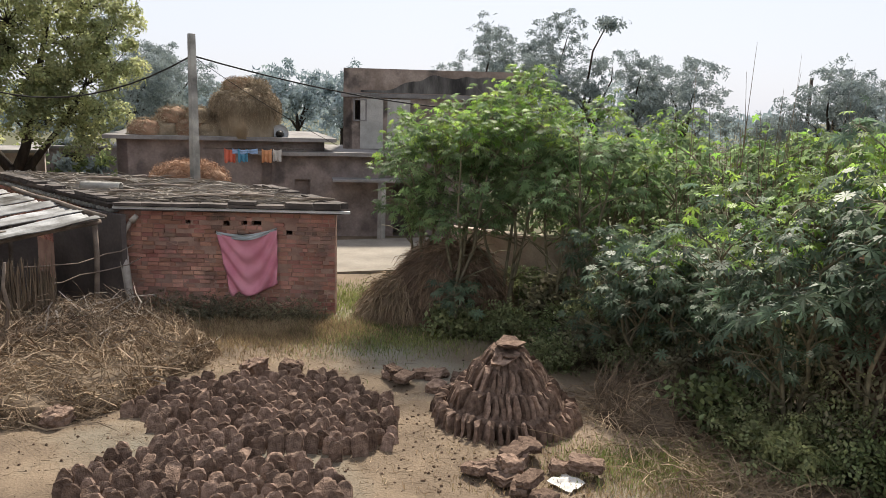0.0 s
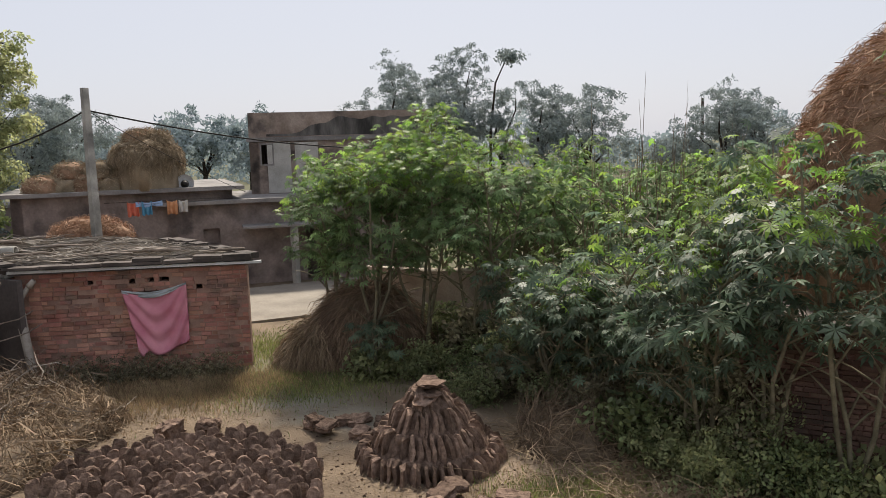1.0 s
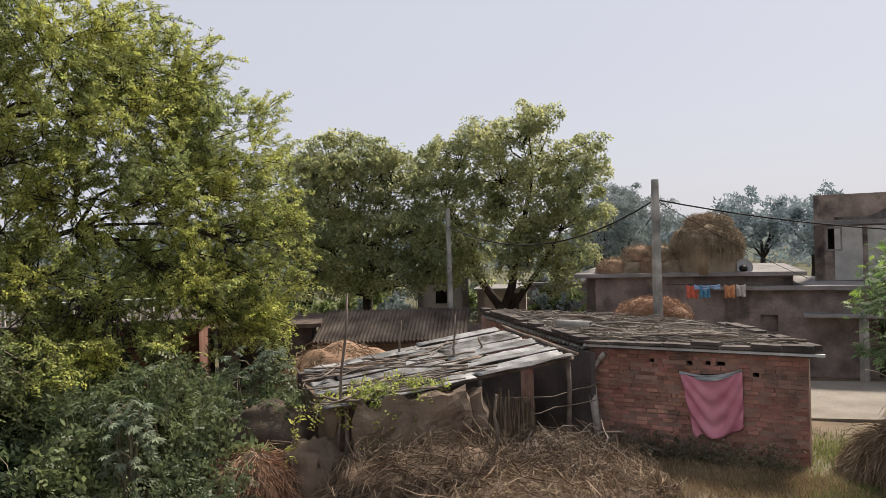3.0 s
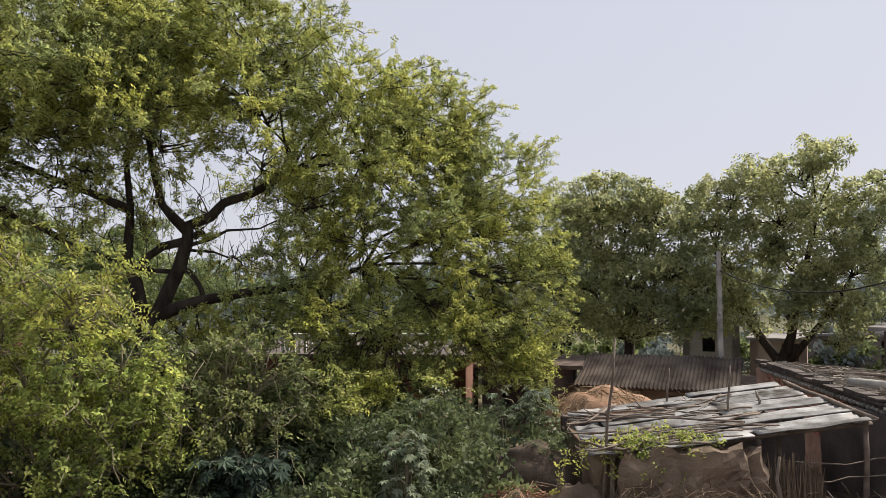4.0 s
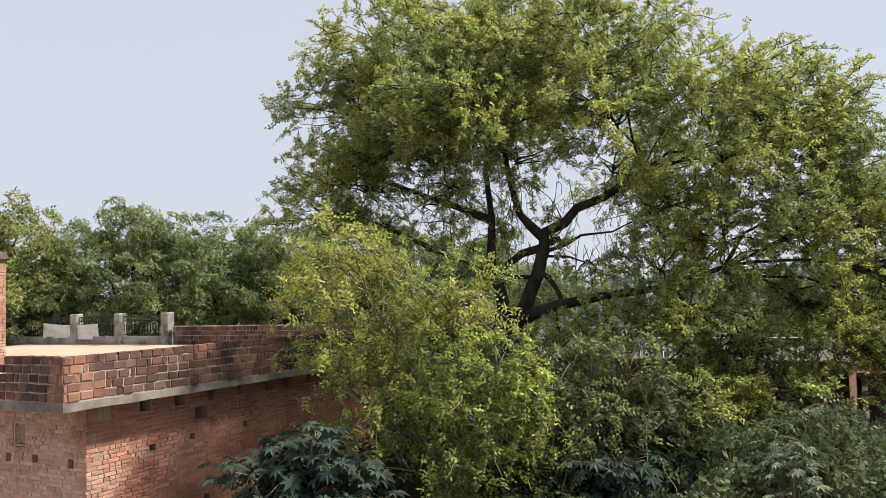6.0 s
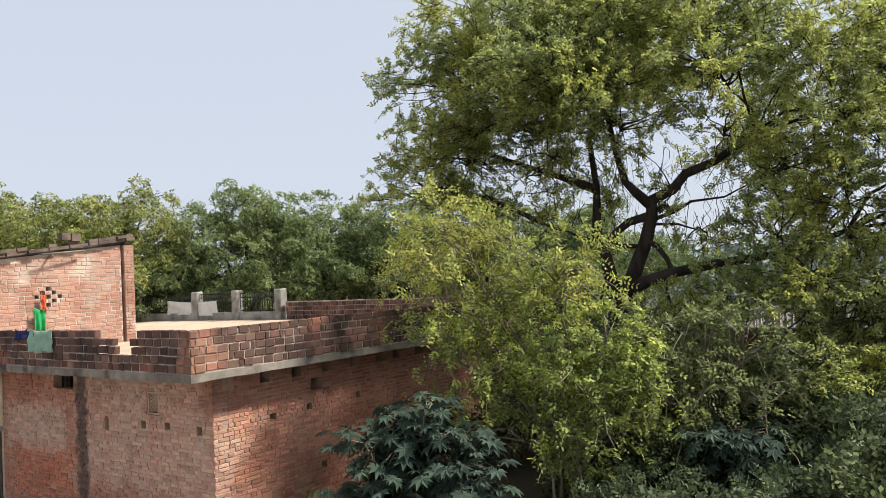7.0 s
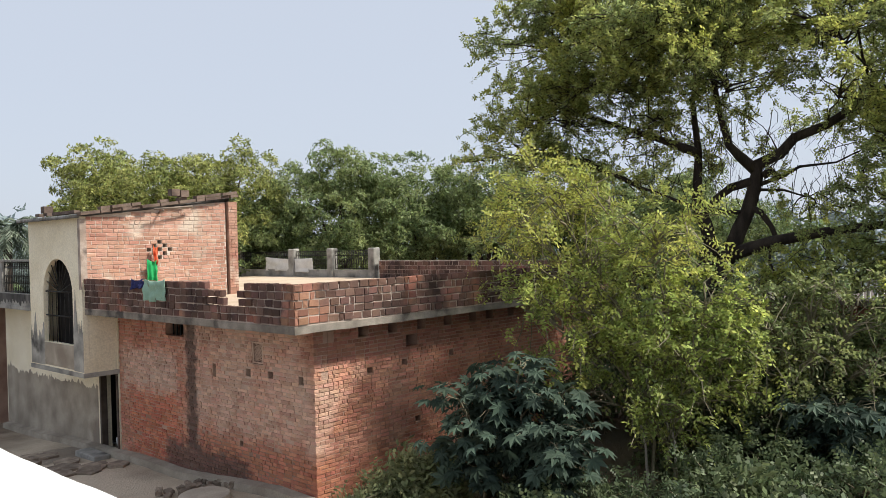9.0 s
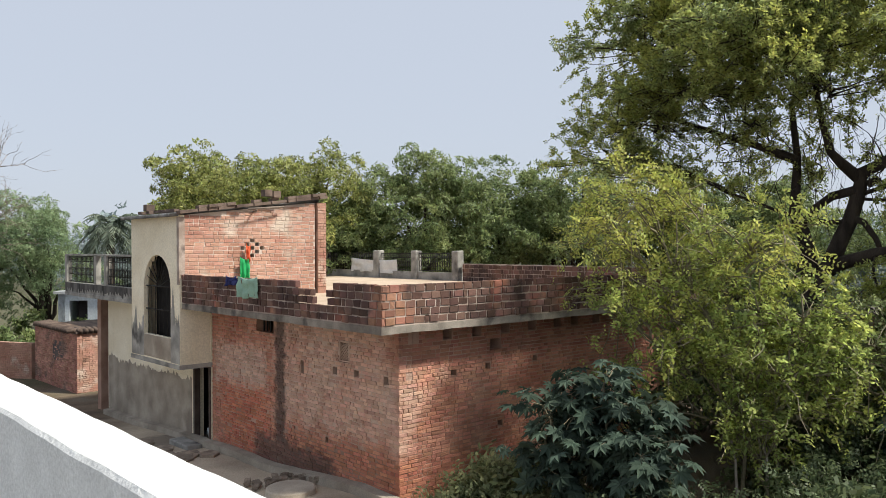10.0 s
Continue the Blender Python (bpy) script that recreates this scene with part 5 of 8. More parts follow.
def house_foot():
    """The cement ledge along the house, the flagstones and the round cover before it."""
    bm = bmesh.new()
    n = 40
    rows = []
    for i in range(n + 1):
        y = -24.9 + (24.9 - 11.2) * i / n
        g = ground_z(WX + 0.3, y)
        t = g + 0.16 + 0.02 * noise.noise((y * 2, 0, 0))
        w = 0.22 + 0.03 * noise.noise((y * 1.5, 5, 0))
        rows.append([bm.verts.new(p) for p in ((WX + 0.022, y, g - 0.2), (WX + 0.022, y, t), (WX + w, y, t - 0.02), (WX + w + 0.03, y, g - 0.2))])
    for a, b in zip(rows, rows[1:]):
        for k in range(3):
            bm.faces.new((a[k], b[k], b[k + 1], a[k + 1]))
    tagged(part("plinth_ledge", bm, BAREPLASTER), "worn cement ledge along the foot of the house", "ledge", kind="structure")
    g = ground_z(-6.7, -13.25)
    bm = bmesh.new()
    bmesh.ops.create_cone(bm, cap_ends=True, segments=28, radius1=0.46, radius2=0.44, depth=0.14)
    bmesh.ops.bevel(bm, geom=[e for e in bm.edges if abs(e.verts[0].co.z - e.verts[1].co.z) < 0.01], offset=0.02, segments=1, affect="EDGES")
    ob = part("round_cover", bm, material("pale_cement", (0.36, 0.31, 0.25), (0.48, 0.42, 0.34), 3, 40, 0.9, 0.3))
    ob.matrix_basis = pose(-6.65, -13.2, g + 0.07)
    tagged(ob, "round pale cement cover on the lane", "cover")
    rnd = random.Random(15)
    for i in range(16):
        x, y = -6.9 + rnd.uniform(-0.25, 1.1), -18.6 + rnd.uniform(-1.4, 1.4)
        bm = bmesh.new()
        m = rnd.randint(5, 6)
        pts = [(math.cos(6.28 * k / m + 0.3) * rnd.uniform(0.22, 0.36), math.sin(6.28 * k / m + 0.3) * rnd.uniform(0.2, 0.34)) for k in range(m)]
        prism(bm, pts, -0.05, 0.045)
        ob = part("flagstone", bm, STONE)
        ob.matrix_basis = pose(x, y, ground_z(x, y) + 0.01, rnd.uniform(-3, 3), rnd.uniform(-3, 3), rnd.uniform(0, 360))
        tagged(ob, "loose grey flagstone before the doorway", "flagstone", "flagstones by the door")
    g = ground_z(-7.2, -18.7)
    bm = bmesh.new()
    box(bm, (WX + 0.26, -19.2, g - 0.2), (WX + 0.62, -18.2, g + 0.12), 0.02)
    roughen(bm, 0.015, 4)
    tagged(part("doorstep", bm, CONCRETE), "worn concrete step before the open doorway", "step")


house_foot()


# ---- dung cakes drying on the ground ----
def cake_mesh(seed):
    """A hand-patted cake stood on edge: a thick rounded slab, rough all over."""
    bm = bmesh.new()
    bmesh.ops.create_icosphere(bm, subdivisions=2, radius=1)
    for v in bm.verts:
        d = v.co.copy()
        k = 1 + 0.13 * noise.noise(d * 1.9 + Vector((seed * 3.7, 0, 0))) + 0.17 * noise.noise(d * 4.5 + Vector((0, seed, 0)))
        x, y, z = (math.copysign(abs(c) ** e, c) for c, e in zip(d, (0.68, 0.32, 0.66)))
        v.co = Vector((x * 0.108 * k, y * 0.017 * (1 + 0.6 * noise.noise(d * 3 + Vector((0, 0, seed)))), 0.06 + z * 0.165 * k))
        v.co += 0.017 * Vector(noise.noise_vector(d * 6 + Vector((seed, 0, 0)))) + 0.024 * Vector(noise.noise_vector(d * 19))
    me = bpy.data.meshes.new("dung_cake")
    bm.to_mesh(me)
    bm.free()
    me.materials.append(DUNG)
    return me


CAKES = [cake_mesh(i) for i in range(7)]


def inside(p, poly):
    hit = False
    for (x0, y0), (x1, y1) in zip(poly, poly[1:] + poly[:1]):
        if (y0 > p[1]) != (y1 > p[1]) and p[0] < (x1 - x0) * (p[1] - y0) / (y1 - y0) + x0:
            hit = not hit
    return hit


def dung_field():
    rnd = random.Random(21)
    u, w = Vector((0.70, 0.714)), Vector((-0.714, 0.70))
    polys = ([(-9.75, 4.5), (-10.2, 5.3), (-9.75, 6.25), (-9.1, 7.35), (-7.4, 7.3), (-6.4, 6.4), (-6.6, 5.6), (-7.4, 5.15), (-8.1, 4.55), (-8.9, 4.5)], [(-8.45, 3.6), (-8.3, 4.4), (-7.4, 5.0), (-6.3, 5.3), (-5.7, 5.2), (-5.5, 4.7), (-6.9, 3.1), (-8.1, 2.9)])
    for poly in polys:
        for i in range(-40, 60):
            for j in range(-40, 60):
                p = Vector((-8.5, 5.0)) + u * (i * 0.205 + 0.10 * (j % 2)) + w * j * 0.174 + Vector((rnd.uniform(-.035, .035), rnd.uniform(-.035, .035)))
                if not inside(p, poly) or rnd.random() < 0.05:
                    continue
                mesh = CAKES[rnd.randrange(7)]
                lean = rnd.gauss(-17, 7) if rnd.random() < 0.9 else rnd.uniform(-75, -40)
                s = rnd.uniform(0.7, 0.98)
                m = pose(p.x, p.y, ground_z(p.x, p.y) + (0.02 if lean > -40 else 0.03), lean, 0, 45 + rnd.gauss(0, 11)) @ Matrix.Diagonal((s, s * rnd.uniform(0.8, 1.2), s * rnd.uniform(1.0, 1.3), 1))
                ob = new("dung_cake", mesh)
                ob.matrix_basis = m
                tagged(ob, "dark brown dung cake stood on edge to dry", "dung cake", "dung cakes drying in rows")


dung_field()


def dung_pile():
    c = (-6.15, 8.28)
    root = thing("dung_stack", "beehive stack of dark brown dung cakes on bare ground", "dung stack", at=(*c, 0))
    bm = bmesh.new()
    tube(bm, [(0, 0, 0), (0, 0, 0.24), (0, 0, 0.27), (0, 0, 0.52), (0, 0, 0.55), (0, 0, 0.82), (0, 0, 0.9)], [0.88, 0.81, 0.66, 0.55, 0.46, 0.31, 0.2], 24)
    part("core", bm, DUNG, root)
    rnd = random.Random(2)
    for r, z, n, lean, tall in ((0.94, -0.02, 58, -11, 0.28), (0.70, 0.22, 44, -17, 0.33), (0.48, 0.49, 32, -21, 0.32), (0.26, 0.74, 15, -22, 0.22)):
        for i in range(n):
            a = 360 * (i + rnd.uniform(-.2, .2)) / n
            q = r * rnd.uniform(0.97, 1.03)
            mesh = CAKES[rnd.randrange(7)]
            high = max(v.co.z for v in mesh.vertices)
            ob = new("cake", mesh)
            ob.matrix_basis = pose(q * math.cos(radians(a)), q * math.sin(radians(a)), z + rnd.uniform(-.015, .025), 0, 0, a + 90) @ pose(0, 0, 0, lean + rnd.gauss(0, 3.5), rnd.gauss(0, 4), 0) @ pose(0, 0, 0, 0, 0, 90 + rnd.gauss(0, 14)) @ Matrix.Diagonal((rnd.uniform(0.85, 1.1), rnd.uniform(1.5, 1.9), tall / high * rnd.uniform(0.93, 1.07), 1))
            ob.parent = root
    for i in range(9):
        ob = new("cake", CAKES[i % 7])
        k = 1 - i / 11
        ob.matrix_basis = pose(rnd.uniform(-.2, .2) * k, rnd.uniform(-.2, .14) * k, 0.86 + 0.025 * i, 78 + rnd.gauss(0, 16), 0, rnd.uniform(0, 360)) @ pose(0, 0, -0.12) @ Matrix.Diagonal((1.3, 1.1, 1.3, 1))
        ob.parent = root


dung_pile()


def lump(name, label, at, size, mat, seed, category="stone", group=""):
    bm = bmesh.new()
    bmesh.ops.create_icosphere(bm, subdivisions=4, radius=0.5)
    for v in bm.verts:
        d = v.co.normalized()
        k = 1 / max(abs(d.x), abs(d.y), abs(d.z))
        v.co = Vector([d[i] * (0.85 * k + 0.12) * 0.5 * size[i] for i in range(3)])
        v.co += 0.22 * min(size) * Vector(noise.noise_vector(d * 2.2 + Vector((seed * 3.1, 0, 0)))) + 0.06 * min(size) * Vector(noise.noise_vector(d * 7))
    ob = part(name, bm, mat)
    ob.matrix_basis = pose(*at, (seed * 13) % 17 - 8, (seed * 29) % 19 - 9, seed * 57)
    return tagged(ob, label, category, group)


def loose_ground_things():
    rnd = random.Random(31)
    for i in range(13):
        x, y = -4.85 + rnd.uniform(-.45, .55), 7.0 + rnd.uniform(-.5, .5)
        lump("dung_lump", "broken dried dung slab lying in a small heap", (x, y, 0.07 + 0.10 * (i > 7)), (rnd.uniform(.25, .42), rnd.uniform(.16, .28), rnd.uniform(.1, .16)), DUNG, i, "dung lump", "broken slabs by the stack")
    for i in range(9):
        x, y = -7.85 + rnd.uniform(-.5, .6), 8.45 + rnd.uniform(-.35, .35)
        lump("dung_lump", "dark dried dung slab in a low pile", (x, y, 0.06 + 0.08 * (i > 5)), (rnd.uniform(.25, .5), rnd.uniform(.2, .3), rnd.uniform(.1, .16)), DUNG, i + 20, "dung lump", "low pile beyond the stack")
    lump("dung_block", "square brown dung block on the sandy ground", (-10.0, 3.78, 0.1), (0.36, 0.28, 0.22), DUNG, 2, "dung block")
    lump("dung_lump", "dark dung lump on the sandy ground", (-9.95, 6.75, 0.1), (0.4, 0.3, 0.25), DUNG, 5, "dung lump")
    lump("dung_lump", "dark dung lump on the sandy ground", (-9.6, 7.2, 0.1), (0.35, 0.3, 0.2), DUNG, 7, "dung lump")
    bm = bmesh.new()
    bmesh.ops.create_grid(bm, x_segments=6, y_segments=5, size=0.16)
    roughen(bm, 0.04, 9)
    ob = part("paper_scrap", bm, cloth("scrap_paper", (0.6, 0.58, 0.55)))
    ob.matrix_basis = pose(-4.38, 7.15, 0.04)
    tagged(ob, "crumpled white paper scrap on the ground", "paper")
    for i in range(26):
        x, y = -6.9 + rnd.uniform(-.55, .55), -14.0 + rnd.uniform(-.6, .6)
        lump("rubble", "broken brick rubble beside the lane", (x, y, ground_z(x, y) + 0.05 + rnd.uniform(0, .05)), (rnd.uniform(.12, .26), rnd.uniform(.1, .16), rnd.uniform(.06, .12)), STONE, i + 40, "rubble", "rubble by the brick house")


loose_ground_things()


# ---- straw heaps, haystacks ----
def mound(name, label, at, radii, mat, seed, n=1400, length=0.7, width=0.014, smat=None, category="straw heap", steep=0.7, droop=0.0, turn=0, curl=0.05):
    """A heap: a lumpy body covered with stalks lying along its sides."""
    rng = np.random.default_rng(seed)
    root = thing(name, label, category, at=at, turn=turn)
    bm = bmesh.new()
    bmesh.ops.create_icosphere(bm, subdivisions=4, radius=1)
    for v in bm.verts:
        d = v.co.copy()
        k = 1 + 0.16 * noise.noise(d * 2.2 + Vector((seed, 0, 0))) + 0.05 * noise.noise(d * 7)
        v.co = Vector((d.x * radii[0] * k, d.y * radii[1] * k, max(-0.05, (abs(d.z) ** steep * (1 if d.z > 0 else -1)) * radii[2] * k)))
    for f in bm.faces:
        f.smooth = True
    part("body", bm, mat, root)
    d = rng.normal(size=(n, 3))
    d[:, 2] = np.abs(d[:, 2])
    d /= np.linalg.norm(d, axis=1, keepdims=True)
    s = np.stack([d[:, 0] * radii[0], d[:, 1] * radii[1], np.clip(d[:, 2] ** steep * radii[2], 0.02, None)], 1) * 1.02
    tang = np.cross(d, rng.normal(size=(n, 3)))
    down = np.stack([d[:, 0] * d[:, 2], d[:, 1] * d[:, 2], -(d[:, 0] ** 2 + d[:, 1] ** 2)], 1)
    t = tang * (1 - droop) + down * droop * 1.4
    t /= np.linalg.norm(t, axis=1, keepdims=True) + 1e-9
    e = s + t * length * rng.uniform(0.4, 1.2, (n, 1)) + d * rng.uniform(-0.02, 0.05, (n, 1))
    e[:, 2] = np.clip(e[:, 2], 0.02, None)
    st = strands("stalk_cover", s, e, curl, width, smat or mat, root, "", rng)
    tagged(st, kind="stuff")
    return root


mound("straw_heap", "golden-grey straw heap spread before the shed", (-11.6, 4.2, 0), (1.5, 1.6, 0.42), BRUSH, 3, 7000, 0.6, 0.014, smat=STRAW, droop=0.5, curl=0.07)
mound("straw_heap", "golden straw heap beside the dung cakes", (-11.9, 5.9, 0), (1.1, 1.0, 0.36), BRUSH, 4, 4800, 0.55, 0.014, smat=STRAW, droop=0.5, curl=0.07)
mound("brush_heap", "grey-brown heap of dead brushwood by the hut wall", (-12.9, 5.4, 0), (1.35, 1.5, 0.55), DARKTHATCH, 5, 4200, 0.75, 0.014, smat=BRUSH, category="brush heap", droop=0.45, curl=0.1)
mound("straw_heap", "brown straw slumped beside the clay mound", (-13.2, -0.1, 0), (0.7, 0.7, 0.95), BRUSH, 16, 2600, 0.6, 0.014, smat=THATCH, droop=0.8)
mound("brush_heap", "tangled dead brushwood under the shed eave", (-12.8, 2.9, 0), (1.0, 1.7, 0.8), DARKTHATCH, 6, 3200, 1.0, 0.013, smat=BRUSH, category="brush heap", droop=0.4, curl=0.13)
mound("haystack", "dark brown haystack slumping beside the lane under castor bushes", (-10.35, 11.75, 0), (1.25, 1.1, 1.5), DARKTHATCH, 7, 5200, 0.6, 0.014, smat=DARKTHATCH, droop=0.8, category="haystack", steep=1.05)
mound("haystack", "low brown straw apron spilling from the haystack", (-10.95, 11.0, 0), (0.75, 0.8, 0.85), DARKTHATCH, 8, 2600, 0.6, 0.014, smat=STRAW, droop=0.9, category="haystack", steep=1.1)
mound("straw_heap", "orange-gold straw heap behind the shed", (-19.8, 2.3, 0), (1.5, 1.7, 1.75), THATCH, 9, 1500, 0.7, 0.016, smat=STRAW, droop=0.6)
mound("brush_heap", "low dead brush on the ground by the bushes", (-4.7, 9.9, 0), (0.8, 0.9, 0.35), BRUSH, 10, 1200, 0.7, 0.012, category="brush heap")


def loose_brush(label, cx, cy, rx, ry, z, n, seed, mat):
    """Long bent dead branches lying tangled over a heap."""
    rng = np.random.default_rng(seed)
    p = rng.normal(size=(n, 2)) * (rx / 2, ry / 2)
    s0 = np.stack([cx + p[:, 0], cy + p[:, 1], z * np.exp(-(p[:, 0] / rx) ** 2 - (p[:, 1] / ry) ** 2) + rng.uniform(0.0, 0.22, n)], 1)
    a = rng.uniform(0, 6.28, n)
    e0 = s0 + np.stack([np.cos(a), np.sin(a), rng.normal(-0.05, 0.18, n)], 1) * rng.uniform(0.5, 1.3, (n, 1))
    e0[:, 2] = np.clip(e0[:, 2], 0.04, None)
    tagged(strands("loose_brushwood", s0, e0, 0.1, 0.022, mat, None, label, rng), "", "brushwood", kind="stuff")


loose_brush("bent grey branches tangled over the brush heap", -12.9, 5.3, 1.5, 1.6, 0.5, 260, 71, ROOFBRUSH)
loose_brush("bent brown branches tangled over the straw heap", -12.2, 3.6, 1.8, 2.4, 0.45, 260, 72, BRUSH)


def tall_stack():
    root = mound("thatch_stack", "tall reddish-brown thatch stack above the bushes", (-0.45, 12.7, 1.9), (2.4, 1.7, 3.95), THATCH, 12, 13000, 0.42, 0.012, droop=0.25, category="haystack", steep=1.0)
    return root


tall_stack()


def block_building(name, label, a, b, depth, z1, mat, roof=None, z0=-0.3, over=0.15, holes=(), slab=0.12, category="house", parapet=0.0):
    """A plain old building: a front wall with openings from a to b, side and back walls, and a slab roof."""
    a, b = Vector((*a, 0)), Vector((*b, 0))
    u = (b - a).normalized()
    inn = Vector((-u.y, u.x, 0)) * depth
    root = thing(name, label, category)
    bm = bmesh.new()
    wall_with_holes(bm, a[:2], b[:2], z0, z1, 0.3, holes)
    part("front_wall", bm, mat, root)
    bm = bmesh.new()
    for p, q in ((b, b + inn), (b + inn, a + inn), (a + inn, a)):
        wall_with_holes(bm, p[:2], q[:2], z0, z1, 0.3) if p is not a else None
    part("wall", bm, mat, root)
    # a dark sheet added behind each opening stands in for the unlit room
    for h in holes:
        bm = bmesh.new()
        p = a + u * h[0] + inn.normalized() * 0.9
        q = a + u * h[1] + inn.normalized() * 0.9
        wall_with_holes(bm, p[:2], q[:2], h[2], h[3], 0.05)
        part("inner_wall", bm, DARKWALL, root)
    bm = bmesh.new()
    o = inn.normalized() * over
    pl = [a - u * over - o, b + u * over - o, b + u * over + inn + o, a - u * over + inn + o]
    prism(bm, [(p.x, p.y) for p in pl], z1 + 0.003, z1 + slab)
    bmesh.ops.subdivide_edges(bm, edges=[e for e in bm.edges if e.calc_length() > 1], cuts=10)
    roughen(bm, 0.02, 1.5)
    part("roof", bm, roof or CONCRETE, root)
    if parapet:
        bm = bmesh.new()
        wall_with_holes(bm, (a + o * 0)[:2], b[:2], z1 + slab, z1 + slab + parapet, 0.12)
        part("parapet", bm, mat, root)
    return root, u, inn


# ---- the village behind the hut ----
# greyed roof colour with distance haze painted in
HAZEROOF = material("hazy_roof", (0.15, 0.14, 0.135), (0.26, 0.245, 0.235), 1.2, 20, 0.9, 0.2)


def village():
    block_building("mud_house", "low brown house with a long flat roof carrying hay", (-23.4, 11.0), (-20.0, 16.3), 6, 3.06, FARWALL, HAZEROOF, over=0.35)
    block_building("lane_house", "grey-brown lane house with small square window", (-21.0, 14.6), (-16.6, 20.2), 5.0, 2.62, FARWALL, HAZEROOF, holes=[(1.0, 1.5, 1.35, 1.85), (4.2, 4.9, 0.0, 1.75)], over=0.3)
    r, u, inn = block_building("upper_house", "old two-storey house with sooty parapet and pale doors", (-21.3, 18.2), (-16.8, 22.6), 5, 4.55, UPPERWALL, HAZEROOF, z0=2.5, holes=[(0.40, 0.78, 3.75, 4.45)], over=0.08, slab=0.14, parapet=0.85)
    a = Vector((-21.3, 18.2, 0))
    n = Vector((u.y, -u.x, 0))
    for s in (1.0, 1.95):
        p = a + u * s + n * 0.03
        bm = bmesh.new()
        box(bm, (p.x - 0.4, p.y - 0.03, 2.76), (p.x + 0.4, p.y + 0.03, 4.5), 0, Matrix.Rotation(math.atan2(u.y, u.x), 4, "Z"))
        part("door", bm, material("pale_door", (0.34, 0.33, 0.30), (0.44, 0.42, 0.39), 3, 30, 0.8, 0.1), r)
    bm = bmesh.new()
    p = a + u * 0.59 + n * 0.04
    for dx, dz, w, h in ((0, 3.74, 0.46, 0.05), (0, 4.46, 0.46, 0.05), (-0.21, 4.1, 0.05, 0.75), (0.21, 4.1, 0.05, 0.75)):
        q = p + u * dx
        box(bm, (q.x - w / 2, q.y - 0.03, dz - h / 2), (q.x + w / 2, q.y + 0.03, dz + h / 2), 0, Matrix.Rotation(math.atan2(u.y, u.x), 4, "Z"))
    part("window_frame", bm, HAZEROOF, r)
    # soot on the parapet
    ys = np.linspace(0.6, 6.2, 50)
    v, f = [], []
    for s in ys:
        q = a + u * s + n * 0.006
        v += [(q.x, q.y, 4.72), (q.x, q.y, 4.80 + 0.5 * smooth(1.4, 3.0, s) * (1 + 0.6 * noise.noise((s * 1.7, 0, 0))))]
    f = [(2 * i, 2 * i + 2, 2 * i + 3, 2 * i + 1) for i in range(49)]
    sheet("stain", v, f, SOOT, r, "black soot on the parapet")
    # canopy and post of the lane house
    cu = (Vector((-16.6, 20.2, 0)) - Vector((-21.0, 14.6, 0))).normalized()
    cn = Vector((cu.y, -cu.x, 0))
    p0 = Vector((-21.0, 14.6, 0)) + cu * 2.2
    bm = bmesh.new()
    prism(bm, [(q.x, q.y) for q in (p0, p0 + cu * 3.2, p0 + cu * 3.2 + cn * 0.9, p0 + cn * 0.9)], 1.86, 1.93)
    can = tagged(part("canopy", bm, HAZEROOF), "thin grey slab canopy over the lane door", "canopy")
    post = p0 + cu * 1.55 + cn * 0.8
    bm = bmesh.new()
    box(bm, (post.x - 0.09, post.y - 0.09, -0.1), (post.x + 0.09, post.y + 0.09, 1.858))
    part("post", bm, CONCRETE, can)
    # paved lane
    bm = bmesh.new()
    prism(bm, [(-20.0, 13.2), (-15.0, 12.4), (-13.8, 14.6), (-16.8, 19.3)], -0.05, 0.06)
    tagged(part("lane", bm, material("pale_lane", (0.20, 0.175, 0.145), (0.28, 0.25, 0.21), 1, 20, 0.95, 0.3)), "pale worn paved lane between the houses", "lane", kind="structure")
    # hay on the roofs
    mound("hay_bale", "big square-sided golden haystack on a flat roof", (-21.9, 14.6, 3.17), (1.02, 1.02, 1.45), HAY, 31, 8500, 0.45, 0.014, droop=0.6, category="haystack", steep=0.2)
    rb = random.Random(12)
    for k, (x, y, z, r) in enumerate(((-22.4, 13.6, 3.17, 0.55), (-22.75, 13.1, 3.17, 0.6), (-23.1, 12.5, 3.17, 0.55), (-23.2, 11.9, 3.17, 0.5), (-22.6, 13.3, 3.62, 0.45), (-23.0, 12.7, 3.6, 0.45), (-22.3, 13.9, 3.5, 0.4), (-22.0, 14.3, 4.62, 0.36), (-21.6, 14.9, 4.60, 0.34), (-22.1, 14.8, 4.64, 0.38))):
        mound("hay_bundle", "tied brown hay bundle heaped on the flat roof", (x, y, z), (r * 1.15, r, r * 0.95), THATCH if k % 2 else HAY, 50 + k, 450, 0.25, 0.013, smat=HAY, category="hay bundle", turn=rb.uniform(0, 180))
    mound("hay_heap", "small golden hay heap behind the hut", (-19.0, 10.9, 1.9), (0.85, 1.05, 0.72), THATCH, 34, 2200, 0.3, 0.013, category="haystack")
    bm = bmesh.new()
    prism(bm, [(-19.9, 9.8), (-17.9, 10.4), (-18.2, 12.0), (-20.2, 11.5)], -0.2, 1.95)
    tagged(part("low_wall", bm, FARWALL), "low old brick store carrying a hay heap", "store")
    # dish
    bm = bmesh.new()
    bmesh.ops.create_uvsphere(bm, u_segments=18, v_segments=10, radius=0.28, matrix=Matrix.Diagonal((1, 1, 0.3, 1)))
    bmesh.ops.delete(bm, geom=[v for v in bm.verts if v.co.z > 0.01], context="VERTS")
    dish = thing("satellite_dish", "pale satellite dish on the roof edge", "dish", at=(-20.8, 15.13, 3.15))
    ob = part("reflector", bm, TIN, dish)
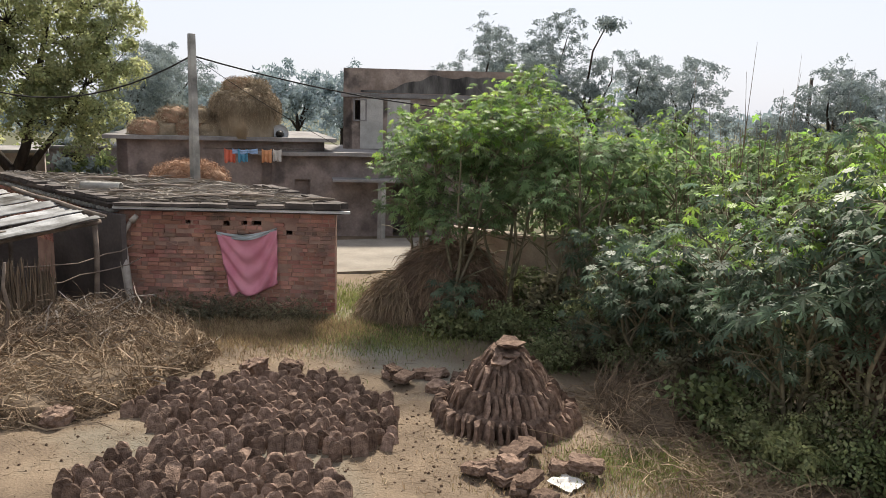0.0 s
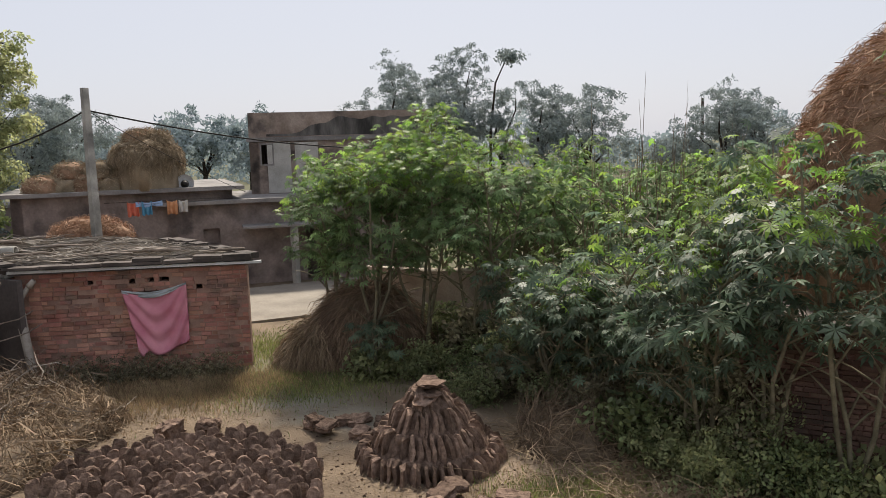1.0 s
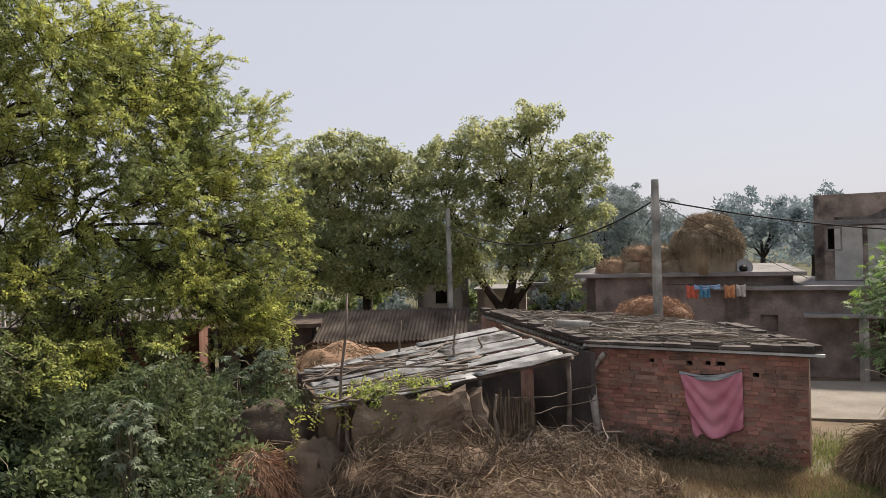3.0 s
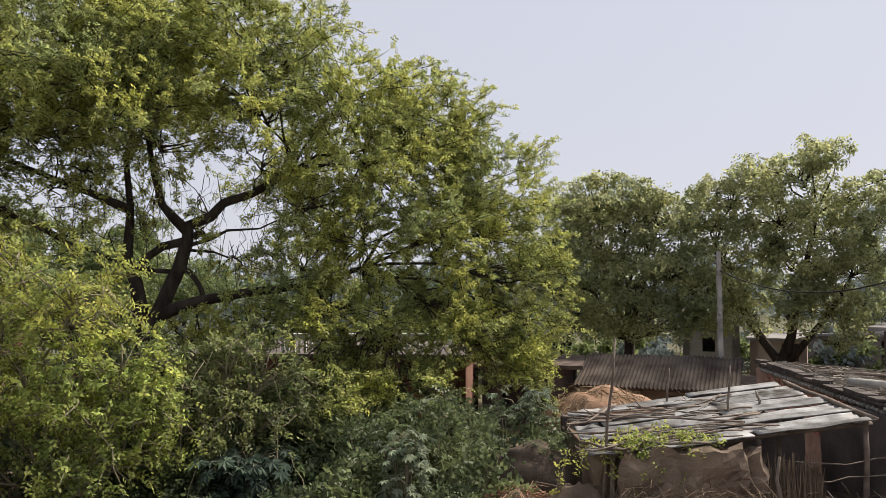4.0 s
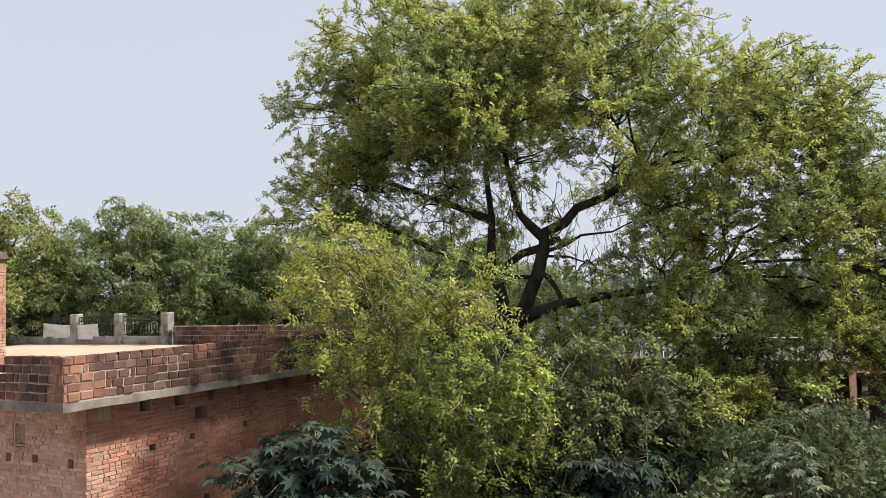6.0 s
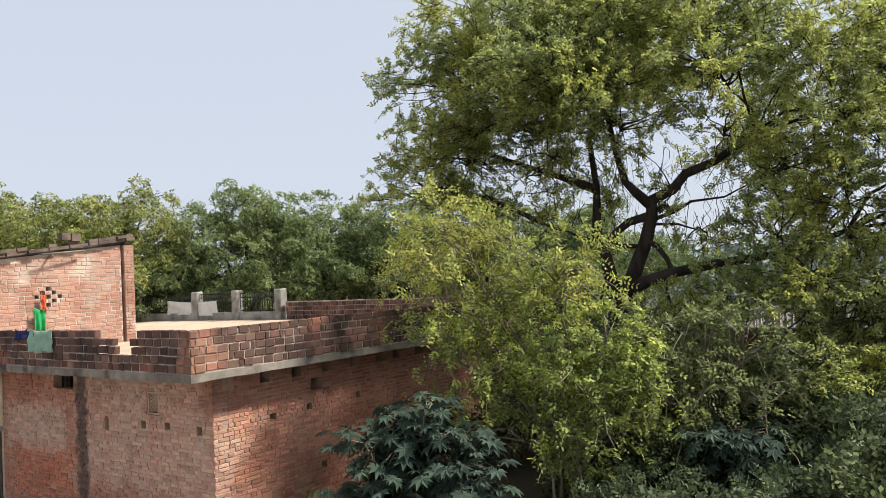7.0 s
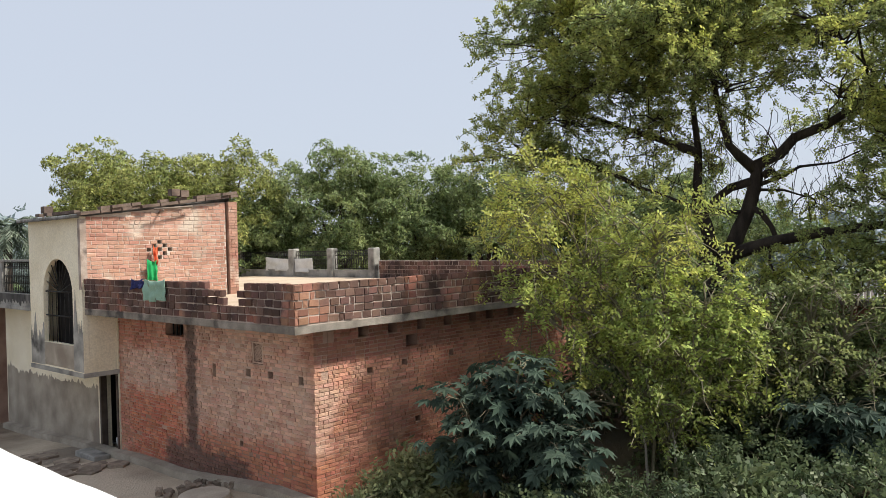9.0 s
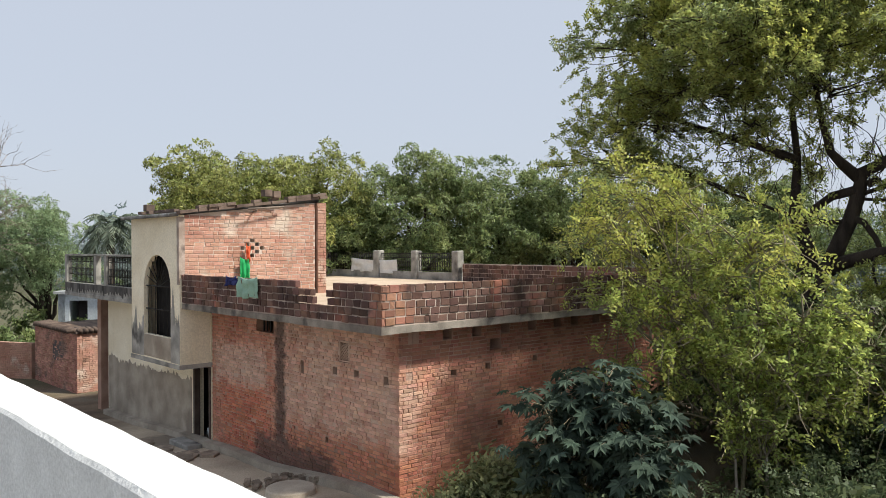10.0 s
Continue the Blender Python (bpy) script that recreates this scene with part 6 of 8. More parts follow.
    ob.matrix_basis = Matrix.Translation((0, 0, 0.15)) @ Vector((0.79, -0.6, 0.12)).to_track_quat("Z", "Y").to_matrix().to_4x4()
    bm = bmesh.new()
    tube(bm, [(0.06, -0.045, 0.13), (0.20, -0.15, 0.16)], [0.13, 0.05], 10)
    part("feed_horn", bm, IRON, dish, "dark feed horn")
    bm = bmesh.new()
    tube(bm, [(0, 0, -0.1), (0, 0, 0.15)], [0.03, 0.03], 6)
    part("stand", bm, IRON, dish)
    # washing line
    q0, q1 = Vector((-21.05, 13.0, 2.85)), Vector((-19.75, 15.0, 2.85))
    w = (q1 - q0).normalized()
    for k, (s, wd, dr, c, nm) in enumerate(((0.22, 0.32, 0.42, (0.62, 0.16, 0.10), "red"), (0.62, 0.28, 0.40, (0.10, 0.30, 0.45), "blue"), (0.45, 0.75, 0.16, (0.30, 0.42, 0.62), "pale blue"), (1.32, 0.30, 0.42, (0.58, 0.28, 0.14), "orange"), (1.66, 0.26, 0.38, (0.55, 0.52, 0.48), "white"))):
        p = q0 + w * s
        hanging("washing", f"{nm} washing on a line under the roof", p, p + w * wd, dr, cloth("washing_" + nm.replace(" ", "_"), c), k, 2, normal=(w.y, -w.x, 0), category="cloth", thick=0.01)
    bm = bmesh.new()
    tube(bm, [q0 - w * 0.4, q1 + w * 0.5], [0.008, 0.008], 4)
    tagged(part("washing_line", bm, IRON), "thin line stretched under the roof for washing", "line")
    # power poles and wires
    pole = thing("power_pole", "square grey concrete power pole behind the hut", "power pole", at=(-18.2, 10.6, 0))
    bm = bmesh.new()
    tube(bm, [(0, 0, -0.2), (0, 0, 3), (0, 0, 5.88)], [0.15, 0.13, 0.10], 4)
    for f in bm.faces:
        f.smooth = False
    part("shaft", bm, CONCRETE, pole)
    p2 = thing("power_pole", "thin pale concrete power pole beside the trees", "power pole", at=(-25.0, 6.75, 0))
    bm = bmesh.new()
    tube(bm, [(0, 0, -0.2), (0, 0, 5.5)], [0.12, 0.085], 4)
    for f in bm.faces:
        f.smooth = False
    part("shaft", bm, CONCRETE, p2)
    top = Vector((-18.2, 10.6, 5.35))
    for label, e, sag in (("black power cable sagging over the hut roof", Vector((-25.0, 6.75, 4.9)), -0.9), ("black power cable running to the upper house", Vector((-17.5, 21.4, 4.2)), -0.25), ("thin wire from the pole to the roofs", Vector((-19.0, 16.0, 3.0)), -0.1)):
        bm = bmesh.new()
        tube(bm, curve_pts(top, e, 14, sag), [0.008 if "thin" in label else 0.022] * 14, 5)
        tagged(part("cable", bm, IRON), label, "cable", "power cables")
    # houses under the trees
    block_building("tiled_house", "dark mud house with an old clay tile roof", (-23.9, 2.2), (-22.3, 6.6), 3.5, 1.35, MUD, TILE, over=0.3, holes=[(2.6, 3.3, 0, 1.2)])
    bm = bmesh.new()
    rnd = random.Random(5)
    pu = Vector((1.6, 4.4, 0)).normalized()
    pi = Vector((-pu.y, pu.x, 0))
    rows = []
    for i in range(241):
        p = Vector((-23.9, 2.2, 0)) + pu * (i * 0.0197 - 0.1)
        ridge = 0.028 * math.cos(6.2832 * i / 6) + 0.05 * noise.noise((i * 0.021, 0, 3))
        rows.append([bm.verts.new(p + pi * (j * 0.35 - 0.4) + Vector((0, 0, 1.45 + j * 0.13 + ridge + 0.02 * (j % 2) + 0.02 * noise.noise((i * 0.15, j, 0))))) for j in range(7)])
    for a, b in zip(rows, rows[1:]):
        for j in range(6):
            bm.faces.new((a[j], b[j], b[j + 1], a[j + 1])).smooth = True
    tagged(part("tile_roof", bm, material("grey_ribbed_roof", (0.05, 0.04, 0.036), (0.125, 0.105, 0.09), 1.6, 30, 0.95, 0.4, by="island", spread=0.3, gloss=0.04)), "sloping roof of dark ribbed clay tiles", "roof")
    block_building("dark_shed", "dark low shed under the neem trees", (-24.3, -0.8), (-23.9, 2.0), 3, 1.9, DARKWALL, TILE, over=0.3, holes=[(0.6, 2.0, 0, 1.3)])
    # far houses, their wall colours paled to paint the haze
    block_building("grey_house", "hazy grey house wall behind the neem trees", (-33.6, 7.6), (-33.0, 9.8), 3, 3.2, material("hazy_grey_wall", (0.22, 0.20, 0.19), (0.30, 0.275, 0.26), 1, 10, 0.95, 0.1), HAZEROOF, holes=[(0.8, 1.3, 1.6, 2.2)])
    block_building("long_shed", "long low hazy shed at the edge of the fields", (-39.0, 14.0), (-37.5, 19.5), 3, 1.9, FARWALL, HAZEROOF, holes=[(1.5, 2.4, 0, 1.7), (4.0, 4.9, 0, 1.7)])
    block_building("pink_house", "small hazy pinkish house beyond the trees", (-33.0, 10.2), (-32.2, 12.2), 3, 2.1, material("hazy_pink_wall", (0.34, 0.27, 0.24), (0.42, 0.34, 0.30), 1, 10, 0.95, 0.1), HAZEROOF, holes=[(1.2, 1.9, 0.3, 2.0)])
    # red wall darkened to put the shade behind the acacia into its colour
    block_building("brick_house", "red brick house with a pale lattice parapet behind the acacia", (-21.6, -9.5), (-21.2, -1.2), 5, 2.45, material("weathered_red_wall", (0.14, 0.068, 0.05), (0.23, 0.118, 0.085), 1.5, 25, 0.95, 0.4), DARKWALL, over=0.2, holes=[(5.2, 6.2, 0.1, 1.2)])
    bm = bmesh.new()
    for i in range(26):
        y = -6.4 + i * 0.16
        box(bm, (-21.5, y, 2.6), (-21.4, y + 0.06, 3.05))
    box(bm, (-21.52, -6.5, 3.05), (-21.36, -2.2, 3.14))
    tagged(part("lattice_parapet", bm, WHITEWASH), "whitewashed lattice parapet along the roof", "parapet")
    # low brick house at the castor field
    ruin, _, _ = block_building("ruin", "low dark brick ruin among the castor bushes", (-2.65, 10.35), (1.4, 10.8), 4.0, 1.85, material("dark_brick_ruin", (0.10, 0.055, 0.045), (0.19, 0.10, 0.08), 2, 30, 0.95, 0.5), DARKWALL)
    # bricks darker than those of the hut
    brickwork(ruin, (-2.65, 10.32), (1.4, 10.77), -0.1, 1.85, brick_mats("sooty_brick", (0.13, 0.078, 0.063), (0.225, 0.14, 0.11), (0.10, 0.07, 0.06), stain_scale=1.4, spread=0.3), seed=35, depth=0.05, rough=0.015)
    # outbuilding by the lane
    out, _, _ = block_building("outbuilding", "small red brick outbuilding with a tiled edge", (-7.7, -33.2), (-7.9, -29.0), 3.0, 1.42, MORTAR, TILE, z0=-1.4, over=0.06, slab=0.08)
    rnd = random.Random(6)
    for i in range(18):
        bm = bmesh.new()
        y = -33.1 + i * 0.23
        tube(bm, [(-7.62, y, 1.52), (-8.2, y + rnd.uniform(-.04, .04), 1.57)], [0.08, 0.08], 7)
        part("tile", bm, TILE, out)
    for i in range(15):
        bm = bmesh.new()
        x = -8.0 - i * 0.18
        tube(bm, [(x, -28.9, 1.52), (x + rnd.uniform(-.04, .04), -29.4, 1.57)], [0.08, 0.08], 7)
        part("tile", bm, TILE, out)
    grid = [(2.3 + (c - 2.5) * 0.2 - 0.06, 2.3 + (c - 2.5) * 0.2 + 0.06, 0.45 + r * 0.13 - 0.04, 0.45 + r * 0.13 + 0.04) for r in range(5) for c in range(6) if abs(c - 2.5) + abs(r - 2) < 3.2 and (r + c) % 2 == 0]
    # flat dark plate on the solid wall, painting the shade in the holes
    bm = bmesh.new()
    prism(bm, [(-7.79 + 0.012, -31.3), (-7.79 - 0.05, -31.3), (-7.85 - 0.05, -30.2), (-7.85 + 0.012, -30.2)], 0.36, 1.06)
    part("recess", bm, DARKWALL, out, "flat dark plate painting the shade in the lattice holes")
    # darker bricks for the shaded face, paler for the sunny: light put into colour
    brickwork(out, (-7.69, -33.2), (-7.89, -28.99), -1.2, 1.42, HUTBRICK, holes=grid, seed=31, depth=0.03)
    brickwork(out, (-7.89, -28.99), (-10.9, -29.14), -1.2, 1.42, ROOMBRICK, seed=32, depth=0.03, holes=[(0.2, 0.42, 0.45, 0.6)])
    bm = bmesh.new()
    wall_with_holes(bm, (-5.5, -37.0), (-7.6, -33.3), -1.4, 0.75, 0.25)
    bnd = tagged(part("yard_wall", bm, MORTAR), "broken low brick yard wall beyond the outbuilding", "wall", kind="structure")
    brickwork(bnd, (-5.49, -37.0), (-7.59, -33.29), -1.2, 0.75, ROOMBRICK, seed=33, depth=0.03, headers=0.6)
    # white wall greyed and blued to paint the haze over it
    block_building("white_house", "hazy white house with blue trim beyond the lane", (-10.0, -38.4), (-11.6, -37.0), 3, 2.3, material("hazy_white", (0.50, 0.54, 0.58), (0.62, 0.65, 0.68), 1, 10, 0.9, 0.1), TIN, z0=-1.5, holes=[(0.5, 1.3, 0.4, 2.0)])


village()


# ---- trees and bushes ----
def on(c, a, b, z, heading=118.0):
    """A place beside c: a to the right and b onwards as one looks along the heading, at height z."""
    h = radians(heading)
    return (c[0] + a * math.cos(h) - b * math.sin(h), c[1] + a * math.sin(h) + b * math.cos(h), z)


AC = (-16.15, -7.95)


def acacia():
    blobs = [((0.2, 0.5, 10.6), (2.5, 2.6, 0.95), 1.5), ((-2.1, 0.2, 10.0), (2.0, 2.4, 1.15), 1.2), ((-0.6, -0.6, 9.4), (2.2, 1.6, 0.8), 1.3), ((6.9, 0.0, 8.0), (0.9, 1.4, 0.8)), ((-3.4, 0.3, 8.6), (1.5, 2.0, 1.2), 1.1), ((-3.9, 0.0, 7.1), (1.1, 1.6, 0.9), 0.9),
             ((2.6, 0.0, 9.8), (2.2, 2.6, 1.1), 1.3), ((4.7, 0.0, 8.9), (1.8, 2.4, 1.2)), ((6.4, -0.2, 7.9), (1.5, 2.2, 1.3)), ((7.9, -0.3, 6.7), (1.4, 2.0, 1.4)),
             ((8.6, -0.5, 5.6), (1.2, 1.8, 1.3)), ((8.7, -0.6, 4.2), (1.1, 1.6, 1.2)), ((5.0, -1.2, 7.0), (1.9, 1.6, 1.3)), ((4.6, -1.2, 5.2), (1.9, 1.5, 1.0)), ((6.6, -1.0, 3.6), (1.8, 1.4, 1.2)), ((6.6, -1.2, 5.4), (1.6, 1.4, 1.2)),
             ((-1.4, -1.6, 8.2), (1.8, 1.3, 0.9), 1.5), ((1.8, -1.6, 8.2), (1.7, 1.3, 0.9), 1.4), ((0.3, 2.4, 8.9), (2.6, 1.6, 1.0), 1.2), ((3.9, 2.2, 7.0), (2.2, 1.6, 1.5), 0.8), ((3.4, -1.4, 6.0), (1.0, 1.0, 0.8)), ((3.8, -1.5, 3.6), (1.7, 1.2, 0.8)),
             ((7.9, -0.8, 2.6), (1.5, 1.2, 0.9)), ((5.4, -0.6, 2.2), (1.5, 1.2, 0.8)), ((0.2, -0.8, 7.3), (2.2, 1.2, 0.6), 0.7), ((2.3, -1.2, 6.9), (1.2, 1.0, 0.7), 0.6), ((-2.6, -0.6, 7.4), (1.5, 1.2, 0.9), 1.5), ((0.0, -1.2, 8.0), (1.5, 1.2, 0.8), 1.3), ((-2.7, 0.5, 9.2), (1.6, 1.8, 0.8), 1.1), ((-1.7, 0.9, 7.7), (1.7, 1.5, 0.7), 0.9), ((-3.4, -0.4, 6.6), (1.0, 1.0, 0.6), 0.9),
             ((-4.2, -0.2, 6.1), (0.9, 1.2, 0.7)), ((-3.1, 0.2, 5.8), (1.0, 1.1, 0.6), 1.0), ((-2.0, 0.4, 6.4), (1.0, 1.2, 0.5), 0.7), ((-1.2, -0.6, 6.7), (1.0, 1.0, 0.4), 0.5),
             ((3.4, -2.6, 2.3), (1.6, 0.8, 0.8), 0.7), ((5.2, -2.2, 1.8), (1.3, 0.8, 0.7), 0.7), ((8.6, -0.9, 2.2), (1.0, 1.0, 0.8), 0.8), ((9.1, -0.8, 3.2), (0.8, 0.9, 0.9)), ((1.9, 0.6, 4.9), (0.9, 1.0, 0.5), 0.25), ((-1.8, 0.6, 5.4), (1.2, 1.0, 0.6), 0.4),
             ((3.0, -1.7, 4.6), (1.3, 0.8, 0.6)), ((2.0, -1.7, 3.3), (1.3, 0.9, 0.6)), ((4.6, -1.8, 2.6), (1.6, 1.0, 0.9), 0.8), ((0.6, -1.5, 2.5), (1.1, 0.8, 0.6)), ((0.9, -1.6, 1.6), (1.3, 1.0, 0.7), 0.8), ((-1.4, -1.2, 1.9), (1.2, 1.0, 0.7), 0.7), ((1.3, 0.2, 5.9), (1.4, 0.8, 0.9), 0.22), ((0.2, 0.2, 5.6), (0.8, 0.7, 0.8), 0.18)]
    limbs = [([on(AC, 0.05, 0, 3.6), on(AC, 0.27, 0, 3.9), on(AC, 0.48, 0, 4.45), on(AC, 0.67, 0, 4.87), on(AC, 0.85, 0.05, 5.49), on(AC, 0.89, 0.05, 5.85), on(AC, 1.34, 0, 6.05), on(AC, 1.63, 0, 6.38), on(AC, 2.27, 0, 6.62), on(AC, 3.2, 0, 7.2)], 0.2, 0.08),
             ([on(AC, 0.87, 0.05, 5.70), on(AC, 0.53, 0.1, 6.05), on(AC, 0.32, 0.1, 6.3), on(AC, 0.15, 0, 6.9), on(AC, -0.1, 0, 8.4)], 0.13, 0.05),
             ([on(AC, -0.05, 0, 3.75), on(AC, -0.20, 0.15, 4.6), on(AC, -0.38, 0.1, 5.05), on(AC, -0.36, 0, 5.62), on(AC, -0.33, 0, 6.16), on(AC, -0.45, 0, 7.4)], 0.17, 0.06),
             ([on(AC, -0.33, 0, 6.15), on(AC, -0.73, -0.1, 6.31), on(AC, -1.10, -0.1, 6.47), on(AC, -1.8, 0, 6.75), on(AC, -3.2, 0, 7.3)], 0.11, 0.04),
             ([on(AC, 0.1, 0, 3.75), on(AC, 0.5, -0.15, 3.98), on(AC, 1.08, -0.3, 4.17), on(AC, 2.0, -0.6, 4.34), on(AC, 3.4, -0.8, 4.5), on(AC, 4.6, -1, 4.9)], 0.17, 0.05),
             ([on(AC, 0.75, 0, 5.48), on(AC, 0.35, 0.15, 5.38), on(AC, 0.04, 0.2, 5.15), on(AC, -0.15, 0.2, 4.9), on(AC, -0.25, 0.2, 4.7)], 0.10, 0.07),
             ([on(AC, 0.62, 0, 4.82), on(AC, 0.2, -0.1, 4.83), on(AC, -0.24, -0.1, 4.92), on(AC, -0.68, -0.1, 5.06), on(AC, -1.2, 0, 5.3)], 0.055, 0.03),
             ([on(AC, 0.67, 0, 4.95), on(AC, 0.9, -0.2, 4.80), on(AC, 1.1, -0.2, 4.49), on(AC, 1.2, -0.25, 4.2)], 0.07, 0.05),
             ([on(AC, 0.87, 0, 5.4), on(AC, 1.35, -0.1, 5.55), on(AC, 1.7, -0.1, 5.75), on(AC, 2.4, -0.2, 5.8)], 0.05, 0.02), ([on(AC, 0.85, 0, 5.3), on(AC, 1.4, -0.1, 5.26), on(AC, 1.8, -0.2, 5.1)], 0.035, 0.015),
             ([on(AC, 1.0, 0, 5.6), on(AC, 1.15, -0.1, 5.7), on(AC, 1.2, -0.1, 5.62)], 0.09, 0.06), ([on(AC, 0.0, 0, 3.5), on(AC, -0.16, -0.1, 3.8), on(AC, -0.26, -0.1, 4.0)], 0.17, 0.12)]
    # the sunny side of the crown is the densest
    places = [(on(AC, a, b, z + 0.25), r, (q[0] if q else 1.0) * (1.3 if a > 3.5 else 1.0)) for (a, b, z), r, *q in blobs]
    tree("acacia_tree", "large spreading acacia with feathery yellow-green leaves", "tree", (*AC, 0), (*AC, 3.8), places, ACACIA, FEATHER, (0.70, 1.25), 7, 5.3, 0.28, 0.27, seed=5, limbs=limbs, hollow=0.2, thin=0.26, twigs=20, style="twig", reach=(0.36, 0.85), sprays=13, droop=0.2)
    # bare hanging twigs in the open middle of the crown
    rng = np.random.default_rng(15)
    n = 170
    s = np.array([on(AC, a, b, z) for a, b, z in zip(rng.uniform(-1.5, 2.9, n), rng.uniform(-0.5, 0.5, n), rng.uniform(5.4, 7.2, n))])
    e = s + np.stack([rng.normal(0, 0.25, n), rng.normal(0, 0.25, n), -rng.uniform(0.3, 1.2, n)], 1)
    root = bpy.data.objects["acacia_tree"]
    base = np.array((*AC, 0))
    tagged(strands("hanging_twig_mass", s - base, e - base, 0.07, 0.016, BARK, root, "", rng), kind="stuff")


acacia()

YT = (-11.5, -7.6)
SAP = [((-1.9, 0, 4.8), (0.7, 0.8, 0.5)), ((-1.2, 0, 5.15), (0.8, 0.9, 0.4)), ((-0.3, 0, 5.0), (0.8, 0.9, 0.4)), ((0.5, 0, 4.65), (0.7, 0.8, 0.4)), ((0.95, 0, 4.2), (0.5, 0.6, 0.35)), ((-1.8, 0, 4.05), (0.7, 0.8, 0.5)), ((-0.8, 0, 4.25), (0.8, 0.9, 0.5)), ((0.1, 0, 3.9), (0.8, 0.8, 0.5)), ((-1.75, -0.1, 3.35), (0.6, 0.6, 0.4), 0.7), ((-0.9, -0.2, 3.35), (0.8, 0.8, 0.5), 0.8)]
LOW = [((-0.9, -0.3, 2.95), (0.6, 0.6, 0.4), 0.8), ((-1.5, -0.2, 3.2), (0.6, 0.6, 0.4), 0.7), ((-1.0, -0.4, 2.4), (0.5, 0.6, 0.4), 0.8), ((-0.6, -0.5, 1.75), (0.5, 0.5, 0.35), 0.7), ((-0.2, -0.2, 3.3), (0.7, 0.7, 0.4)), ((0.6, -0.2, 3.35), (0.7, 0.7, 0.45)), ((1.3, -0.2, 3.25), (0.6, 0.7, 0.45)), ((-0.4, -0.3, 2.45), (0.7, 0.7, 0.45)), ((0.4, -0.3, 2.5), (0.7, 0.7, 0.5)), ((1.2, -0.3, 2.5), (0.7, 0.7, 0.5)), ((1.8, -0.1, 2.7), (0.5, 0.6, 0.5)), ((0.1, -0.4, 1.8), (0.6, 0.6, 0.4), 0.8), ((0.8, -0.3, 1.65), (0.7, 0.6, 0.45)), ((1.5, -0.2, 1.9), (0.6, 0.6, 0.45)), ((0.7, -0.3, 1.2), (0.4, 0.5, 0.3), 0.7)]
SHADY = [((2.3, 0.6, 3.2), (0.7, 0.7, 0.5)), ((3.0, 0.7, 3.3), (0.7, 0.7, 0.5)), ((3.8, 0.8, 3.1), (0.8, 0.7, 0.6)), ((2.2, 0.5, 2.3), (0.7, 0.7, 0.5)), ((3.0, 0.5, 2.4), (0.8, 0.7, 0.5)), ((3.9, 0.6, 2.2), (0.7, 0.7, 0.5), 0.7), ((2.5, 0.4, 1.5), (0.7, 0.6, 0.4), 0.8), ((3.4, 0.5, 1.5), (0.7, 0.6, 0.4), 0.6)]
tree("young_tree", "young leafy tree with arching yellow-green sprays before the brick wall", "tree", (-11.5, -7.2, 0), (-11.5, -7.3, 1.8), [(on(YT, *c), r, *q) for c, r, *q in SAP], POD, ARCHING, (0.62, 1.05), 5, 6.5, 0.24, 0.035, bark=STEM, seed=8, hollow=0.1, thin=0.5, style="twig", reach=(0.4, 1.0), sprays=6, droop=0.35)
tree("leafy_bush", "rounded-leaved green bush with trailing branches under the young tree", "shrub", (-11.3, -6.7, 0), (-11.3, -6.8, 0.9), [(on(YT, *c), r, *q) for c, r, *q in LOW], BUSHLEAF, ROUNDLEAF, (0.62, 1.1), 5, 11.0, 0.24, 0.03, bark=STEM, seed=9, hollow=0.1, thin=0.5, style="twig", reach=(0.3, 0.7), sprays=7, droop=0.6)
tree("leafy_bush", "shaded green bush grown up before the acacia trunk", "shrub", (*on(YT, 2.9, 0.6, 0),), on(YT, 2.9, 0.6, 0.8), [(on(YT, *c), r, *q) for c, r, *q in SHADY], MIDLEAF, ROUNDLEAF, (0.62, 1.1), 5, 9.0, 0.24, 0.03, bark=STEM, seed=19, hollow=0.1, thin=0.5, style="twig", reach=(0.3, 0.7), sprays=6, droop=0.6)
for a in (0.25, 0.75):
    p, q = on(YT, a, -0.35, 0), on(YT, a - 0.1, -0.35, 1.5)
    bm = bmesh.new()
    tube(bm, curve_pts((p[0], p[1], -0.1), q, 6, 0.03, 0.04, random.Random(int(a * 100))), [0.03, 0.027, 0.024, 0.02, 0.017, 0.014], 6)
    tagged(part("sapling", bm, PALEWOOD), "thin pale bare stem rising into the bush", "sapling", "bare stems under the bush")
root = thing("sapling", "thin pale sapling in the thicket", "sapling")
bm = bmesh.new()
tube(bm, curve_pts((-11.68, -6.7, -0.1), (-12.0, -7.0, 2.4), 6, 0, 0.04, random.Random(2)), [0.03, 0.028, 0.025, 0.02, 0.016, 0.01], 6)
part("stem", bm, STEM, root)

# the castor clump and the field behind it
for i, (x, y, h, s) in enumerate(((-10.2, 12.0, 4.7, 1.5), (-9.2, 12.1, 5.0, 1.5), (-8.2, 12.6, 4.9, 1.5), (-10.8, 11.4, 3.9, 1.2), (-9.6, 11.2, 4.4, 1.3), (-7.5, 12.4, 4.2, 1.3))):
    castor("castor_bush", "tall green castor bush with large star-shaped leaves", (x, y, 0), h, s, CASTOR, (1100, 1100, 850, 1000, 1000, 600)[i], (0.20, 0.36), 4, 40 + i, low=0.46 if i in (3, 4) else 0.56, lit_share=0.28)
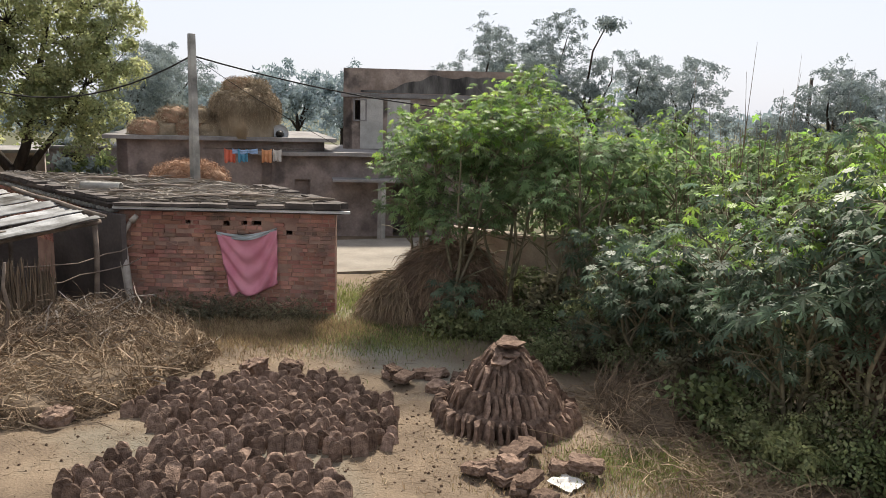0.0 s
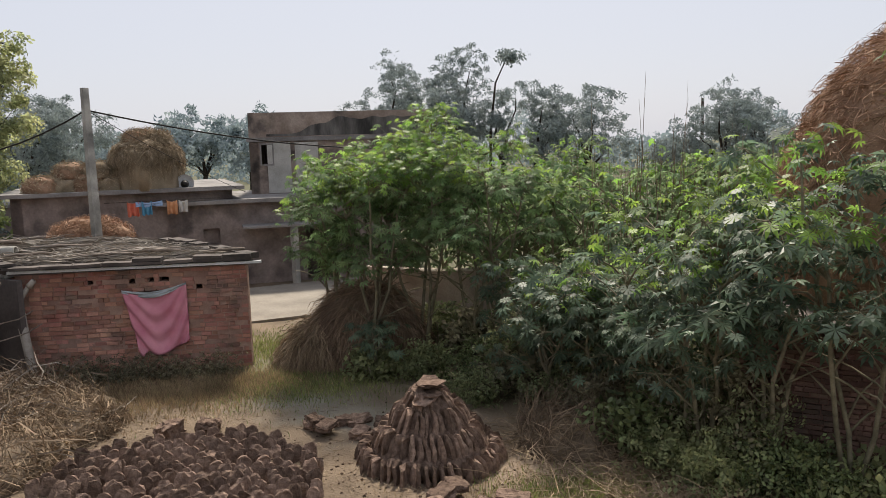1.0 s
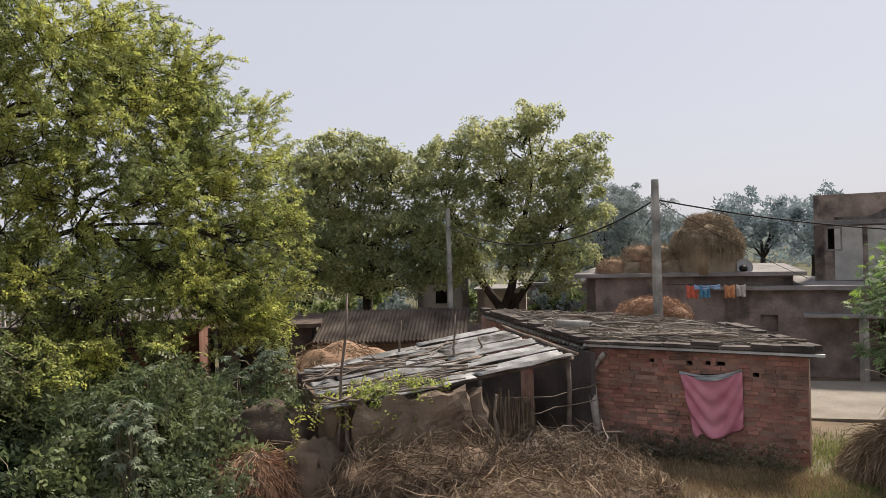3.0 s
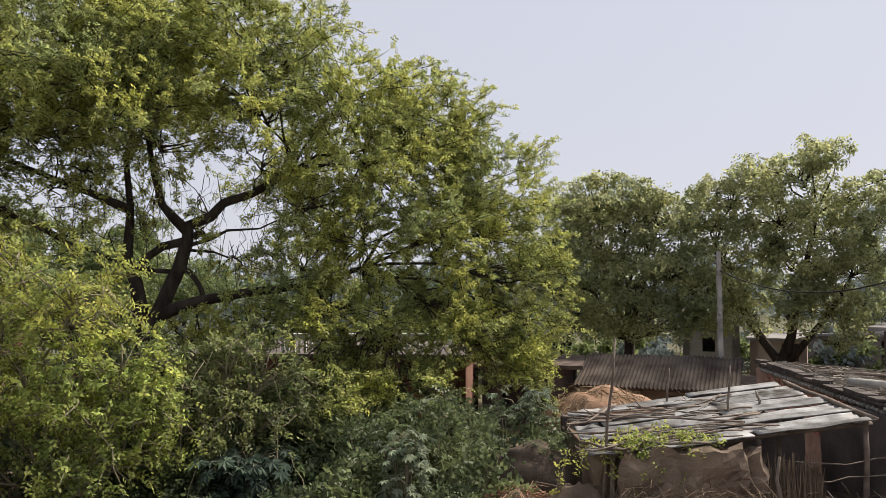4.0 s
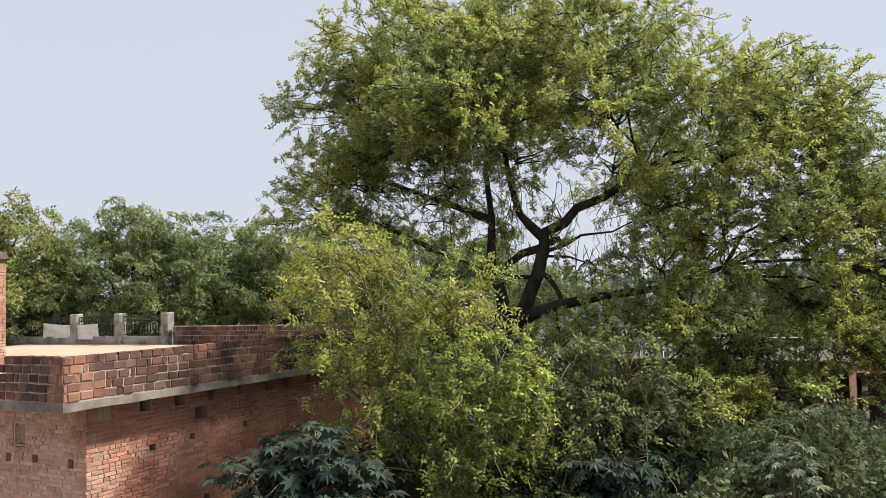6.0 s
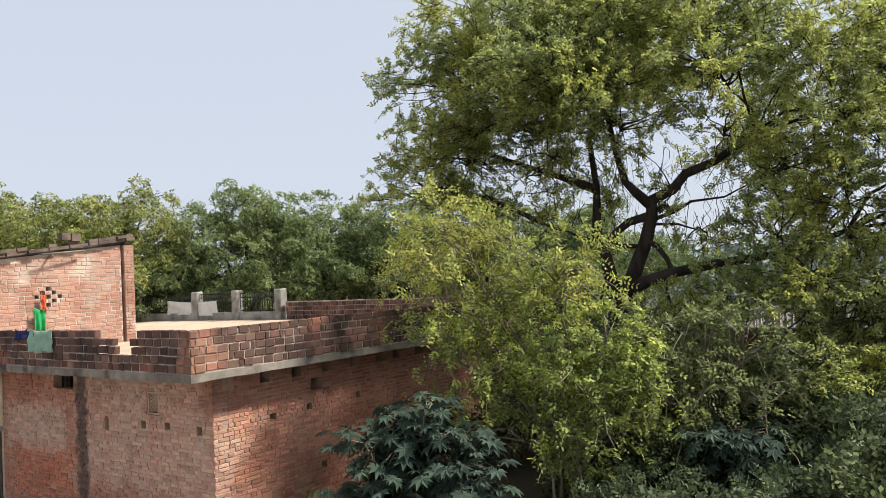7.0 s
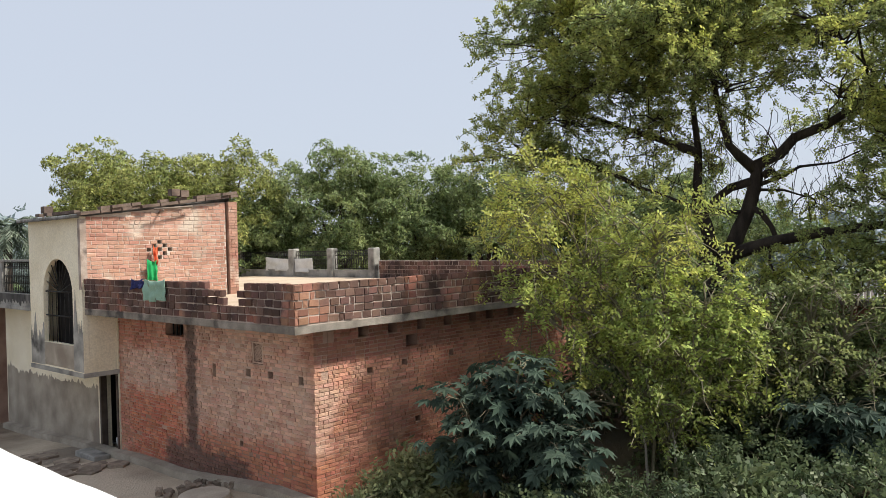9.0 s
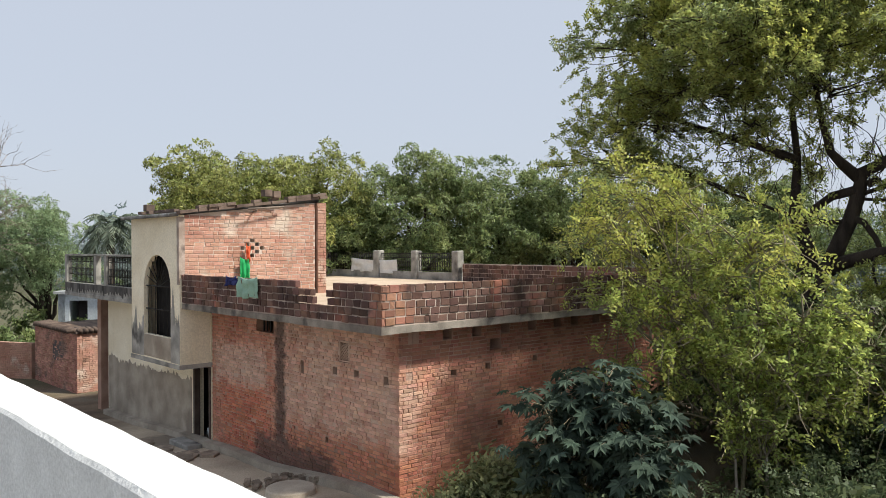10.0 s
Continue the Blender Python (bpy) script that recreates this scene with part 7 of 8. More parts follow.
for i, (x, y, h, s) in enumerate(((-6.2, 11.6, 2.3, 1.1), (-5.6, 10.9, 2.1, 1.0), (-4.6, 10.9, 2.3, 1.1), (-3.7, 10.4, 2.9, 1.1), (-2.9, 10.0, 3.4, 1.1), (-2.1, 9.9, 4.0, 1.2), (-5.2, 11.6, 2.4, 0.9), (-1.3, 9.9, 4.7, 1.5), (-0.5, 9.6, 5.2, 1.4))):
    castor("castor_bush", "glossy castor bush with drooping star-shaped leaves", (x, y, 0), h, s, CASTORDARK, 390, (0.25, 0.48) if i > 3 and i != 6 else (0.24, 0.42), 5 if i < 5 else 3, 60 + i, low=0.46 if i in (5, 7, 8) else 0.36 if i in (3, 4) else 0.24, single=140 if i > 2 else 0, lit_share=0.32 if i in (3, 4, 5, 7, 8) else 0.08)
rf = random.Random(77)
for i in range(30):
    x, y = -10.5 + 9.5 * rf.random(), 14.2 + 7 * rf.random()
    castor("castor_bush", "hazy green castor bush in the field", (x, y, 0), rf.uniform(3.5, 4.4), 1.2, CASTORFAR, 400, (0.26, 0.42), 4, 90 + i, PALM5, low=0.36, lit_share=0.14)
castor("castor_bush", "small blue-green castor seedling before the haystack", (-9.3, 10.7, 0), 1.0, 0.5, CASTORDARK, 90, (0.2, 0.36), 3, 86, low=0.2)
# castors under the trees, most with shade painted into their leaves
for i, (x, y, h, s, m) in enumerate(((-9.0, -9.0, 2.3, 0.7, CASTORSHADE), (-9.5, -8.3, 2.5, 0.8, CASTORSHADE), (-9.2, -7.7, 1.6, 0.55, CASTORSHADE), (-13.0, -1.9, 2.0, 0.45, CASTORPALE), (-13.0, -4.9, 1.6, 0.7, CASTORSHADE), (-16.6, 0.3, 2.3, 0.5, CASTORPALE))):
    castor("castor_bush", "castor bush beside the acacia with shade painted into its leaves" if m is CASTORSHADE else "pale dusty castor bush at the edge of the thicket", (x, y, 0), h, s, m, 280 if m is CASTORSHADE else 150, (0.32, 0.56) if m is CASTORSHADE else (0.22, 0.38), 5 if m is CASTORSHADE else 3, 120 + i, PALMBROAD, low=0.15)


def shrub(name, label, at, radii, mat, template, leaves, seed, leaf=(0.7, 1.2), category="shrub", group="undergrowth"):
    """A loose bush: many thin stems and clumps of leaves down to the ground."""
    rng, rnd = np.random.default_rng(seed), random.Random(seed)
    root = thing(name, label, category, group, at=at)
    bm = bmesh.new()
    c = np.array((0, 0, radii[2] * 0.55))
    p, mid = cloud(c, (radii[0], radii[1], radii[2] * 0.55), max(8, leaves // 30), 30, 0.2, rng, 0.25)
    for m in mid[:30]:
        tube(bm, curve_pts((rnd.uniform(-.3, .3) * radii[0], rnd.uniform(-.3, .3) * radii[1], -0.05), m, 4, 0.1, 0.08, rnd), [0.016, 0.013, 0.01, 0.005], 4)
    part("stem", bm, STEM, root)
    p[:, 2] = np.abs(p[:, 2]) + 0.02
    scatter("leaf_mass", template, p, turns(len(p), 0.6, rng), rng.uniform(*leaf, len(p)), mat, root)
    return root


for i, (x, y, r, h) in enumerate(((-9.8, 13.3, 0.5, 0.8), (-8.0, 13.4, 0.5, 0.8), (-6.9, 13.4, 0.9, 1.6), (-6.1, 13.0, 0.9, 1.6), (-8.6, 12.7, 0.5, 0.9), (-7.2, 12.3, 0.6, 1.0))):
    shrub("shrub", "dusty green undergrowth between the castor stems", (x, y, 0), (r, r, h), (WEED, DUSTY, WEED)[i % 3], (PINNATE, LEAFY, FERN)[i % 3], 300, 520 + i, (0.7, 1.3))
bm = bmesh.new()
prism(bm, [(-12.2, 13.9), (-12.0, 13.65), (-5.6, 15.4), (-5.7, 15.7)], -0.1, 1.45)
bmesh.ops.subdivide_edges(bm, edges=bm.edges[:], cuts=12, use_grid_fill=True)
roughen(bm, 0.10, 1.4)
tagged(part("mud_wall", bm, material("pale_mud_wall", (0.31, 0.25, 0.205), (0.48, 0.40, 0.335), 1.5, 30, 0.95, 0.4, stain=(0.20, 0.15, 0.12))), "low eroded mud wall behind the castor bushes", "wall")
for i, (a, b, h) in enumerate(((0.3, -2.2, 3.0), (1.2, -2.5, 3.3), (2.1, -2.3, 3.4), (3.0, -2.6, 3.1), (3.9, -2.4, 2.8), (-0.7, -2.4, 2.6))):
    x, y, _ = on(AC, a, b, 0)
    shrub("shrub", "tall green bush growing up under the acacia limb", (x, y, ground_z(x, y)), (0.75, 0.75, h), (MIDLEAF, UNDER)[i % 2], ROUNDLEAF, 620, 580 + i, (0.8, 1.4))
ru = random.Random(5)
for i in range(22):
    y = -9.2 + 9.6 * i / 21 + ru.uniform(-.4, .4)
    x = -13.8 - 3.0 * ru.random() - (1.2 if y > -2 else 0)
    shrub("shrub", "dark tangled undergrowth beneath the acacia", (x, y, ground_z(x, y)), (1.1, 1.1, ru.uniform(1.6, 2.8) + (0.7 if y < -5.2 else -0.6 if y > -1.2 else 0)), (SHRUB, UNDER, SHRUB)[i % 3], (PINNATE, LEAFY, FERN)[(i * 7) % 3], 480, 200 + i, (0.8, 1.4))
# low shrubs get the darkest leaves, the canopy's shade put into their colour
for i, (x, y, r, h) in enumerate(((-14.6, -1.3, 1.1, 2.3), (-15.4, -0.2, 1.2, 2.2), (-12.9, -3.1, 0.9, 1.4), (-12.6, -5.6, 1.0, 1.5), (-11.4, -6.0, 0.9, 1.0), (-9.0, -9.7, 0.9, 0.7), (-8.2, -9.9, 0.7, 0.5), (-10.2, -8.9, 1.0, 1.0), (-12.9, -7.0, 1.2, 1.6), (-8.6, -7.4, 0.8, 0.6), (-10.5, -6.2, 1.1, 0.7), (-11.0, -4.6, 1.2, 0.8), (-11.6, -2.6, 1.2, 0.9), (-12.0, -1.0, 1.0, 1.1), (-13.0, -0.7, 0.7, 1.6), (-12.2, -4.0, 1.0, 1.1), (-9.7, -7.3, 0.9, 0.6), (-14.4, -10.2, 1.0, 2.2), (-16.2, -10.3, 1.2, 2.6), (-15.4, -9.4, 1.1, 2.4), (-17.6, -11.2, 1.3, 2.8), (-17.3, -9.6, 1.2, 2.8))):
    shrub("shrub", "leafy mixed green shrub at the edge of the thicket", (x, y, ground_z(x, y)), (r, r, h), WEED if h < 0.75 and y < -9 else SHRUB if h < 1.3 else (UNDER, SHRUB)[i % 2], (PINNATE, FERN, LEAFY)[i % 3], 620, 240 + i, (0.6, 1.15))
for i, (cx, cy, sx, sy, n) in enumerate(((-14.0, -4.2, 2.2, 2.6, 3500), (-11.2, -4.6, 1.6, 2.4, 3000))):
    rng = np.random.default_rng(90 + i)
    x, y = cx + rng.normal(0, sx / 2, n), cy + rng.normal(0, sy / 2, n)
    q = np.stack([x, y, [ground_z(a, b) + 0.02 for a, b in zip(x, y)]], 1)
    tagged(scatter("leaf_litter", LEAFY, q, turns(n, 3.0, rng), rng.uniform(0.3, 0.7, n), LITTER), "dry brown leaf litter under the trees", "litter", kind="stuff")
for i, (x, y, r, h) in enumerate(((-5.4, 11.1, 0.7, 0.7), (-4.7, 10.7, 0.7, 0.7), (-3.9, 10.1, 0.6, 0.7), (-3.2, 9.6, 0.5, 0.55), (-2.5, 9.4, 0.5, 0.4), (-6.4, 11.3, 0.7, 0.6), (-7.4, 11.3, 0.6, 0.6), (-8.4, 11.2, 0.4, 0.45), (-9.3, 10.9, 0.35, 0.4), (-3.4, 10.3, 0.9, 1.3), (-1.8, 9.7, 0.7, 0.5), (-1.0, 9.5, 0.7, 0.4), (-6.9, 10.6, 0.5, 0.35), (-2.7, 10.2, 0.7, 1.3), (-3.0, 10.6, 0.8, 1.4), (-2.3, 9.8, 0.6, 1.0))):
    shrub("shrub", "low mixed weeds and shrubs under the castor bushes", (x, y, 0), (r, r, h), (WEED, DUSTY, UNDER, WEED)[i % 4], (FERN, PINNATE, LEAFY)[i % 3], 420, 270 + i, (0.55, 1.05))
# hedges and bushes at the edge of the fields
rq = random.Random(17)
for i in range(26):
    x, y = -35 - 10 * rq.random(), -2 + 27 * (i + rq.random()) / 26
    shrub("shrub", "hazy green hedge bush at the edge of the fields", (x, y, 0), (1.8, 1.8, rq.uniform(1.2, 2.6)), HAZE1 if i % 2 else MANGO, CLUMP, 260, 460 + i, (0.7, 1.3), group="field hedges")
# groves behind
N1, N2 = (-29.0, 4.6), (-27.9, 9.7)
CROWN1 = [((0.0, 0, 7.3), (1.5, 1.8, 0.8)), ((-2.0, 0, 7.4), (1.5, 1.8, 0.8)), ((1.2, 0, 6.7), (1.0, 1.6, 0.8)), ((-1.0, -0.3, 6.0), (1.6, 1.6, 0.9)), ((1.4, -0.3, 5.4), (1.2, 1.4, 0.9)), ((2.4, -0.2, 4.3), (0.9, 1.2, 0.7)), ((0.2, -0.5, 4.6), (1.5, 1.4, 0.9)), ((-1.8, -0.3, 4.7), (1.5, 1.4, 0.9)), ((2.6, 0, 3.3), (0.7, 0.9, 0.5)), ((1.4, -0.4, 3.4), (0.9, 1.0, 0.5)), ((-0.4, -0.3, 3.3), (1.1, 1.0, 0.5)), ((-2.2, 0, 3.4), (1.1, 1.2, 0.6)), ((-3.3, 0, 6.2), (1.2, 1.4, 0.9)), ((-3.6, 0, 4.6), (1.2, 1.4, 0.9)),
          ((2.5, 0, 2.8), (0.7, 0.9, 0.4)), ((1.2, -0.4, 2.8), (0.8, 0.9, 0.4)), ((-0.6, -0.3, 2.7), (0.9, 0.9, 0.4)), ((-2.4, 0, 2.8), (1.0, 1.0, 0.4)), ((0.6, -0.8, 3.9), (1.0, 0.8, 0.5)), ((2.0, -0.6, 4.9), (0.9, 0.8, 0.5)),
          ((-1.6, 0, 8.25), (0.3, 0.4, 0.2)), ((-0.9, 0, 8.3), (0.3, 0.4, 0.2)), ((-0.1, 0, 8.3), (0.3, 0.4, 0.2)), ((0.7, 0, 8.0), (0.3, 0.4, 0.2)), ((1.3, 0, 7.6), (0.3, 0.4, 0.2))]
CROWN2 = [((0.6, 0, 8.2), (1.3, 1.6, 0.7)), ((-1.3, 0, 7.8), (1.3, 1.6, 0.7)), ((2.4, 0, 7.3), (1.1, 1.4, 0.7)), ((-2.3, 0, 6.6), (1.0, 1.4, 0.9)), ((0.0, -0.4, 6.7), (1.5, 1.4, 0.9)), ((1.9, -0.3, 6.0), (1.3, 1.4, 0.9)), ((3.2, 0, 6.6), (0.6, 1.0, 0.7)), ((-1.8, -0.3, 5.2), (1.3, 1.4, 0.8)), ((0.8, -0.6, 5.1), (1.3, 1.2, 0.7)), ((2.3, -0.2, 4.7), (1.0, 1.2, 0.6)), ((-1.2, 0, 4.2), (1.1, 1.2, 0.5), 0.7), ((1.7, 0, 3.8), (0.7, 0.9, 0.4), 0.8), ((3.2, -0.2, 5.3), (0.7, 0.9, 0.6)), ((2.7, -0.2, 3.9), (0.7, 0.9, 0.5)), ((1.4, -0.6, 4.2), (0.9, 0.8, 0.5)), ((-2.6, -0.2, 4.6), (0.8, 1.0, 0.6)), ((-0.2, -0.8, 5.8), (1.0, 0.8, 0.6)), ((2.2, -0.2, 3.2), (0.6, 0.8, 0.4)), ((-2.0, 0, 3.6), (0.9, 1.0, 0.5)), ((0.3, -0.8, 4.3), (0.9, 0.8, 0.5), 0.6),
          ((1.1, 0, 9.15), (0.4, 0.5, 0.2)), ((1.9, 0, 8.9), (0.3, 0.5, 0.2)), ((-0.6, 0, 8.7), (0.4, 0.5, 0.2)), ((3.3, 0, 7.9), (0.4, 0.5, 0.2)), ((-2.1, 0, 8.0), (0.4, 0.5, 0.2)), ((-2.9, 0, 7.4), (0.3, 0.5, 0.2)), ((-0.7, -0.9, 3.3), (0.9, 0.7, 0.45), 0.8), ((0.9, -0.9, 3.4), (0.9, 0.7, 0.5), 0.8), ((2.1, -0.6, 2.7), (0.8, 0.7, 0.35), 0.8)]
tree("neem_tree", "broad neem tree with dull green crown", "tree", (*N1, 0), (*N1, 2.4), [(on(N1, *c, 60), r, *q) for c, r, *q in CROWN1], NEEM, LEAFY, (0.7, 1.2), 26, 8.0, 0.30, 0.22, seed=21, hollow=0.3, thin=0.4, style="dome", reach=(0.32, 0.68))
tree("neem_tree", "tall neem tree with dark forked trunk", "tree", (*on(N2, 0.1, 0, 0, 60),), on(N2, -0.1, 0, 1.9, 60), [(on(N2, *c, 60), r, *q) for c, r, *q in CROWN2], NEEM, LEAFY, (0.7, 1.2), 26, 8.0, 0.30, 0.24, seed=22, hollow=0.3, thin=0.4, style="dome", reach=(0.32, 0.68),
     limbs=[([on(N2, -0.1, 0, 1.7, 60), on(N2, -0.6, 0, 2.4, 60), on(N2, -1.2, 0, 3.3, 60), on(N2, -1.9, 0, 4.6, 60), on(N2, -2.2, 0, 5.8, 60)], 0.19, 0.08), ([on(N2, 0.0, 0, 1.8, 60), on(N2, 0.3, 0, 2.6, 60), on(N2, 0.5, 0, 3.8, 60), on(N2, 0.9, 0, 5.4, 60), on(N2, 1.2, 0, 6.8, 60)], 0.2, 0.07), ([on(N2, 0.15, 0, 1.6, 60), on(N2, 0.8, 0, 2.5, 60), on(N2, 1.5, 0, 3.4, 60), on(N2, 2.2, 0, 4.6, 60)], 0.15, 0.06)])


def far_tree(at, r, z0, z1, mat, seed, n=5, label="hazy distant tree", size=1.6, narrow=1.0, per=11, clump=0.40, style="dome", reach=(0.4, 0.8), dens=2.8):
    rnd = random.Random(seed)
    blobs = []
    for i in range(n):
        k = (i + 0.5) / n
        a = rnd.uniform(0, 6.28)
        w = r * (0.75 if k > 0.7 else 1.0) * narrow
        blobs.append(((at[0] + math.cos(a) * w * 0.55, at[1] + math.sin(a) * w * 0.55, z0 + (z1 - z0) * (0.25 + 0.62 * k)), (w * 0.62, w * 0.62, (z1 - z0) * 0.22)))
    big = [(v[0] * size, v[1] * size, v[2] * size) for v in FARLEAF[0]]
    return tree("tree", label, "tree", (*at, 0), (*at, z0 + 0.3), blobs, mat, (big, FARLEAF[1]), (0.6, 1.05), per, dens, clump, 0.22, 0.4, seed=seed, twigs=1, hollow=0.35, group="distant trees", style=style, reach=reach)


def haze_trees():
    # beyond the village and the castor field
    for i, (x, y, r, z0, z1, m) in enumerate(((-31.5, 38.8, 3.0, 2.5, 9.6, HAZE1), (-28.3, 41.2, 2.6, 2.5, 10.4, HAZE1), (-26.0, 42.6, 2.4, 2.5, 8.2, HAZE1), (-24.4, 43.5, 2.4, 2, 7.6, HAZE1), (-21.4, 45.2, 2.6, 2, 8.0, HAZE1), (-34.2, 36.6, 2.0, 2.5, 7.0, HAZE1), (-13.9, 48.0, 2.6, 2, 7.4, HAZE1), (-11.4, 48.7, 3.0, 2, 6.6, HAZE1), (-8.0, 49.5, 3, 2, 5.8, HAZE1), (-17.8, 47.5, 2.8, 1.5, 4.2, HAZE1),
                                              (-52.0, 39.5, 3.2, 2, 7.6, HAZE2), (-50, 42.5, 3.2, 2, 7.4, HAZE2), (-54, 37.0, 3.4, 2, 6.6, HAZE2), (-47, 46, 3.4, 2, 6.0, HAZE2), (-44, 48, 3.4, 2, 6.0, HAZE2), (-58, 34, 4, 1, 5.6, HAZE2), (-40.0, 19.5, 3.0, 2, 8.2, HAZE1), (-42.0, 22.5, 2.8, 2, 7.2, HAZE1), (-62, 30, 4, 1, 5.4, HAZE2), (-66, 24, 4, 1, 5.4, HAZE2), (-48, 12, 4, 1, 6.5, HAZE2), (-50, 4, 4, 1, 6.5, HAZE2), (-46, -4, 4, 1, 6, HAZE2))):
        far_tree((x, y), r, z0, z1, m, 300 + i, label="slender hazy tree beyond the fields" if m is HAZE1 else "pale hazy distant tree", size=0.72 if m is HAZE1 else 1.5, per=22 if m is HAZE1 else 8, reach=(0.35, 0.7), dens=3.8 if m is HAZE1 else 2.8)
    for i, (x, y, z1) in enumerate(((-33, -14, 5.6), (-35, -10.5, 5.2), (-34, -7, 5.4), (-36, -3.5, 5.0), (-35, 0, 5.6), (-38, 3, 5.4), (-30, -9, 3.6), (-31, -3, 3.6), (-40, -13, 6), (-42, -7, 5.6), (-42, 0, 5.6))):
        far_tree((x, y), 2.4, 0.6, z1, MANGO if i % 2 else HAZE1, 380 + i, 5, "green tree in the fields behind the acacia", 1.3, per=8)
    # groves behind the brick house
    for i, (x, y, r, z0, z1, m) in enumerate(((-13.6, -29.8, 3.1, 2.5, 8.4, YELLOWNEEM), (-16.4, -28.2, 2.6, 2.5, 8.2, YELLOWNEEM), (-12.9, -30.2, 1.6, 2, 6.8, YELLOWNEEM), (-20.2, -25.6, 3.2, 2, 8.1, MANGO), (-18.0, -27.0, 2.6, 2, 7.3, MANGO), (-22.7, -23.2, 2.8, 2, 7.7, MANGO), (-24.6, -21.0, 3.0, 2, 7.4, MANGO), (-27.5, -18.5, 3.2, 2, 7.4, MANGO), (-30.0, -14.5, 3.2, 2, 7.0, MANGO), (-26.0, -15.0, 2.6, 1.5, 5.0, MANGO))):
        t = far_tree((x, y), r, z0, z1, m, 340 + i, 9, "sunny green grove tree behind the brick house", 0.58, per=33, reach=(0.32, 0.62), dens=5.0)
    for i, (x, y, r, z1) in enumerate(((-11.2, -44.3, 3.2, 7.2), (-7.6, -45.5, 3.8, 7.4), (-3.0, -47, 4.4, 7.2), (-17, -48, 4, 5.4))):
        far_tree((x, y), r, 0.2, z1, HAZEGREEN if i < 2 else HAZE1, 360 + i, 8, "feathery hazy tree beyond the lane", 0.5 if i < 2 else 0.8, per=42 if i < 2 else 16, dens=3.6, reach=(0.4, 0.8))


haze_trees()


def palm(at, height):
    root = thing("palm_tree", "date palm with drooping grey-green fronds", "palm", at=(*at, 0))
    bm = bmesh.new()
    tube(bm, [(0, 0, -0.1), (0.05, 0, height * 0.5), (0, 0, height)], [0.24, 0.2, 0.18], 9)
    part("trunk", bm, BARK, root)
    rng = np.random.default_rng(4)
    s, e = [], []
    for i in range(60):
        a, up = rng.uniform(0, 6.28), rng.uniform(-0.9, 1.2)
        ln = rng.uniform(1.0, 1.45)
        pts = [np.array((math.cos(a) * ln * k, math.sin(a) * ln * k, height + ln * (up * k - 0.85 * k * k))) for k in np.linspace(0, 1, 14)]
        for p, q in zip(pts[2:], pts[3:]):
            t = q - p
            side = np.cross(t, (0, 0, 1))
            side /= np.linalg.norm(side) + 1e-9
            for w in (-1, 1):
                s.append(p), e.append(p + w * side * 0.24 + t * 1.6 - np.array((0, 0, 0.10)))
        s += pts[:-1]
        e += pts[1:]
    strands("frond_mass", np.array(s), np.array(e), 0.01, 0.06, PALMLEAF, root)


palm((-12.3, -38.4), 5.4)


def bare_tree(at, height, seed):
    """A leafless tree of forking grey branches."""
    rnd = random.Random(seed)
    root = thing("bare_tree", "leafless grey tree with fine forking twigs", "tree", "distant trees", at=(*at, 0))
    bm = bmesh.new()

    def fork(p, d, ln, r, level):
        q = p + d * ln
        tube(bm, curve_pts(p, q, 4, 0.03 * ln, 0.05 * ln, rnd), [r, r * 0.9, r * 0.8, r * 0.68], 6 if level < 3 else 4)
        if level < 7:
            for _ in range(3 if level in (2, 4) else 2):
                e = (d + 0.62 * Vector([rnd.gauss(0, 1) for _ in range(3)]) + Vector((0, 0, 0.12))).normalized()
                fork(q, e, ln * rnd.uniform(0.62, 0.85), r * 0.62, level + 1)

    fork(Vector((0, 0, -0.2)), Vector((0, 0.05, 1)).normalized(), height * 0.36, 0.17, 0)
    part("trunk", bm, WOOD, root)


bare_tree((-2.2, -41.8), 11.5, 6)

# ---- grass ----
def grass(name, label, cx, cy, rx, ry, n, mat, h, seed, turn=0.0):
    rng = np.random.default_rng(seed)
    p = rng.normal(size=(n, 2)) * (rx / 2, ry / 2)
    c, s = math.cos(turn), math.sin(turn)
    x, y = cx + c * p[:, 0] - s * p[:, 1], cy + s * p[:, 0] + c * p[:, 1]
    z = np.array([ground_z(a, b) for a, b in zip(x, y)])
    yaw = rng.uniform(0, 6.28, n)
    hh = h * rng.uniform(0.4, 1.3, n)
    w = 0.10
    r = np.zeros((n, 3, 3))
    r[:, 0, 0], r[:, 0, 1], r[:, 1, 0], r[:, 1, 1], r[:, 2, 2] = np.cos(yaw) * w, -np.sin(yaw), np.sin(yaw) * w, np.cos(yaw), 1
    return tagged(scatter(name, BLADE, np.stack([x, y, z], 1), r, hh, mat, None), label, "grass", kind="stuff")


grass("grass", "yellow-green grass beside the lane corner", -12.3, 11.3, 1.3, 1.6, 5000, GRASS, 0.10, 1, 0.8)
grass("grass", "dusty grey-green grass between hut and castor bushes", -10.0, 9.7, 1.8, 1.3, 8000, GRASS, 0.075, 2, 0.8)
grass("dry_grass", "dry golden grass trodden before the hut", -11.6, 8.6, 1.9, 0.9, 9000, DRYGRASS, 0.11, 12, 0.76)
rw = random.Random(9)
for i in range(10):
    p = HB_L.lerp(HB_R, 0.16 + 0.08 * i) + HN * (0.35 + 0.2 * rw.random())
    shrub("shrub", "low dusty weeds along the foot of the hut", (p.x, p.y, ground_z(p.x, p.y)), (0.3, 0.3, rw.uniform(0.15, 0.32)), DUSTY, FERN, 130, 560 + i, (0.3, 0.6))
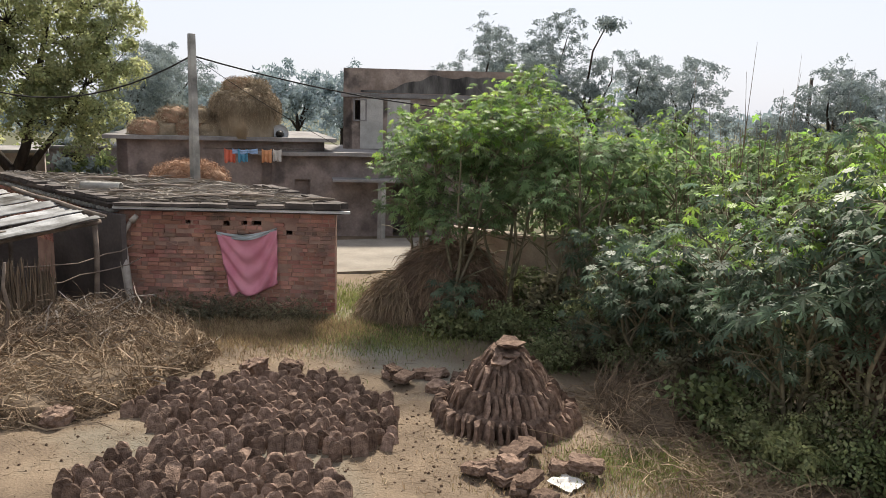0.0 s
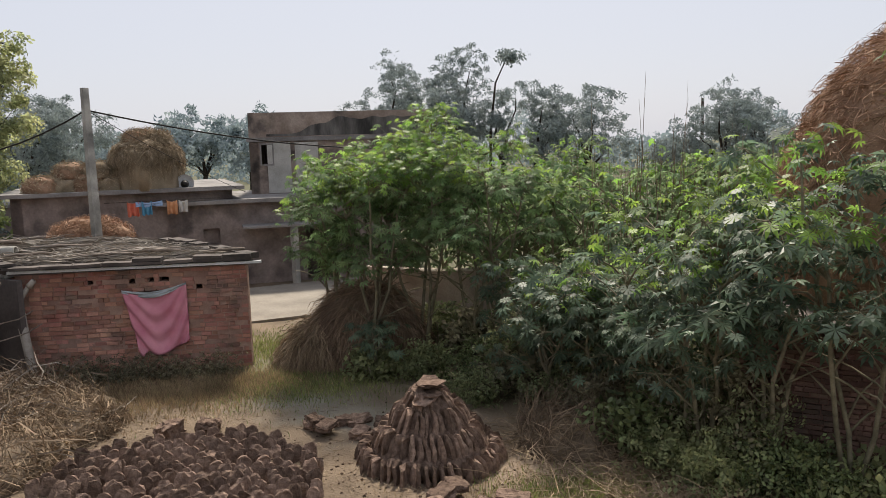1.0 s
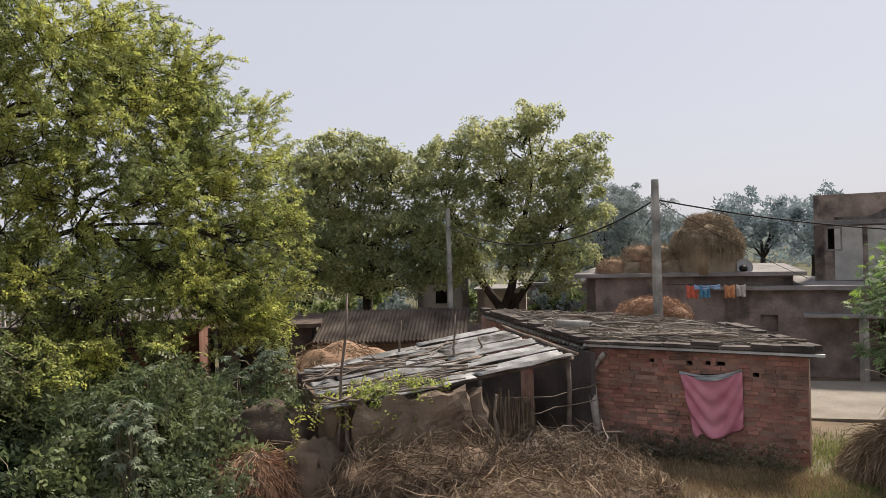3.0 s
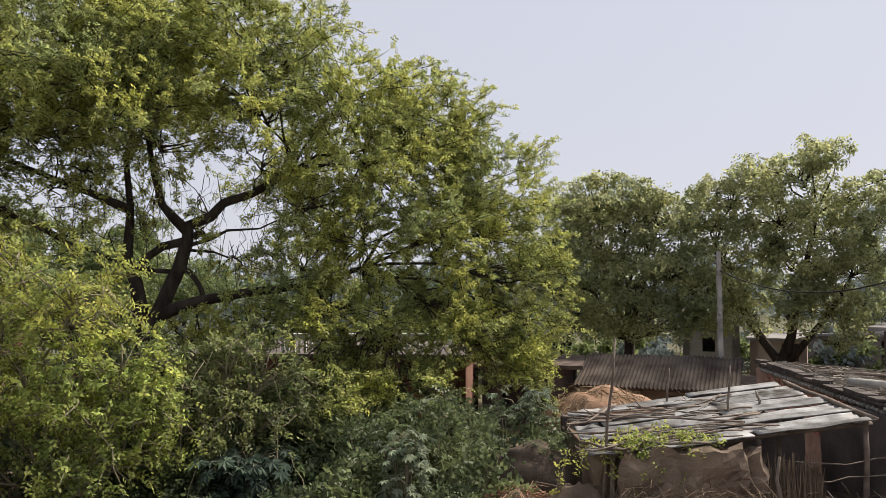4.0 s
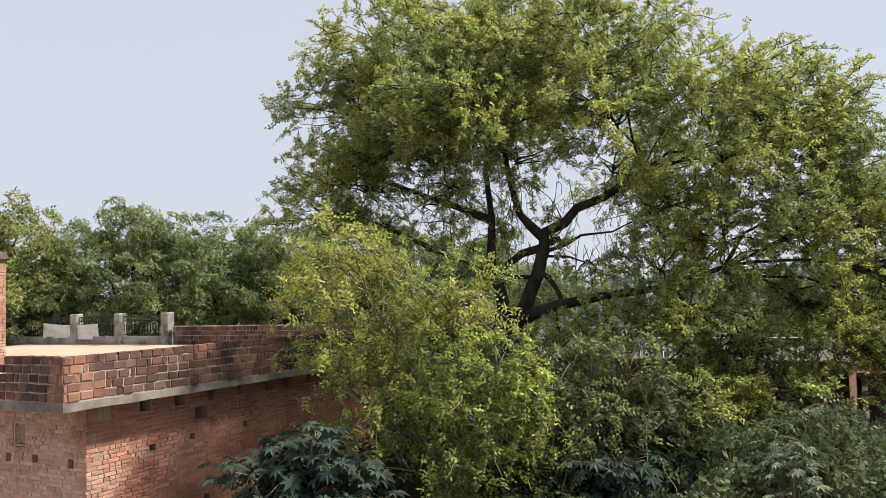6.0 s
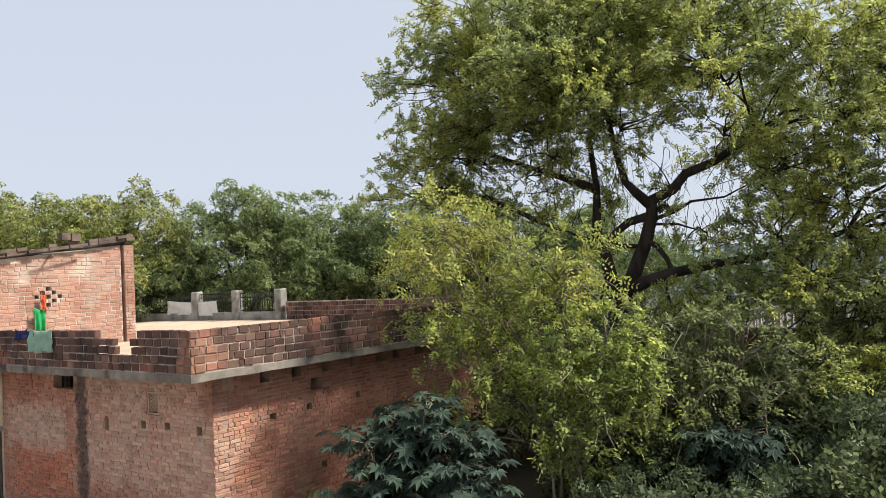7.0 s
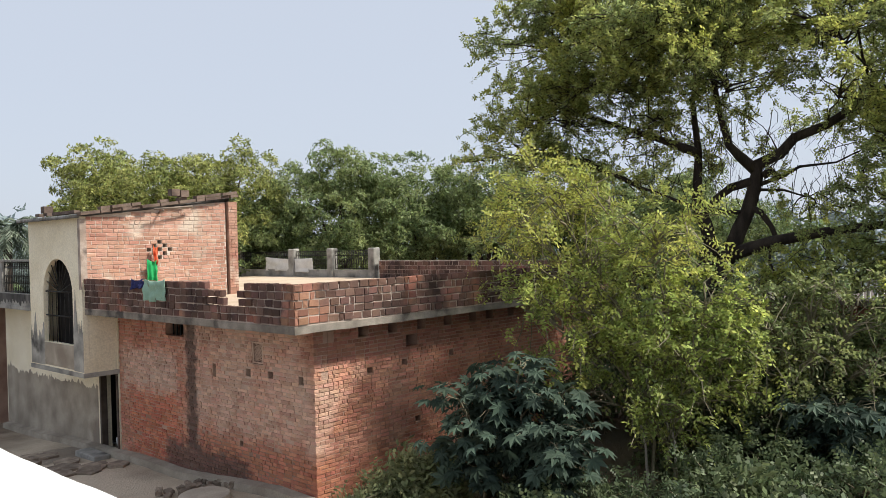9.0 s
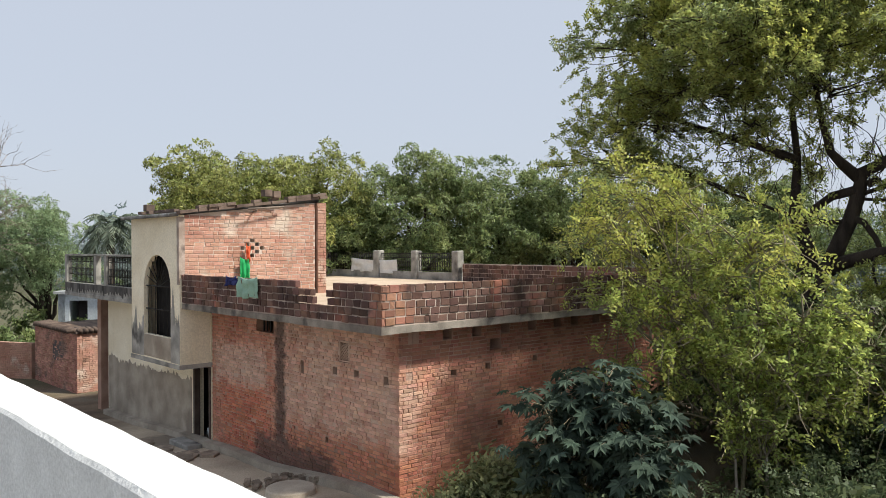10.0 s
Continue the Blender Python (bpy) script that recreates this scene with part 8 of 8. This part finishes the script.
# crumbs of dung and clods on the trodden ground
CLOD = ([(-0.5, -0.4, 0), (0.5, -0.5, 0), (0.4, 0.5, 0), (-0.5, 0.4, 0), (-0.3, -0.3, 0.5), (0.3, -0.2, 0.6), (0.2, 0.3, 0.5), (-0.3, 0.2, 0.6)], [(4, 5, 6, 7), (0, 1, 5, 4), (1, 2, 6, 5), (2, 3, 7, 6), (3, 0, 4, 7)])
for i, (cx, cy, sx, sy, n, lab) in enumerate(((-7.4, 5.6, 1.9, 1.5, 1500, "dark dung crumbs strewn between the drying cakes"), (-5.6, 7.4, 1.2, 0.9, 900, "dark dung crumbs strewn round the stack"), (-9.8, 5.0, 1.6, 1.2, 500, "small earth clods on the sandy ground"))):
    rng = np.random.default_rng(270 + i)
    x, y = cx + rng.normal(0, sx, n), cy + rng.normal(0, sy, n)
    q = np.stack([x, y, [ground_z(a, b) - 0.003 for a, b in zip(x, y)]], 1)
    tagged(scatter("crumb_litter", CLOD, q, turns(n, 4.0, rng), 0.010 + 0.035 * rng.random(n) ** 4, DUNGCRUMB), lab, "litter", kind="stuff")
grass("grass", "green weeds by the broken dung slabs", -3.9, 8.3, 1.2, 0.7, 4000, GRASS, 0.08, 3, 0.7)
grass("grass", "green weeds along the foot of the brick wall", -8.4, -10.3, 1.6, 0.9, 5000, WEED, 0.16, 9)
grass("dry_grass", "thin dry grass over the sandy ground", -9.5, 4.6, 5, 4, 5000, DRYGRASS, 0.03, 5)
for i, (cx, cy, sx, sy, n) in enumerate(((-8.6, 5.2, 2.2, 1.8, 2600), (-5.6, 7.4, 1.6, 1.2, 1400), (-11.0, 6.8, 1.2, 1.2, 1800))):
    rng = np.random.default_rng(170 + i)
    q = np.stack([cx + rng.normal(0, sx, n), cy + rng.normal(0, sy, n), 0.012 + 0.02 * rng.random(n)], 1)
    q[:, 2] += [ground_z(a, b) for a, b in zip(q[:, 0], q[:, 1])]
    a = rng.uniform(0, 6.28, n)
    e = q + np.stack([np.cos(a), np.sin(a), rng.normal(0.0, 0.03, n)], 1) * rng.uniform(0.05, 0.22, (n, 1))
    tagged(strands("straw_litter", q, e, 0.008, 0.005, STRAW if i else BRUSH, None, "loose straw trodden into the sandy ground", rng), "", "litter", kind="stuff")
grass("dry_grass", "dry yellow grass before the hut", -12.0, 7.6, 2.6, 1.4, 7000, DRYGRASS, 0.10, 6, 0.8)
grass("dry_grass", "dry reddish grass near the bushes", -3.6, 7.8, 2.2, 1.4, 6000, DRYGRASS, 0.07, 7, 0.7)
grass("dry_grass", "thin dry grass round the dung stack", -6.0, 7.5, 4.5, 2.5, 4000, DRYGRASS, 0.035, 8, 0.7)


def treeline():
    """Far woods all round, one joined belt of leaf clumps."""
    rng = np.random.default_rng(3)
    n = 19000
    a = rng.uniform(0, 2 * math.pi, n)
    r = 95 + 25 * rng.random(n)
    top = 5.2 + 2.2 * np.sin(a * 13) + 1.4 * np.sin(a * 41 + 1) + 0.8 * np.sin(a * 97)
    z = 0.3 + top * rng.random(n) ** 0.8
    big = [(v[0] * 3.2, v[1] * 3.2, v[2] * 3.2) for v in FARLEAF[0]]
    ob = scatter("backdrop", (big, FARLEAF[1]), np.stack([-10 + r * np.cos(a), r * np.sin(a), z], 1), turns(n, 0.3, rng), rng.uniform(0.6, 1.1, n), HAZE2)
    tagged(ob, "pale hazy belt of distant woods", "woods", kind="stuff")


treeline()
rh = random.Random(3)
for i in range(16):
    x, y = -16 + 13 * i / 15 + rh.uniform(-1, 1), -38.5 + rh.uniform(-2, 2)
    shrub("shrub", "low green hedge bush beyond the lane", (x, y, ground_z(x, y)), (1.5, 1.5, rh.uniform(1.0, 1.9)), MANGO, BROAD, 300, 420 + i, (0.9, 1.6))


def bent_tree():
    """A thin bent sapling with one tuft of leaves at its tip."""
    root = thing("sapling", "thin bent sapling with a single tuft of leaves", "tree", "distant trees", at=(-26.8, 42.2, 0))
    bm = bmesh.new()
    tube(bm, [(0, 0, 0), (0.1, 0, 5), (0.4, 0.2, 8.0), (1.0, 0.6, 9.5)], [0.12, 0.09, 0.06, 0.03], 5)
    part("trunk", bm, BARK, root)
    rng = np.random.default_rng(2)
    p = rng.normal(size=(160, 3)) * (0.35, 0.35, 0.18) + (1.2, 0.7, 9.6)
    scatter("crown", CLUMP, p, turns(160, 0.3, rng), rng.uniform(0.5, 0.9, 160), HAZE1, root)


bent_tree()

for i, (cx, cy, n) in enumerate(((-3.4, 8.6, 500), (-2.2, 8.4, 500), (-5.0, 9.4, 400), (-13.2, 4.0, 500))):
    rng = np.random.default_rng(70 + i)
    q = np.stack([cx + rng.normal(0, 0.7, n), cy + rng.normal(0, 0.5, n), 0.02 + 0.12 * rng.random(n)], 1)
    a = rng.uniform(0, 6.28, n)
    e = q + np.stack([np.cos(a), np.sin(a), rng.normal(0.1, 0.15, n)], 1) * rng.uniform(0.2, 0.7, (n, 1))
    e[:, 2] = np.clip(e[:, 2], 0.02, 0.6)
    tagged(strands("dead_twig_litter", q, e, 0.04, 0.010, STRAW, None, "dead twigs and straw littering the ground", rng), "", "litter", kind="stuff")


def fence_wire():
    rnd = random.Random(44)
    for a, b, sag in (((-14.2, 4.7, 1.15), (-13.7, 0.3, 1.0), -0.2), ((-14.2, 4.7, 0.75), (-13.7, 0.3, 0.7), -0.15), ((-14.2, 4.7, 1.3), (-14.3, 7.0, 1.45), -0.1), ((-14.2, 4.7, 0.95), (-14.2, 7.1, 1.2), -0.1)):
        bm = bmesh.new()
        tube(bm, curve_pts(a, b, 9, sag, 0.05, rnd), [0.012] * 9, 5)
        tagged(part("fence_rail", bm, WOOD), "thin crooked branch tied between the stakes", "branch", "fence rails by the shed")


fence_wire()


# dead stalks in the castor field, and a far pole
rng = np.random.default_rng(61)
n = 420
s = np.stack([rng.uniform(-6.5, -2.5, n), rng.uniform(13.2, 17.0, n), np.zeros(n)], 1)
e = s + np.stack([rng.normal(0, 0.25, n), rng.normal(0, 0.25, n), rng.uniform(2.2, 4.4, n) + 1.2 * (rng.random(n) > 0.95)], 1)
tagged(strands("dead_stalks", s, e, 0.06, 0.02, BRUSH, None, "dry brown stalks standing in the castor field", rng), "", "stalks", kind="stuff")
far_pole = thing("power_pole", "distant dark power pole beyond the castor field", "power pole", at=(-18.2, 57.25, 0))
bm = bmesh.new()
tube(bm, [(0, 0, -0.2), (0, 0, 7.05)], [0.16, 0.12], 6)
part("shaft", bm, DARKWOOD, far_pole)


# ---- bricks of the walls, last ----
def lay_bricks():
    flip = [(LN_FRONT - s1, LN_FRONT - s0, k0, k1) for s0, s1, k0, k1 in FRONT_HOLES]
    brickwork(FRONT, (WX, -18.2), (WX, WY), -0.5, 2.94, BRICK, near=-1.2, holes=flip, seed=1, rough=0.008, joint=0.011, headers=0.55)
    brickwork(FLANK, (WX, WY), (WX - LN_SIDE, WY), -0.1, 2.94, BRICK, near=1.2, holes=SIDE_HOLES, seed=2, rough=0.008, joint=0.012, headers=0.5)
    total = -10.82 - SIDE
    brickwork(PAR, (SX, SIDE), (SX, SY), SLAB1 + 0.015, 3.74, PARAPET, course=0.132, near=-7.4, depth=0.10, seed=3, tops=lambda s: FRONT_TOP(total - s), headers=0.15, rough=0.005, joint=0.018)
    brickwork(PAR, (SX, SY), (BACK, SY), SLAB1 + 0.015, 3.74, PARAPET, course=0.132, near=7.2, depth=0.10, seed=4, headers=0.15, rough=0.005, joint=0.018)
    brickwork(PAR, (BACK + 0.008, -19.05), (BACK + 0.008, SY - 0.1), SLAB1 + 0.05, 3.82, PARAPET, course=0.132, near=0, depth=0.06, seed=5)
    brickwork(ROOM, (SX - 0.06, SIDE), (-10.45, SIDE), SLAB1 + 0.05, 5.12, ROOMBRICK, near=2.6, holes=GRILLE, depth=0.06, rough=0.003, joint=0.014, seed=6, course=0.09, length=0.25)
    brickwork(ROOM, (-7.4, SIDE), (-10.45, SIDE), 5.115, 5.50, ROOMBRICK, depth=0.05, near=0, seed=7, course=0.09, length=0.25, tops=lambda s: 5.10 + 0.12 * s)
    brickwork(ROOM, (-10.50, SIDE + 0.06), (-10.76, SIDE + 0.06), SLAB1 + 0.05, 5.48, ROOMBRICK, depth=0.03, near=0, seed=17)
    brickwork(HUT, HB_L[:2], HB_R[:2], -0.1, 2.06, HUTBRICK, course=0.086, length=0.225, joint=0.013, near=2.6, holes=HUT_HOLE, seed=8, rough=0.024, headers=0.3)
    brickwork(HUT, H_BL[:2], HB_L[:2], 0.9, 2.05, HUTBRICK, near=0, seed=9, rough=0.012)


lay_bricks()
